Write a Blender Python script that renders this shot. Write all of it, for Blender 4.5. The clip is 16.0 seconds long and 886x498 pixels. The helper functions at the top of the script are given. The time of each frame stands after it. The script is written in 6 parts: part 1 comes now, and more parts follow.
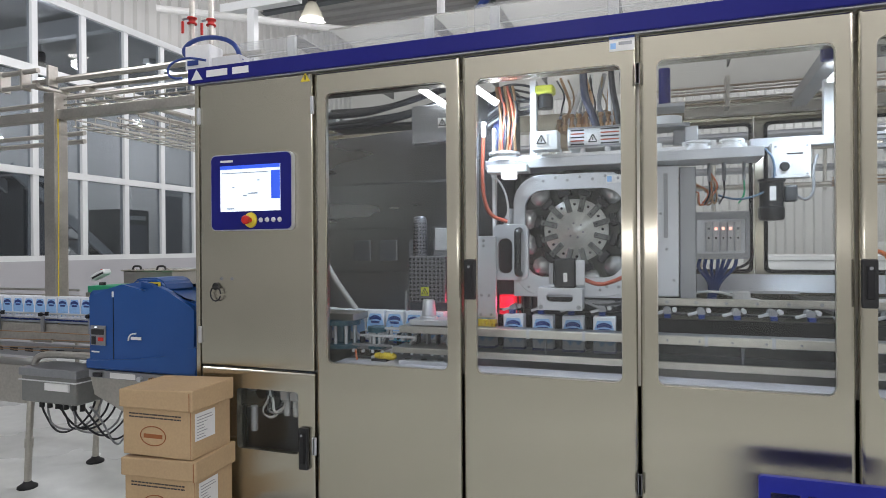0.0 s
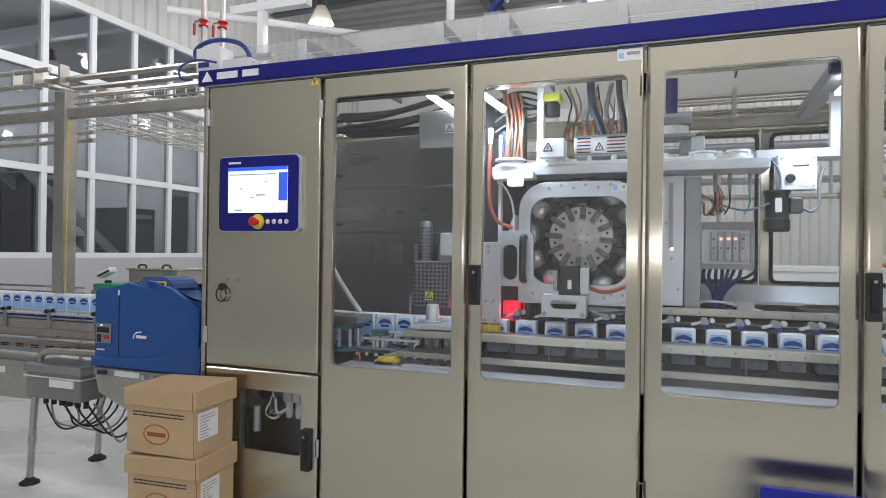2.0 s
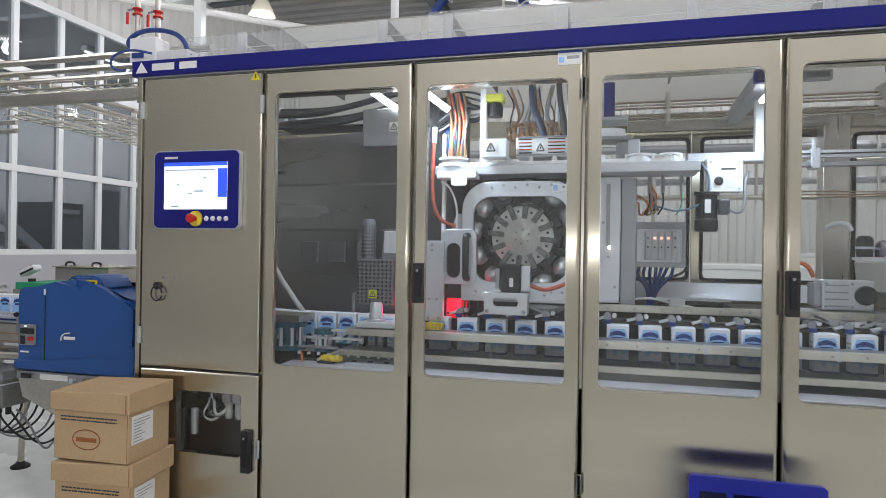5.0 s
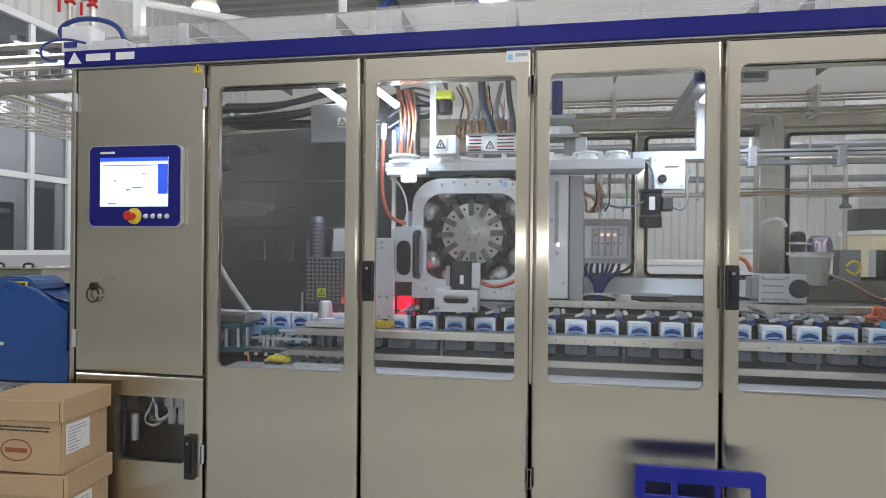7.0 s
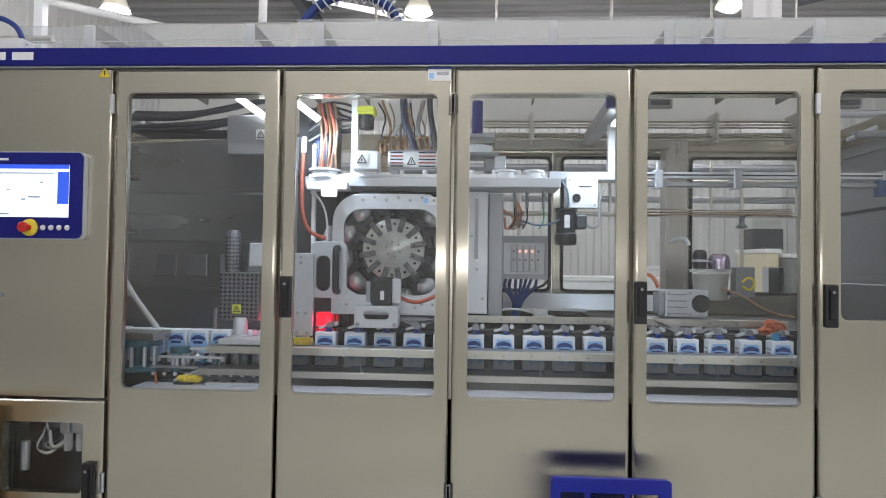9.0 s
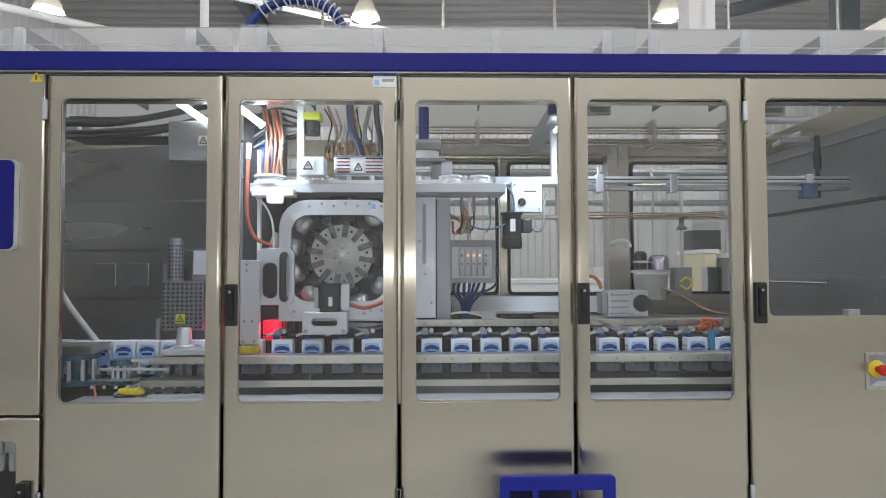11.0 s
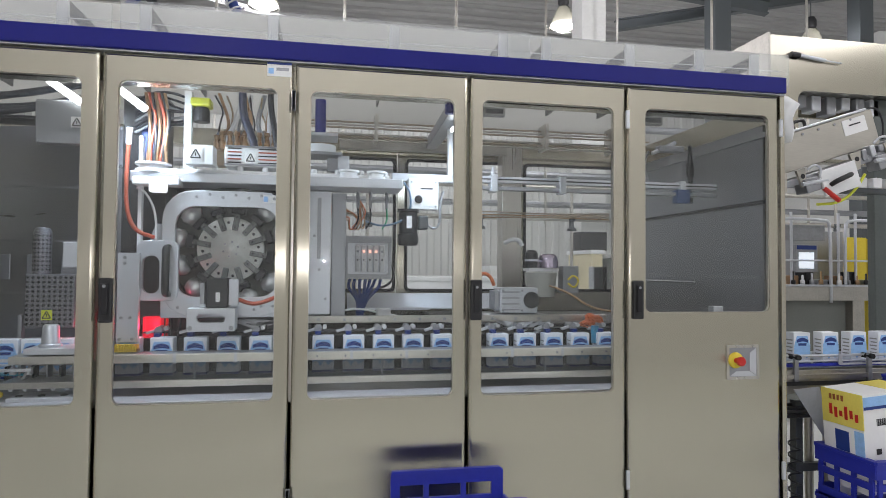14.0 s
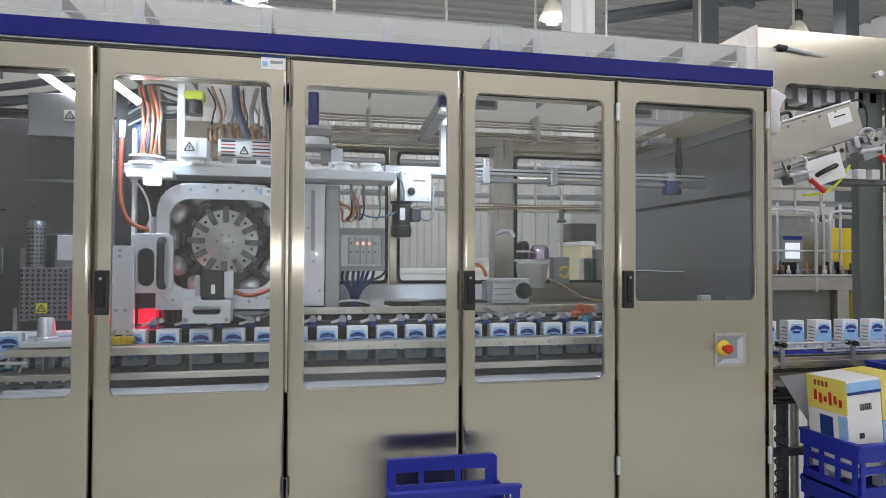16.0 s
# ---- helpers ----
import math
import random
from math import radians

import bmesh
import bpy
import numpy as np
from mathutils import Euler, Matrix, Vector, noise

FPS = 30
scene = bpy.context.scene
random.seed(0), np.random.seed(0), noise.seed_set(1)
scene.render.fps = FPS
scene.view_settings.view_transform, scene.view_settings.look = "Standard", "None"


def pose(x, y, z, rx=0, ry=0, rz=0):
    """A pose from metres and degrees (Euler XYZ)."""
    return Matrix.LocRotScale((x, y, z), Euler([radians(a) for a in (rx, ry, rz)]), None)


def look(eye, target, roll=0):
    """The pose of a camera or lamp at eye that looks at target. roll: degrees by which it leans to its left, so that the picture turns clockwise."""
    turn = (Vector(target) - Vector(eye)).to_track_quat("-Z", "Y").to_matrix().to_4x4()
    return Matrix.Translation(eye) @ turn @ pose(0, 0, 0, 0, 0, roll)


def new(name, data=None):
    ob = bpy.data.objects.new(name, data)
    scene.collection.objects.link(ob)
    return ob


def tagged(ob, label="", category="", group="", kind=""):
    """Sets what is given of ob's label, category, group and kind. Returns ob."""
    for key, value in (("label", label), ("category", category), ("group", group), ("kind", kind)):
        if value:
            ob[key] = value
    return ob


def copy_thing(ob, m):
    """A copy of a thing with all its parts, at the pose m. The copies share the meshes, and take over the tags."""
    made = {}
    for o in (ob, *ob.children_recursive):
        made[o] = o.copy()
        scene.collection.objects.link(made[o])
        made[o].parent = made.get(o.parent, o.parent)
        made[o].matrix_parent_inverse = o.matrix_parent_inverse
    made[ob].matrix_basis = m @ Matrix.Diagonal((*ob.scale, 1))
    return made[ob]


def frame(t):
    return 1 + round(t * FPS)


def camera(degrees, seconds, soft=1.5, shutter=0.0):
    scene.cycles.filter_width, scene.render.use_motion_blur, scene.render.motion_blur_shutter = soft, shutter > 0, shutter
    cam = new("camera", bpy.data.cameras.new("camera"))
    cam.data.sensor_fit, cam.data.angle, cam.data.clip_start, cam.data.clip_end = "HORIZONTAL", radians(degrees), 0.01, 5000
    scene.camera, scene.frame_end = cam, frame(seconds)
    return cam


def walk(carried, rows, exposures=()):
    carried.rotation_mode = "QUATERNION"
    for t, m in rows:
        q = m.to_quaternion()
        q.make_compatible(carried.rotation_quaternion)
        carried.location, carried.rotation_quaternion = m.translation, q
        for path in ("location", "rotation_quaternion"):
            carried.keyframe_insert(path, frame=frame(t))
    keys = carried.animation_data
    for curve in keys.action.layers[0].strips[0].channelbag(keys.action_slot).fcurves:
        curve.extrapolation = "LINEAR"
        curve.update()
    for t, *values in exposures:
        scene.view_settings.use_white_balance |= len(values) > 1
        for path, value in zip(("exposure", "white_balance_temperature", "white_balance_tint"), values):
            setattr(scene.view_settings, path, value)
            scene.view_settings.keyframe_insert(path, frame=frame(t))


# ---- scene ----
cam = camera(71.2, 16.0, soft=0.5)
PATH = [
    (0, (0.794, -2.437, 1.513), (0.118, -0.555, 1.509), -0.4),
    (0.5, (0.794, -2.443, 1.518), (0.11, -0.563, 1.524), -0.0),
    (1, (0.797, -2.446, 1.525), (0.106, -0.57, 1.535), 0.2),
    (1.5, (0.792, -2.447, 1.519), (0.097, -0.572, 1.528), 0.3),
    (2, (0.793, -2.451, 1.516), (0.105, -0.573, 1.526), 0.7),
    (2.5, (0.794, -2.456, 1.517), (0.127, -0.57, 1.531), 0.8),
    (3, (0.797, -2.461, 1.516), (0.14, -0.572, 1.538), 0.7),
    (3.5, (0.8, -2.467, 1.518), (0.163, -0.571, 1.545), 0.7),
    (4, (0.797, -2.468, 1.521), (0.198, -0.56, 1.541), 0.9),
    (6.5, (0.796, -2.452, 1.521), (0.399, -0.492, 1.513), 0.4),
    (7, (0.798, -2.448, 1.516), (0.437, -0.481, 1.516), 0.5),
    (7.5, (0.799, -2.443, 1.517), (0.484, -0.468, 1.523), 0.6),
    (8, (0.795, -2.442, 1.517), (0.539, -0.459, 1.535), 0.7),
    (8.5, (0.805, -2.438, 1.513), (0.635, -0.446, 1.539), 0.8),
    (9, (0.804, -2.45, 1.518), (0.692, -0.454, 1.57), 0.8),
    (11.5, (0.827, -2.475, 1.517), (0.921, -0.479, 1.596), -0.0),
    (12, (0.83, -2.479, 1.521), (0.983, -0.487, 1.615), 0.4),
    (12.5, (0.831, -2.482, 1.522), (1.037, -0.495, 1.617), 0.4),
    (13, (0.836, -2.482, 1.515), (1.094, -0.5, 1.599), 0.4),
    (13.5, (0.837, -2.479, 1.515), (1.148, -0.504, 1.578), 0.4),
    (14, (0.84, -2.474, 1.511), (1.205, -0.509, 1.573), 0.5),
    (14.5, (0.838, -2.476, 1.504), (1.258, -0.521, 1.538), 0.5),
    (15, (0.824, -2.486, 1.499), (1.232, -0.528, 1.537), -0.1),
    (15.5, (0.823, -2.498, 1.507), (1.24, -0.542, 1.553), -0.1),
    (16, (0.818, -2.502, 1.505), (1.216, -0.542, 1.543), 0.2),
]
walk(cam, [(t, look(eye, target, roll)) for t, eye, target, roll in PATH])

# ---- light ----
world = bpy.data.worlds.new("world")
scene.world = world
world.use_nodes = True
world.node_tree.nodes["Background"].inputs[0].default_value = (0.75, 0.85, 1.0, 1)
world.node_tree.nodes["Background"].inputs[1].default_value = 0.3
scene.view_settings.exposure = 0.0
LAMP_WATTS = 137.0
# Only some hang in view; the others are unseen, added to balance the light.
HIGH_BAYS = [(-5.0, 7.0, 5.47), (-0.16, 7.0, 5.39), (4.57, 7.0, 5.45), (9.2, 7.0, 5.45),
             (-5.4, -1.2, 5.4), (0.6, -1.6, 5.4), (5.6, -1.6, 5.4),
             (-5.4, 2.4, 5.4), (-0.4, 2.6, 5.4), (4.4, 2.4, 5.4), (9.0, 2.4, 5.4),
             (-0.8, -6.0, 5.4), (5.4, -5.4, 5.4), (9.6, -3.0, 5.4), (-1.4, 12.0, 5.4), (4.6, 12.0, 5.4),
             (-10.4, 6.1, 4.75), (-10.4, 1.6, 4.75), (-10.4, 11.0, 4.75)]


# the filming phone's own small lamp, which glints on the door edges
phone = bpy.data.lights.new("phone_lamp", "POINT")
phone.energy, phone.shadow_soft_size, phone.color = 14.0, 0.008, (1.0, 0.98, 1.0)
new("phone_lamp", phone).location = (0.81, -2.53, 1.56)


# ---- materials ----
def mat(name, color, rough=0.5, metal=0.0, var=0.12, scale=6.0, bump=0.0, stretch=(1, 1, 1), fine=60.0, emit=0.0, coat=0.0, rvar=0.12):
    m = bpy.data.materials.new(name)
    m.use_nodes = True
    nt = m.node_tree
    b = nt.nodes["Principled BSDF"]
    L = nt.links.new
    b.inputs["Roughness"].default_value = rough
    b.inputs["Metallic"].default_value = metal
    b.inputs["Coat Weight"].default_value = coat
    co = nt.nodes.new("ShaderNodeTexCoord")
    mp = nt.nodes.new("ShaderNodeMapping")
    mp.inputs["Scale"].default_value = stretch
    L(co.outputs["Object"], mp.inputs["Vector"])
    n1 = nt.nodes.new("ShaderNodeTexNoise")
    n1.inputs["Scale"].default_value = scale
    n1.inputs["Detail"].default_value = 4
    n2 = nt.nodes.new("ShaderNodeTexNoise")
    n2.inputs["Scale"].default_value = fine
    n2.inputs["Detail"].default_value = 3
    L(mp.outputs[0], n1.inputs["Vector"])
    L(mp.outputs[0], n2.inputs["Vector"])
    ad = nt.nodes.new("ShaderNodeMath")
    ad.operation = "ADD"
    L(n1.outputs["Fac"], ad.inputs[0])
    L(n2.outputs["Fac"], ad.inputs[1])
    mr = nt.nodes.new("ShaderNodeMapRange")
    mr.inputs["From Min"].default_value, mr.inputs["From Max"].default_value = 0.6, 1.4
    mr.inputs["To Min"].default_value, mr.inputs["To Max"].default_value = 1 - var, 1 + var
    L(ad.outputs[0], mr.inputs["Value"])
    mx = nt.nodes.new("ShaderNodeVectorMath")
    mx.operation = "SCALE"
    mx.inputs[0].default_value = color[:3]
    L(mr.outputs[0], mx.inputs["Scale"])
    L(mx.outputs[0], b.inputs["Base Color"])
    rr = nt.nodes.new("ShaderNodeMapRange")
    rr.inputs["From Min"].default_value, rr.inputs["From Max"].default_value = 0.3, 0.7
    rr.inputs["To Min"].default_value, rr.inputs["To Max"].default_value = rough * (1 - rvar), min(1, rough * (1 + rvar))
    L(n1.outputs["Fac"], rr.inputs["Value"])
    L(rr.outputs[0], b.inputs["Roughness"])
    if bump:
        bp = nt.nodes.new("ShaderNodeBump")
        bp.inputs["Strength"].default_value = bump
        bp.inputs["Distance"].default_value = 0.002
        L(n2.outputs["Fac"], bp.inputs["Height"])
        L(bp.outputs[0], b.inputs["Normal"])
    if emit:
        b.inputs["Emission Color"].default_value = (*color[:3], 1)
        b.inputs["Emission Strength"].default_value = emit
    return m


def glass(name, tint=(1, 1, 1), rough=0.0, see=0.94, body=(0.8, 0.85, 0.85), milky=False):
    """A thin pane: mostly clear, with a gloss that grows at grazing angles."""
    m = bpy.data.materials.new(name)
    m.use_nodes = True
    nt = m.node_tree
    nt.nodes.remove(nt.nodes["Principled BSDF"])
    out = nt.nodes["Material Output"]
    tr = nt.nodes.new("ShaderNodeBsdfTransparent")
    tr.inputs[0].default_value = (*tint, 1)
    gl = nt.nodes.new("ShaderNodeBsdfGlossy")
    gl.inputs["Roughness"].default_value = rough
    df = nt.nodes.new("ShaderNodeBsdfTranslucent" if milky else "ShaderNodeBsdfDiffuse")
    df.inputs[0].default_value = (*body, 1)
    m1 = nt.nodes.new("ShaderNodeMixShader")
    m1.inputs[0].default_value = 1 - see
    lw = nt.nodes.new("ShaderNodeLayerWeight")
    lw.inputs[0].default_value = 0.5
    pw = nt.nodes.new("ShaderNodeMath")
    pw.operation = "POWER"
    pw.inputs[1].default_value = 5.0
    nt.links.new(lw.outputs["Facing"], pw.inputs[0])
    fr = nt.nodes.new("ShaderNodeMath")
    fr.operation = "MULTIPLY_ADD"
    fr.inputs[1].default_value, fr.inputs[2].default_value = 0.9, 0.035
    nt.links.new(pw.outputs[0], fr.inputs[0])
    m2 = nt.nodes.new("ShaderNodeMixShader")
    L = nt.links.new
    L(tr.outputs[0], m1.inputs[1])
    L(df.outputs[0], m1.inputs[2])
    L(fr.outputs[0], m2.inputs[0])
    L(m1.outputs[0], m2.inputs[1])
    L(gl.outputs[0], m2.inputs[2])
    L(m2.outputs[0], out.inputs[0])
    return m


STEEL = mat("brushed_steel", (0.53, 0.50, 0.415), 0.25, 1.0, 0.012, 1.0, 0.0, (90, 1, 0.03), 3, rvar=0.02)
STEEL_V = mat("brushed_steel_edge", (0.56, 0.54, 0.50), 0.30, 1.0, 0.05, 2.0, 0.05, (40, 40, 1), 30)
STEEL_D = mat("dark_mirror_steel", (0.36, 0.37, 0.40), 0.30, 1.0, 0.04, 1.2, 0.0, (0.4, 1, 3), 4, rvar=0.25)
LINING = mat("grey_lining_sheet", (0.30, 0.31, 0.33), 0.36, 0.85, 0.05, 1.5, 0.0, (1, 1, 0.4), 5)
ALU = mat("machined_aluminium", (0.60, 0.62, 0.66), 0.38, 0.6, 0.06, 8)
ALU_D = mat("dull_aluminium", (0.34, 0.35, 0.37), 0.45, 0.8, 0.1, 8)
GALV = mat("worn_stainless", (0.48, 0.46, 0.42), 0.36, 0.95, 0.15, 9)
WHITE = mat("white_paint", (0.78, 0.79, 0.80), 0.4, 0, 0.04, 5)
PLASTIC_W = mat("white_plastic", (0.72, 0.73, 0.74), 0.45, 0, 0.05, 8)
BLACK = mat("black_plastic", (0.018, 0.018, 0.02), 0.4, 0, 0.2, 20)
RUBBER = mat("black_rubber", (0.012, 0.012, 0.014), 0.7, 0, 0.2, 20)
CABLE = mat("black_cable", (0.02, 0.021, 0.026), 0.5, 0, 0.2, 30)
CABLE_B = mat("blue_hose_rubber", (0.02, 0.05, 0.22), 0.4, 0, 0.15, 20)
CABLE_O = mat("orange_cable", (0.58, 0.15, 0.05), 0.5, 0, 0.15, 20)
CABLE_R = mat("red_cable", (0.42, 0.09, 0.05), 0.5, 0, 0.15, 20)
CABLE_G = mat("grey_cable", (0.25, 0.26, 0.27), 0.5, 0, 0.15, 20)
BLUE = mat("blue_enamel", (0.011, 0.013, 0.17), 0.45, 0, 0.06, 4)
BLUE.node_tree.nodes["Principled BSDF"].inputs["Specular IOR Level"].default_value = 0.22
GLUE_BLUE = mat("blue_moulded_plastic", (0.012, 0.075, 0.28), 0.38, 0, 0.08, 5, 0.1, fine=200)
CRATE_BLUE = mat("blue_crate_plastic", (0.012, 0.022, 0.33), 0.42, 0, 0.1, 6, 0.1)
YELLOW = mat("yellow_paint", (0.75, 0.58, 0.04), 0.45, 0, 0.08, 9)
LIME = mat("lime_sticker", (0.62, 0.66, 0.05), 0.5, 0, 0.05, 9)
RED = mat("red_plastic", (0.55, 0.02, 0.015), 0.35, 0, 0.08, 9)
DARKRED = mat("red_tinted_screen", (0.6, 0.008, 0.03), 0.4, 0, 0.1, 9, emit=0.9)
GREEN = mat("green_plastic_chain", (0.02, 0.30, 0.14), 0.5, 0, 0.1, 9)
BRASS = mat("copper_fitting", (0.42, 0.27, 0.16), 0.3, 0.9, 0.15, 12)
CARDBOARD = mat("brown_cardboard", (0.50, 0.355, 0.205), 0.8, 0, 0.09, 5, 0.15, (1, 1, 1), 90)
CARD_EDGE = mat("cardboard_print_brown", (0.30, 0.10, 0.03), 0.8, 0, 0.1, 15)
INK = mat("dark_ink", (0.03, 0.03, 0.035), 0.7, 0, 0.1, 20)
INK_BLUE = mat("navy_print", (0.012, 0.04, 0.22), 0.45, 0, 0.1, 20)
SKY_PRINT = mat("light_blue_print", (0.30, 0.52, 0.84), 0.45, 0, 0.1, 30)
PAPER = mat("white_paper", (0.80, 0.80, 0.80), 0.6, 0, 0.03, 10)
CARTON_W = mat("carton_white", (0.78, 0.82, 0.90), 0.42, 0, 0.03, 10)
CARTON_Y = mat("yellow_board", (0.78, 0.66, 0.13), 0.55, 0, 0.06, 8)
FLOOR = mat("epoxy_floor", (0.66, 0.68, 0.66), 0.28, 0, 0.10, 0.7, 0.05, (1, 1, 1), 9, coat=0.15)
WALLP = mat("white_sandwich_panel", (0.72, 0.72, 0.70), 0.5, 0, 0.06, 0.8, 0.05, (1, 1, 1), 20)
CLAD = mat("corrugated_sheet", (0.52, 0.52, 0.50), 0.45, 0.1, 0.08, 1.5, 0.0)
ROOF = mat("roof_sheet", (0.36, 0.36, 0.35), 0.6, 0, 0.1, 1.0)
BEAM = mat("grey_painted_steel", (0.075, 0.085, 0.09), 0.5, 0, 0.12, 2)
COLUMN = mat("concrete_grey_column", (0.20, 0.21, 0.20), 0.6, 0, 0.1, 2)
FRAME_W = mat("white_window_frame", (0.72, 0.74, 0.74), 0.4, 0, 0.04, 3)
SCREEN = mat("lit_screen", (0.85, 0.92, 1.0), 0.3, 0, 0.02, 5, emit=0.6)
SCREEN_B = mat("lit_screen_blue", (0.03, 0.09, 0.62), 0.3, 0, 0.02, 5, emit=0.8)
SCREEN_G = mat("lit_screen_grey", (0.30, 0.35, 0.42), 0.3, 0, 0.02, 5, emit=0.3)
LED = mat("led_tube", (0.95, 0.98, 1.0), 0.3, 0, 0.0, 5, emit=9.0)
BULB = mat("high_bay_glow", (1.0, 0.97, 0.90), 0.3, 0, 0.0, 5, emit=13.0)
SPOTLED = mat("indicator_led", (1.0, 0.45, 0.35), 0.3, 0, 0.0, 5, emit=1.6)
# brushed across: reflections smear along the sheet's length
tg = STEEL.node_tree.nodes.new("ShaderNodeCombineXYZ")
tg.inputs[0].default_value, tg.inputs[1].default_value, tg.inputs[2].default_value = 1.0, 0.03, 0.02
sb_ = STEEL.node_tree.nodes["Principled BSDF"]
sb_.inputs["Anisotropic"].default_value = 0.92
STEEL.node_tree.links.new(tg.outputs[0], sb_.inputs["Tangent"])
GLASS = glass("door_pane", (0.97, 0.98, 0.98), 0.0, 0.992)
GLASS_ROOM = glass("office_pane", (0.60, 0.63, 0.66), 0.0, 0.97, (0.3, 0.3, 0.3))
ACRYLIC = glass("acrylic_guard", (0.96, 0.97, 0.97), 0.06, 0.80, (0.78, 0.79, 0.78))
MILKY = glass("milky_acrylic", (0.95, 0.95, 0.93), 0.1, 0.12, (0.66, 0.66, 0.64), True)
SHADE = glass("lamp_shade_acrylic", (0.9, 0.9, 0.88), 0.15, 0.04, (0.30, 0.295, 0.28), True)
SMOKE = glass("smoked_guard", (0.74, 0.75, 0.74), 0.0, 0.985, (0.2, 0.2, 0.19))


# ---- builders ----
def root(name, label, category, group="", at=(0, 0, 0), kind=""):
    ob = new(name)
    ob.location = at
    return tagged(ob, label, category, group, kind)


def part(name, bm, material, parent=None, label=""):
    bmesh.ops.recalc_face_normals(bm, faces=bm.faces)
    me = bpy.data.meshes.new(name)
    bm.to_mesh(me)
    bm.free()
    me.materials.append(material)
    ob = new(name, me)
    if parent is not None:
        ob.parent = parent
    if label:
        tagged(ob, label)
    return ob


def smooth(ob, angle=40):
    me = ob.data
    lim = math.cos(radians(angle))
    bm = bmesh.new()
    bm.from_mesh(me)
    for f in bm.faces:
        f.smooth = True
    for e in bm.edges:
        if len(e.link_faces) == 2:
            a, b = e.link_faces
            flat = max(abs(a.normal.y), abs(b.normal.y)) > 0.9999 and a.normal.dot(b.normal) < 0.9999
            if a.normal.dot(b.normal) < lim or flat:
                e.smooth = False
    bm.to_mesh(me)
    bm.free()
    return ob


def box(bm, x0, x1, y0, y1, z0, z1, bev=0.0, m=None):
    r = bmesh.ops.create_cube(bm, size=1)
    vs = r["verts"]
    for v in vs:
        v.co = Vector((x0 + (v.co.x + 0.5) * (x1 - x0), y0 + (v.co.y + 0.5) * (y1 - y0), z0 + (v.co.z + 0.5) * (z1 - z0)))
    if bev:
        es = {e for v in vs for e in v.link_edges}
        b = bmesh.ops.bevel(bm, geom=list(es), offset=bev, segments=2, affect="EDGES", profile=0.5)
        vs = list({v for f in b["faces"] for v in f.verts} | {v for v in vs if v.is_valid})
    if m is not None:
        bmesh.ops.transform(bm, matrix=m, verts=[v for v in vs if v.is_valid])
    return bm


def nb():
    return bmesh.new()


def bx(*a, **k):
    return box(bmesh.new(), *a, **k)


def rod(bm, a, b, r, seg=12, r2=None):
    a, b = Vector(a), Vector(b)
    d = b - a
    m = Matrix.Translation((a + b) / 2) @ d.to_track_quat("Z", "Y").to_matrix().to_4x4()
    bmesh.ops.create_cone(bm, cap_ends=True, segments=seg, radius1=r, radius2=r if r2 is None else r2, depth=d.length, matrix=m)
    return bm


def tube(bm, pts, r, seg=8, smoothen=3):
    """A bent pipe or hose through the points."""
    P = [Vector(p) for p in pts]
    for _ in range(smoothen if len(P) > 2 else 0):
        Q = [P[0]]
        for i in range(len(P) - 1):
            Q += [P[i] * 0.75 + P[i + 1] * 0.25, P[i] * 0.25 + P[i + 1] * 0.75]
        P = Q + [P[-1]]
        if len(P) > 60:
            break
    rings = []
    up = Vector((0, 0, 1))
    prev = None
    for i, p in enumerate(P):
        d = (P[min(i + 1, len(P) - 1)] - P[max(i - 1, 0)])
        d = d.normalized() if d.length > 1e-9 else up
        if prev is None:
            s = d.orthogonal().normalized()
        else:
            s = (prev - d * prev.dot(d))
            s = s.normalized() if s.length > 1e-6 else d.orthogonal().normalized()
        prev = s
        w = d.cross(s)
        rings.append([bm.verts.new(p + (s * math.cos(a) + w * math.sin(a)) * r) for a in [2 * math.pi * j / seg for j in range(seg)]])
    for A, B in zip(rings, rings[1:]):
        for j in range(seg):
            f = bm.faces.new((A[j], A[(j + 1) % seg], B[(j + 1) % seg], B[j]))
            f.smooth = True
    bm.faces.new(rings[0][::-1])
    bm.faces.new(rings[-1])
    return bm


def rr_loop(x0, x1, z0, z1, r, n=6):
    pts = []
    for cx, cz, a0 in ((x1 - r, z1 - r, 0), (x0 + r, z1 - r, 90), (x0 + r, z0 + r, 180), (x1 - r, z0 + r, 270)):
        for i in range(n + 1):
            a = radians(a0 + 90 * i / n)
            pts.append((cx + r * math.cos(a), cz + r * math.sin(a)))
    return pts


def prism(bm, pts, y0, y1):
    """An outline in x and z, given thickness in y."""
    A = [bm.verts.new((x, y0, z)) for x, z in pts]
    B = [bm.verts.new((x, y1, z)) for x, z in pts]
    bm.faces.new(A)
    bm.faces.new(B[::-1])
    for i in range(len(A)):
        j = (i + 1) % len(A)
        bm.faces.new((A[j], A[i], B[i], B[j]))
    return bm


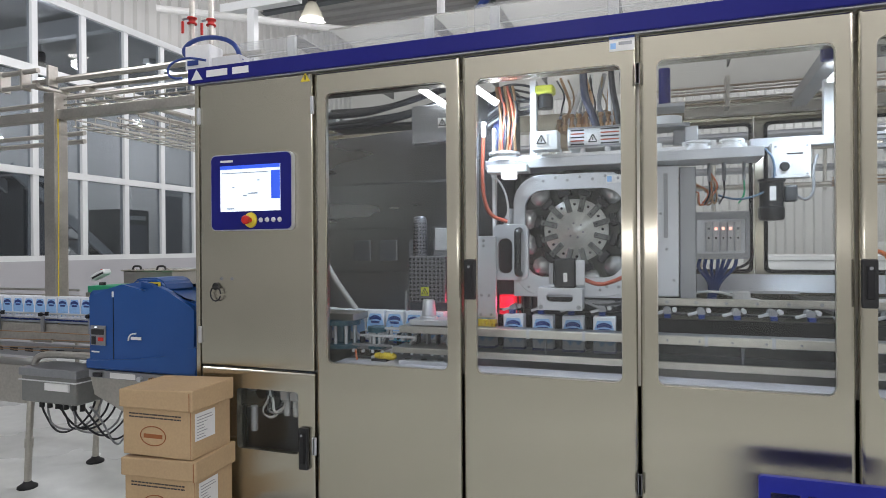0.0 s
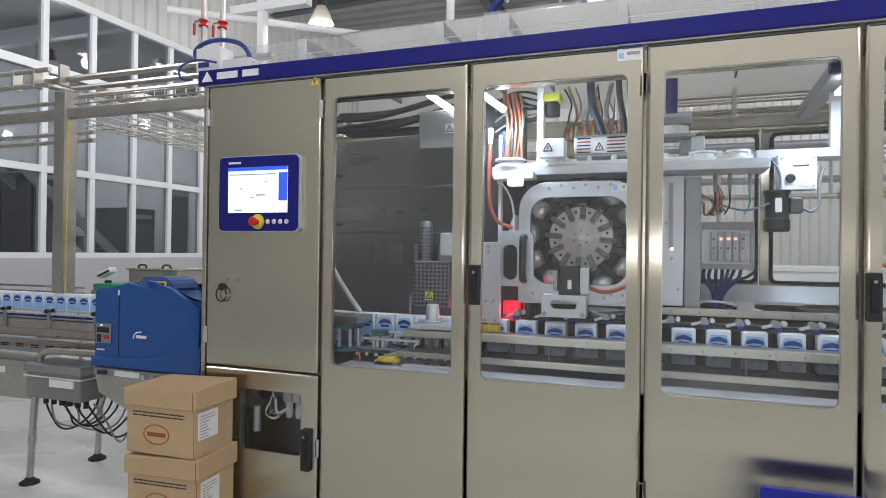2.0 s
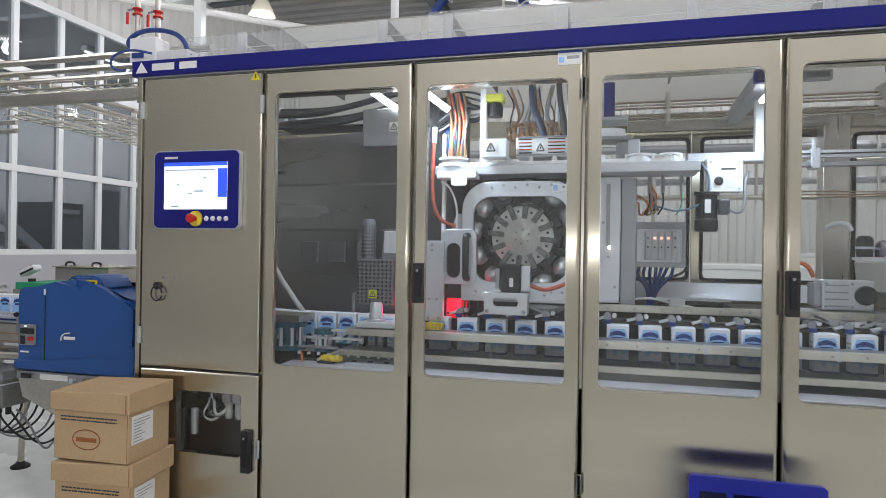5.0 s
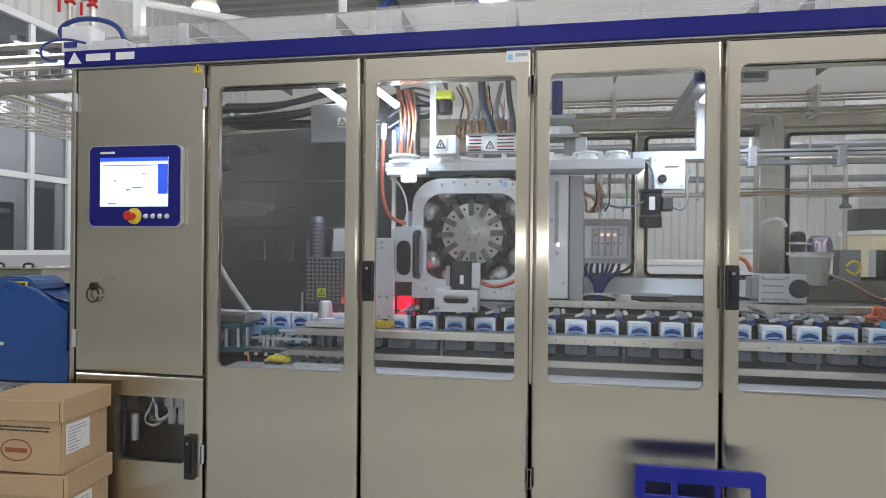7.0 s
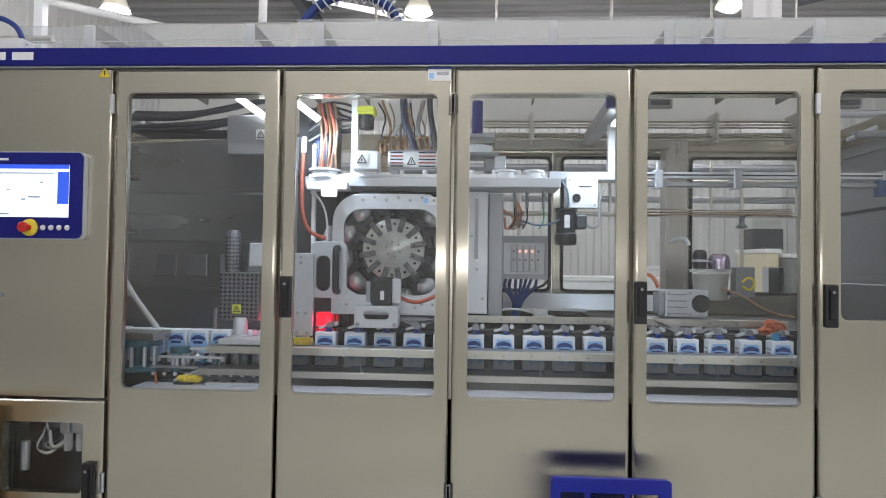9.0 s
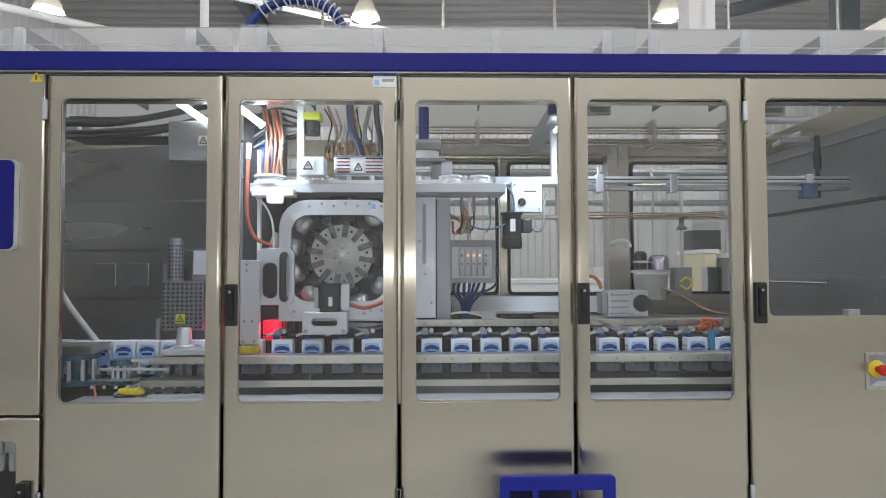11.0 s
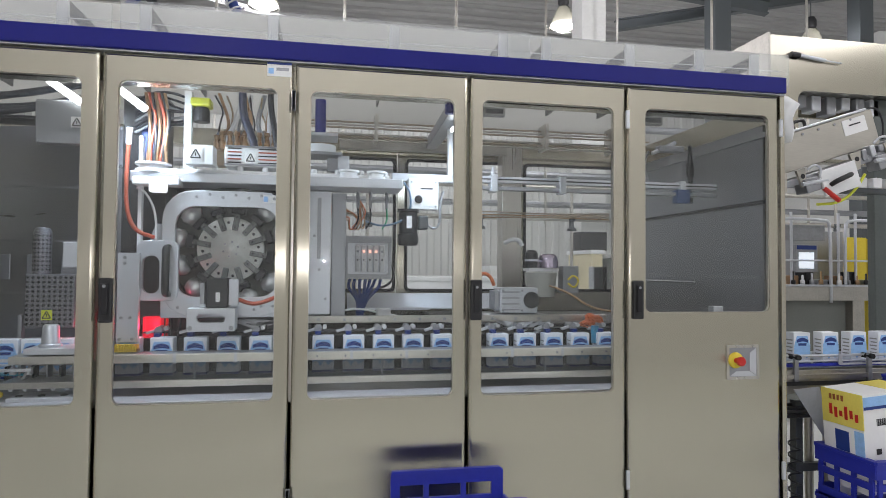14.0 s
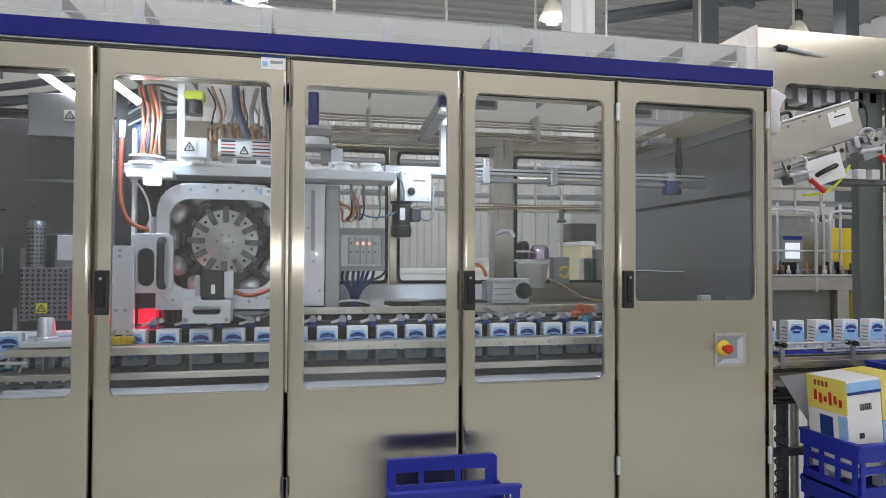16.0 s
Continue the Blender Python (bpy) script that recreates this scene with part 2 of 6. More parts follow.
def plate_hole(bm, outer, hole, y0, y1, c=0.0):
    """A plate, outer (x0, x1, z0, z1, r), with a rounded hole of the same form; c: chamfer of the front's outer edge."""
    n = 6
    x0, x1, z0, z1, ro = outer
    H = rr_loop(*hole, n=n)
    ro = max(ro, 0.001)
    loops = [[(x, y0, z) for x, z in H], [(x, y0, z) for x, z in rr_loop(x0 + c, x1 - c, z0 + c, z1 - c, max(ro - c, 0.0005), n)]]
    for q in (30, 60) if c else ():
        h, d = c * (1 - math.sin(radians(q))), c * (1 - math.cos(radians(q)))
        loops.append([(x, y0 + d, z) for x, z in rr_loop(x0 + h, x1 - h, z0 + h, z1 - h, ro, n)])
    O = rr_loop(x0, x1, z0, z1, ro, n)
    loops += [[(x, y0 + c, z) for x, z in O], [(x, y1, z) for x, z in O], [(x, y1, z) for x, z in H]]
    V = [[bm.verts.new(p) for p in l] for l in loops]
    V.append(V[0])
    k = len(H)
    for A, B in zip(V, V[1:]):
        for j in range(k):
            q = [A[j], A[(j + 1) % k], B[(j + 1) % k], B[j]]
            bm.faces.new(q)
    bmesh.ops.remove_doubles(bm, verts=bm.verts, dist=0.0001)
    return bm


def lathe(bm, prof, c=(0, 0, 0), axis="Z", seg=24):
    """A turned form: prof is a list of (radius, height)."""
    rings = []
    for r, h in prof:
        ring = []
        for j in range(seg):
            a = 2 * math.pi * j / seg
            p = (r * math.cos(a), r * math.sin(a), h)
            if axis == "Y":
                p = (p[0], h, p[1])
            elif axis == "X":
                p = (h, p[0], p[1])
            ring.append(bm.verts.new(Vector(p) + Vector(c)))
        rings.append(ring)
    for A, B in zip(rings, rings[1:]):
        for j in range(seg):
            f = bm.faces.new((A[j], A[(j + 1) % seg], B[(j + 1) % seg], B[j]))
            f.smooth = True
    if prof[0][0] > 1e-5:
        bm.faces.new(rings[0][::-1])
    if prof[-1][0] > 1e-5:
        bm.faces.new(rings[-1])
    bmesh.ops.remove_doubles(bm, verts=bm.verts, dist=1e-5)
    return bm


# ---- the hall ----
XW, XE, YN, YS, ZC = -7.7, 14.0, 15.0, -8.0, 7.4
LINE_Z0 = 1.04


def hall():
    tagged(part("floor", bx(XW - 5.2, XE, YS, YN, -0.2, 0), FLOOR), "pale grey epoxy factory floor, slightly glossy", "floor", kind="structure")
    # window wall
    w = part("wall_west", nb(), mat("lavender_grey_panel", (0.44, 0.44, 0.46), 0.5, 0, 0.06, 1.5, 0.05))
    bm = bmesh.new()
    box(bm, XW - 0.15, XW, YS, 0.35, 0, 1.36)
    box(bm, XW - 0.15, XW, 0.95, YN, 0, 1.36)
    box(bm, XW - 0.15, XW, 0.35, 0.95, 0, 0.85)
    bm.to_mesh(w.data)
    bm.free()
    tagged(w, "white sandwich panel wall below long window bands", "wall", kind="structure")
    bm = bmesh.new()
    y = YS
    P = []
    i = 0
    while y < YN:
        d = 0.0 if i % 4 in (0, 1) else -0.05
        P.append((XW + d, y))
        y += 0.10 if i % 2 == 0 else 0.03
        i += 1
    P.append((XW, YN))
    A = [bm.verts.new((x, y, 5.27)) for x, y in P]
    B = [bm.verts.new((x, y, ZC)) for x, y in P]
    for j in range(len(P) - 1):
        bm.faces.new((A[j], A[j + 1], B[j + 1], B[j]))
    tagged(part("wall_cladding_west", bm, CLAD), "corrugated pale metal cladding above the windows", "wall cladding", kind="structure")
    win = tagged(part("window_1", bx(XW - 0.12, XW - 0.02, YS, YN, 1.36, 1.44), FRAME_W), "long white-framed office window band, dark behind the glass", "window", kind="structure")
    for z0, z1 in ((2.60, 2.70), (4.06, 4.18), (5.16, 5.27)):
        part("window_frame", bx(XW - 0.12, XW - 0.0, YS, YN, z0, z1), FRAME_W, win)
    y = 4.76 - 0.80 * 15
    ys = []
    while y < YN:
        if y > YS:
            part("mullion", bx(XW - 0.12, XW - 0.01, y - 0.045, y + 0.045, 1.44, 5.16, 0.006), FRAME_W, win)
            ys.append(y)
        y += 0.80
    for a, b in zip(ys, ys[1:]):
        for z0, z1 in ((1.44, 2.60), (2.70, 4.06), (4.18, 5.16)):
            part("pane", bx(XW - 0.07, XW - 0.062, a + 0.045, b - 0.045, z0, z1), GLASS_ROOM, win)
    # room behind the windows
    bm = bmesh.new()
    box(bm, XW - 5.2, XW - 5.0, YS, YN, 0, ZC)
    tagged(part("wall_office_back", bm, WALLP), "dim grey wall of the room behind the windows", "wall", kind="structure")
    bm = bmesh.new()
    box(bm, XW - 5, XW - 0.2, YS, YN, 5.6, 5.7)
    tagged(part("ceiling_office", bm, ROOF), "ceiling of the room behind the windows", "ceiling", kind="structure")
    for y in (2.0, 5.6, 9.0):
        part_ob = part("office_beam", bx(XW - 4.9, XW - 0.3, y, y + 0.15, 5.3, 5.6), FRAME_W)
        tagged(part_ob, "white steel beam behind the windows", "beam", "office beams", "structure")
    # far wall: corrugated over a low plinth
    bm = bmesh.new()
    P = []
    x, i = XW, 0
    while x < XE:
        P.append((x, YN if i % 4 in (0, 1) else YN + 0.05))
        x += 0.16 if i % 2 == 0 else 0.05
        i += 1
    A = [bm.verts.new((x, y, 0)) for x, y in P]
    B = [bm.verts.new((x, y, ZC)) for x, y in P]
    for j in range(len(P) - 1):
        bm.faces.new((A[j], A[j + 1], B[j + 1], B[j]))
    tagged(part("wall_north", bm, CLAD), "pale corrugated metal factory wall", "wall", kind="structure")
    tagged(part("wall_office_north", bx(XW - 5.2, XW - 0.01, YN, YN + 0.15, 0, ZC), WALLP), "pale end wall of the room behind the windows", "wall", kind="structure")
    tagged(part("wall_plinth_north", bx(XW, XE, YN - 0.08, YN - 0.01, 0, 1.3), WALLP), "grey painted wall plinth", "wall", kind="structure")
    tagged(part("wall_east", bx(XE, XE + 0.2, YS, YN, 0, ZC), WALLP), "plain pale factory wall", "wall", kind="structure")
    tagged(part("wall_south", bx(XW - 5.2, XE, YS - 0.2, YS, 0, ZC), WALLP), "plain pale factory wall", "wall", kind="structure")
    # roof: corrugated, with dark beams
    bm = bmesh.new()
    P = []
    y, i = YS, 0
    while y < YN:
        P.append((y, ZC if i % 4 in (0, 1) else ZC + 0.06))
        y += 0.15 if i % 2 == 0 else 0.05
        i += 1
    P.append((YN + 0.1, ZC))
    A = [bm.verts.new((XW - 5.2, y, z)) for y, z in P]
    B = [bm.verts.new((XE + 0.2, y, z)) for y, z in P]
    for j in range(len(P) - 1):
        bm.faces.new((A[j], A[j + 1], B[j + 1], B[j]))
    y = YS + 0.1
    while y < YN:
        box(bm, XW, XE, y, y + 0.03, ZC - 0.07, ZC - 0.001)
        y += 0.45
    tagged(part("ceiling", bm, ROOF), "pale corrugated metal factory roof", "ceiling", kind="structure")


def roof_beam(a, b, w, h, name="roof_beam"):
    a, b = Vector(a), Vector(b)
    d = b - a
    m = Matrix.Translation(a) @ d.to_track_quat("X", "Z").to_matrix().to_4x4()
    bm = bmesh.new()
    L = d.length
    box(bm, 0, L, -w / 2, w / 2, h / 2 - 0.02, h / 2, m=m)
    box(bm, 0, L, -w / 2, w / 2, -h / 2, -h / 2 + 0.02, m=m)
    box(bm, 0, L, -0.008, 0.008, -h / 2 + 0.02, h / 2 - 0.02, m=m)
    return tagged(part(name, bm, BEAM), "dark grey steel roof beam", "roof beam", "roof beams", "structure")


def high_bay(p, i):
    lamp = root("ceiling_lamp", "bell-shaped high bay lamp hanging from the roof, lit", "lamp", "high bay lamps", p)
    smooth(part("shade", lathe(nb(), [(0.05, 0.36), (0.09, 0.34), (0.13, 0.26), (0.19, 0.12), (0.235, 0.0), (0.228, 0.0), (0.18, 0.12), (0.12, 0.25), (0.05, 0.33)]), SHADE, lamp, "milky acrylic bell shade"))
    part("bulb", lathe(nb(), [(0.0, 0.03), (0.12, 0.02), (0.215, 0.035), (0.215, 0.045), (0.0, 0.05)]), BULB, lamp, "glowing white lamp face")
    smooth(part("housing", lathe(nb(), [(0.0, 0.36), (0.075, 0.36), (0.09, 0.40), (0.09, 0.50), (0.06, 0.56), (0.0, 0.57)]), BLACK, lamp, "black ballast housing"))
    part("hanger", rod(nb(), (0, 0, 0.56), (0, 0, (5.6 if p[0] < XW else ZC) - p[2]), 0.008, 6), BEAM, lamp)
    d = bpy.data.lights.new("high_bay_light", "POINT")
    d.shadow_soft_size, d.energy, d.color = 0.12, LAMP_WATTS, (1.0, 0.978, 1.025)
    l = new("high_bay_light", d)
    l.location = (p[0], p[1], p[2] - 0.14)


hall()
roof_beam((4.2, 8.0, 7.0), (8.5, 7.2, 6.2), 0.15, 0.25)
roof_beam((6.0, 8.0, 6.0), (11.5, 8.0, 7.2), 0.15, 0.2)
roof_beam((XW, 4.0, 7.1), (XE, 4.0, 7.1), 0.2, 0.4)
roof_beam((-3.0, YS, 7.1), (-3.0, YN, 7.1), 0.2, 0.35)
roof_beam((-7.6, 9.2, 6.9), (3.0, 9.2, 7.1), 0.2, 0.35)
for i, p in enumerate(HIGH_BAYS):
    high_bay(p, i)


# ---- the filling machine ----
DOOR_X = [-0.70, 0.0, 0.70, 1.405, 2.105, 2.855]
DZ0, DZ1 = 0.16, 2.311
machine = root("filling_machine", "stainless steel carton filling machine with glazed doors and blue band", "machine")


def handle(parent, x, z, h=0.165):
    hd = part("door_handle", bx(x - 0.024, x + 0.024, -0.022, 0.0, z - h, z, 0.006), BLACK, parent, "black plastic lever handle")
    part("lever", bx(x - 0.012, x + 0.012, -0.032, -0.022, z - h + 0.03, z - 0.02, 0.004), RUBBER, hd)
    part("rivet", rod(nb(), (x, -0.034, z - 0.03), (x, -0.022, z - 0.03), 0.006, 10), ALU_D, hd)


def hinge(parent, x, z):
    part("hinge", bx(x - 0.008, x + 0.008, -0.014, -0.001, z - 0.04, z + 0.04, 0.003), ALU, parent)


def glazed_door(x0, x1, win, handle_x, hinge_x):
    d = smooth(part("door", plate_hole(nb(), (x0 + 0.005, x1 - 0.005, DZ0, DZ1, 0.004), (*win, 0.03), 0.0, 0.020, 0.016), STEEL, machine, "brushed stainless steel door with a window"), 50)
    a, b, c, e = win
    part("pane", bx(a - 0.012, b + 0.012, 0.021, 0.026, c - 0.012, e + 0.012), GLASS, d, "clear safety pane")
    part("seal", plate_hole(nb(), (a - 0.001, b + 0.001, c - 0.001, e + 0.001, 0.031), (a + 0.002, b - 0.002, c + 0.002, e - 0.002, 0.028), 0.006, 0.019), STEEL_V, d)
    if handle_x is not None:
        handle(d, handle_x, 1.465)
    if hinge_x is not None:
        for z in (2.16, 0.62):
            hinge(d, hinge_x, z)
    return d


WINS = [(-0.640, -0.064, 0.999, 2.209), (0.062, 0.639, 0.993, 2.206), (0.766, 1.344, 0.993, 2.206), (1.462, 2.045, 0.990, 2.211), (2.192, 2.797, 1.327, 2.216)]
HNG = [-0.70, 0.70, 0.70, 2.105, 2.855]
HDL = [None, 0.040, None, 1.436, 2.150]
for i in range(5):
    glazed_door(DOOR_X[i], DOOR_X[i + 1], WINS[i], HDL[i], HNG[i])

# corner cabinet: upper door, lower door with a small window
cd = smooth(part("cabinet_door", bx(-1.335, -0.705, 0.0, 0.035, 0.955, DZ1, 0.008), STEEL, machine, "plain brushed steel control cabinet door"), 25)
for z in (2.16, 1.1):
    hinge(cd, -1.335, z)
lk = part("lock", rod(nb(), (-1.24, -0.012, 1.335), (-1.24, 0.0, 1.335), 0.018, 14), BLACK, cd)
part("key_ring", tube(nb(), [(-1.235 + 0.03 * math.cos(a), -0.016, 1.30 + 0.035 * math.sin(a)) for a in [i * 0.6 for i in range(11)]], 0.004, 6, 0), BLACK, lk)
for x in (-1.21, -1.15):
    part("screw", rod(nb(), (x, -0.004, 1.372), (x, 0.0, 1.372), 0.008, 10), ALU_D, cd)
ld = smooth(part("cabinet_door", plate_hole(nb(), (-1.335, -0.705, DZ0, 0.945, 0.004), (-1.13, -0.79, 0.57, 0.855, 0.02), 0.0, 0.035, 0.01), STEEL, machine, "lower steel door with a small window"), 25)
part("pane", bx(-1.14, -0.78, 0.036, 0.041, 0.56, 0.865), GLASS, ld)
handle(ld, -0.755, 0.70, 0.19)
hinge(ld, -0.704, 0.62)
# carcass
part("side_panel", bx(-1.37, -1.345, 0.004, 1.55, 0.12, 2.32, 0.004), STEEL, machine)
part("side_panel", bx(2.862, 2.885, 0.004, 1.55, 0.12, 2.32, 0.004), STEEL, machine)
for x in DOOR_X[1:-1]:
    part("post", bx(x - 0.025, x + 0.025, 0.045, 0.10, 0.12, 2.32), STEEL_V, machine)
part("post", bx(-0.725, -0.68, 0.045, 0.10, 0.12, 2.32), STEEL_V, machine)
part("plinth", bx(-1.36, 2.88, 0.06, 1.5, 0.0, 0.14), RUBBER, machine)
part("top_rail", bx(-1.36, 2.88, 0.04, 0.10, 2.21, 2.322), STEEL, machine)
part("bottom_rail", bx(-0.70, 2.88, 0.045, 0.10, 0.14, 0.98), STEEL, machine)
band = part("fascia_band", bx(-1.39, 2.879, -0.018, 0.12, 2.3185, 2.391, 0.004), BLUE, machine, "dark blue enamelled top band with white lettering bars")
part("trim_strip", bx(-1.36, 2.885, -0.004, 0.05, 2.3125, 2.318), ALU, machine)
# emblem and lettering as plain shapes
bm = bmesh.new()
prism(bm, [(-1.365, 2.332), (-1.30, 2.332), (-1.335, 2.382)], -0.0215, -0.018)
part("emblem", bm, PAPER, band)
bm = bmesh.new()
for x0, x1, h in ((-1.275, -1.155, 0.032), (-1.125, -1.035, 0.032)):
    box(bm, x0, x1, -0.0215, -0.018, 2.340, 2.340 + h)
part("lettering_bar", bm, PAPER, band)
# operator panel
hmi = smooth(part("operator_panel", prism(nb(), rr_loop(-1.245, -0.803, 1.605, 1.955, 0.025), -0.028, 0.0), BLUE, machine, "blue operator panel with a lit touch screen"), 30)
part("bezel", plate_hole(nb(), (-1.25, -0.798, 1.600, 1.960, 0.028), (-1.240, -0.808, 1.610, 1.950, 0.022), -0.024, -0.001), ALU, hmi)
sc = part("screen", bx(-1.19, -0.858, -0.031, -0.0285, 1.69, 1.905), SCREEN, hmi, "bright touch screen")
part("screen_bar", bx(-1.19, -0.858, -0.0325, -0.0312, 1.888, 1.905), SCREEN_B, sc)
part("screen_column", bx(-0.905, -0.858, -0.0325, -0.0312, 1.745, 1.875), SCREEN_B, sc)
part("screen_line", bx(-1.18, -0.92, -0.0325, -0.0312, 1.868, 1.872), SCREEN_G, sc)
for i, (x, z, w) in enumerate(((-1.12, 1.80, 0.012), (-1.03, 1.77, 0.05), (-0.98, 1.83, 0.012), (-1.15, 1.70, 0.04), (-1.06, 1.76, 0.02))):
    part("screen_mark", bx(x, x + w, -0.0325, -0.0312, z, z + 0.006), SCREEN_G, sc)
part("lettering_bar", bx(-1.19, -1.12, -0.0305, -0.028, 1.922, 1.932), PAPER, hmi)


def estop(parent, x, z, y=-0.028):
    part("button_ring", lathe(nb(), [(0.0, y - 0.008), (0.034, y - 0.008), (0.036, y)], (x, 0, z), "Y"), YELLOW, parent, "yellow ring")
    smooth(part("stop_button", lathe(nb(), [(0.0, y - 0.05), (0.016, y - 0.05), (0.021, y - 0.044), (0.02, y - 0.032), (0.012, y - 0.028), (0.012, y - 0.006)], (x, 0, z), "Y"), RED, parent, "red mushroom stop button"))


estop(hmi, -1.02, 1.648)
for i in range(4):
    part("push_button", lathe(nb(), [(0.0, -0.034), (0.009, -0.034), (0.012, -0.028)], (-0.965 + i * 0.034, 0, 1.648), "Y", 14), PLASTIC_W, hmi)
# stop button on the end door, in a steel recess
rc = part("button_recess", plate_hole(nb(), (2.578, 2.738, 1.03, 1.182, 0.004), (2.590, 2.726, 1.042, 1.170, 0.004), -0.005, 0.0), STEEL_V, machine)
# Flat dark plate and pale facets paint the recess's shade and bevel reflections.
part("recess_shade_plate", prism(nb(), [(2.590, 1.042), (2.726, 1.042), (2.726, 1.17), (2.590, 1.17)], -0.003, -0.0005), STEEL_D, rc)
for q in ([(2.592, 1.044), (2.724, 1.044), (2.690, 1.066), (2.625, 1.066)], [(2.724, 1.046), (2.724, 1.168), (2.692, 1.146), (2.692, 1.068)]):
    part("recess_glint", prism(nb(), q, -0.0042, -0.0031), ALU, rc)
estop(rc, 2.620, 1.115, -0.003)


def warning_sign(parent, x, y, z, s=0.035, m=LIME):
    sg = part("warning_sign", bx(x - s / 2, x + s / 2, y - 0.0015, y, z - s / 2, z + s / 2), m, parent)
    bm = bmesh.new()
    for a, b in (((-0.38, -0.3), (0.38, -0.3)), ((0.38, -0.3), (0, 0.38)), ((0, 0.38), (-0.38, -0.3))):
        rod(bm, (x + a[0] * s, y - 0.002, z + a[1] * s), (x + b[0] * s, y - 0.002, z + b[1] * s), s * 0.05, 6)
    rod(bm, (x, y - 0.002, z - 0.15 * s), (x, y - 0.002, z + 0.1 * s), s * 0.05, 6)
    part("symbol", bm, INK, sg)


ws = part("warning_sign", prism(nb(), [(-0.765, 2.272), (-0.715, 2.272), (-0.740, 2.312)], -0.002, -0.0003), YELLOW, cd)
part("symbol", bx(-0.743, -0.737, -0.003, -0.002, 2.28, 2.30), INK, ws)
# paper label across the top of the second door
lb = part("label_plate", bx(0.597, 0.690, -0.0025, -0.0003, 2.254, 2.309), PAPER, machine)
part("label_mark", bx(0.602, 0.622, -0.0035, -0.0025, 2.263, 2.285), SKY_PRINT, lb)
part("label_bar", bx(0.597, 0.690, -0.0035, -0.0025, 2.300, 2.309), INK_BLUE, lb)
part("label_text_bar", bx(0.632, 0.68, -0.0035, -0.0025, 2.276, 2.288), ALU_D, lb)
# acrylic hood over the band, with ribs
part("hood_sheet", bx(-1.19, 0.0, 0.10, 0.106, 2.391, 2.528), ACRYLIC, machine, "clear acrylic guard sheet")
part("hood_sheet", bx(0.03, 1.70, 0.10, 0.106, 2.391, 2.548), ACRYLIC, machine, "clear acrylic guard sheet")
part("hood_sheet", bx(1.60, 3.0, 0.112, 0.118, 2.391, 2.545), ACRYLIC, machine, "clear acrylic guard sheet")
RIB = mat("rib_grey", (0.10, 0.10, 0.095), 0.45, 0.3, 0.1, 8)
for x in (-0.88, -0.17, 0.13, 0.62, 1.12, 1.60, 1.80, 2.20, 2.55, 2.84):
    part("hood_post", bx(x - 0.035, x + 0.005, 0.122, 0.14, 2.391, 2.54), WHITE, machine)
    part("hood_rib", bx(x - 0.004, x + 0.004, 0.142, 1.28, 2.49, 2.545), RIB, machine)
part("hood_line", bx(-1.15, 2.95, 0.120, 0.1215, 2.465, 2.469), WHITE, machine)
part("roof_panel", bx(-0.70, 2.86, 0.145, 1.29, 2.548, 2.554), MILKY, machine, "milky acrylic roof sheet")
part("hood_back", bx(-1.2, 2.86, 1.30, 1.31, 2.40, 2.548), MILKY, machine)
part("rear_top_rail", bx(-1.36, 2.88, 1.42, 1.52, 2.24, 2.34), STEEL, machine)
part("rear_panel", bx(-1.36, 2.88, 1.46, 1.52, 0.14, 1.34), STEEL, machine)
# rear doors
for x0, x1, w in ((0.62, 1.27, (0.72, 1.25, 1.37, 2.20)), (1.27, 2.06, (1.33, 2.0, 1.37, 2.20)), (2.06, 2.86, (2.12, 2.80, 1.37, 2.20))):
    d = part("rear_door", plate_hole(nb(), (x0 + 0.004, x1 - 0.004, 1.34, 2.24, 0.004), (*w, 0.03), 1.46, 1.50), STEEL, machine)
    part("seal", plate_hole(nb(), (w[0] - 0.012, w[1] + 0.012, w[2] - 0.012, w[3] + 0.012, 0.035), (w[0] + 0.008, w[1] - 0.008, w[2] + 0.008, w[3] - 0.008, 0.025), 1.452, 1.459), RUBBER, d, "black rubber seal")
    part("pane", bx(w[0], w[1], 1.482, 1.486, w[2], w[3]), GLASS, d)
part("rear_post", bx(1.93, 2.06, 1.34, 1.45, 0.2, 2.30, 0.004), STEEL_V, machine)
part("drip_tray", bx(-0.66, 2.85, 0.11, 1.44, 0.93, 0.95), STEEL_D, machine)


# ---- inside the machine ----
PIPE_DULL = mat("dull_tan_hose", (0.30, 0.22, 0.13), 0.5, 0, 0.15, 20)
CABLE_W = mat("off_white_hose", (0.45, 0.45, 0.43), 0.5, 0, 0.1, 20)


def mech(name, bm, m, parent=machine, label="", sm=False):
    ob = part(name, bm, m, parent, label)
    return smooth(ob) if sm else ob


def bolts(parent, pts, y, r=0.007, m=ALU_D):
    for x, z in pts:
        part("bolt", rod(nb(), (x, y - 0.005, z), (x, y + 0.002, z), r, 8), m, parent)


def cable(pts, r, m, parent=machine, name="cable", label="", seg=7):
    return part(name, tube(nb(), pts, r, seg), m, parent, label)


rng = random.Random(7)
# folding rail with front bars
BAR = mat("satin_bar_steel", (0.66, 0.64, 0.58), 0.35, 0.7, 0.1, 14)
mech("rail_bar", bx(-0.12, 2.24, 0.235, 0.262, 1.114, 1.149, 0.003), BAR, label="long steel guide bar")
mech("rail_bar", bx(-0.12, 2.24, 0.235, 0.262, 1.014, 1.042, 0.003), BAR)
mech("rail_shelf", bx(-0.12, 2.24, 0.262, 0.358, 1.138, 1.146), ALU_D)
mech("rail_shelf", bx(-0.10, 2.24, 0.262, 0.50, 1.015, 1.035), STEEL_D)
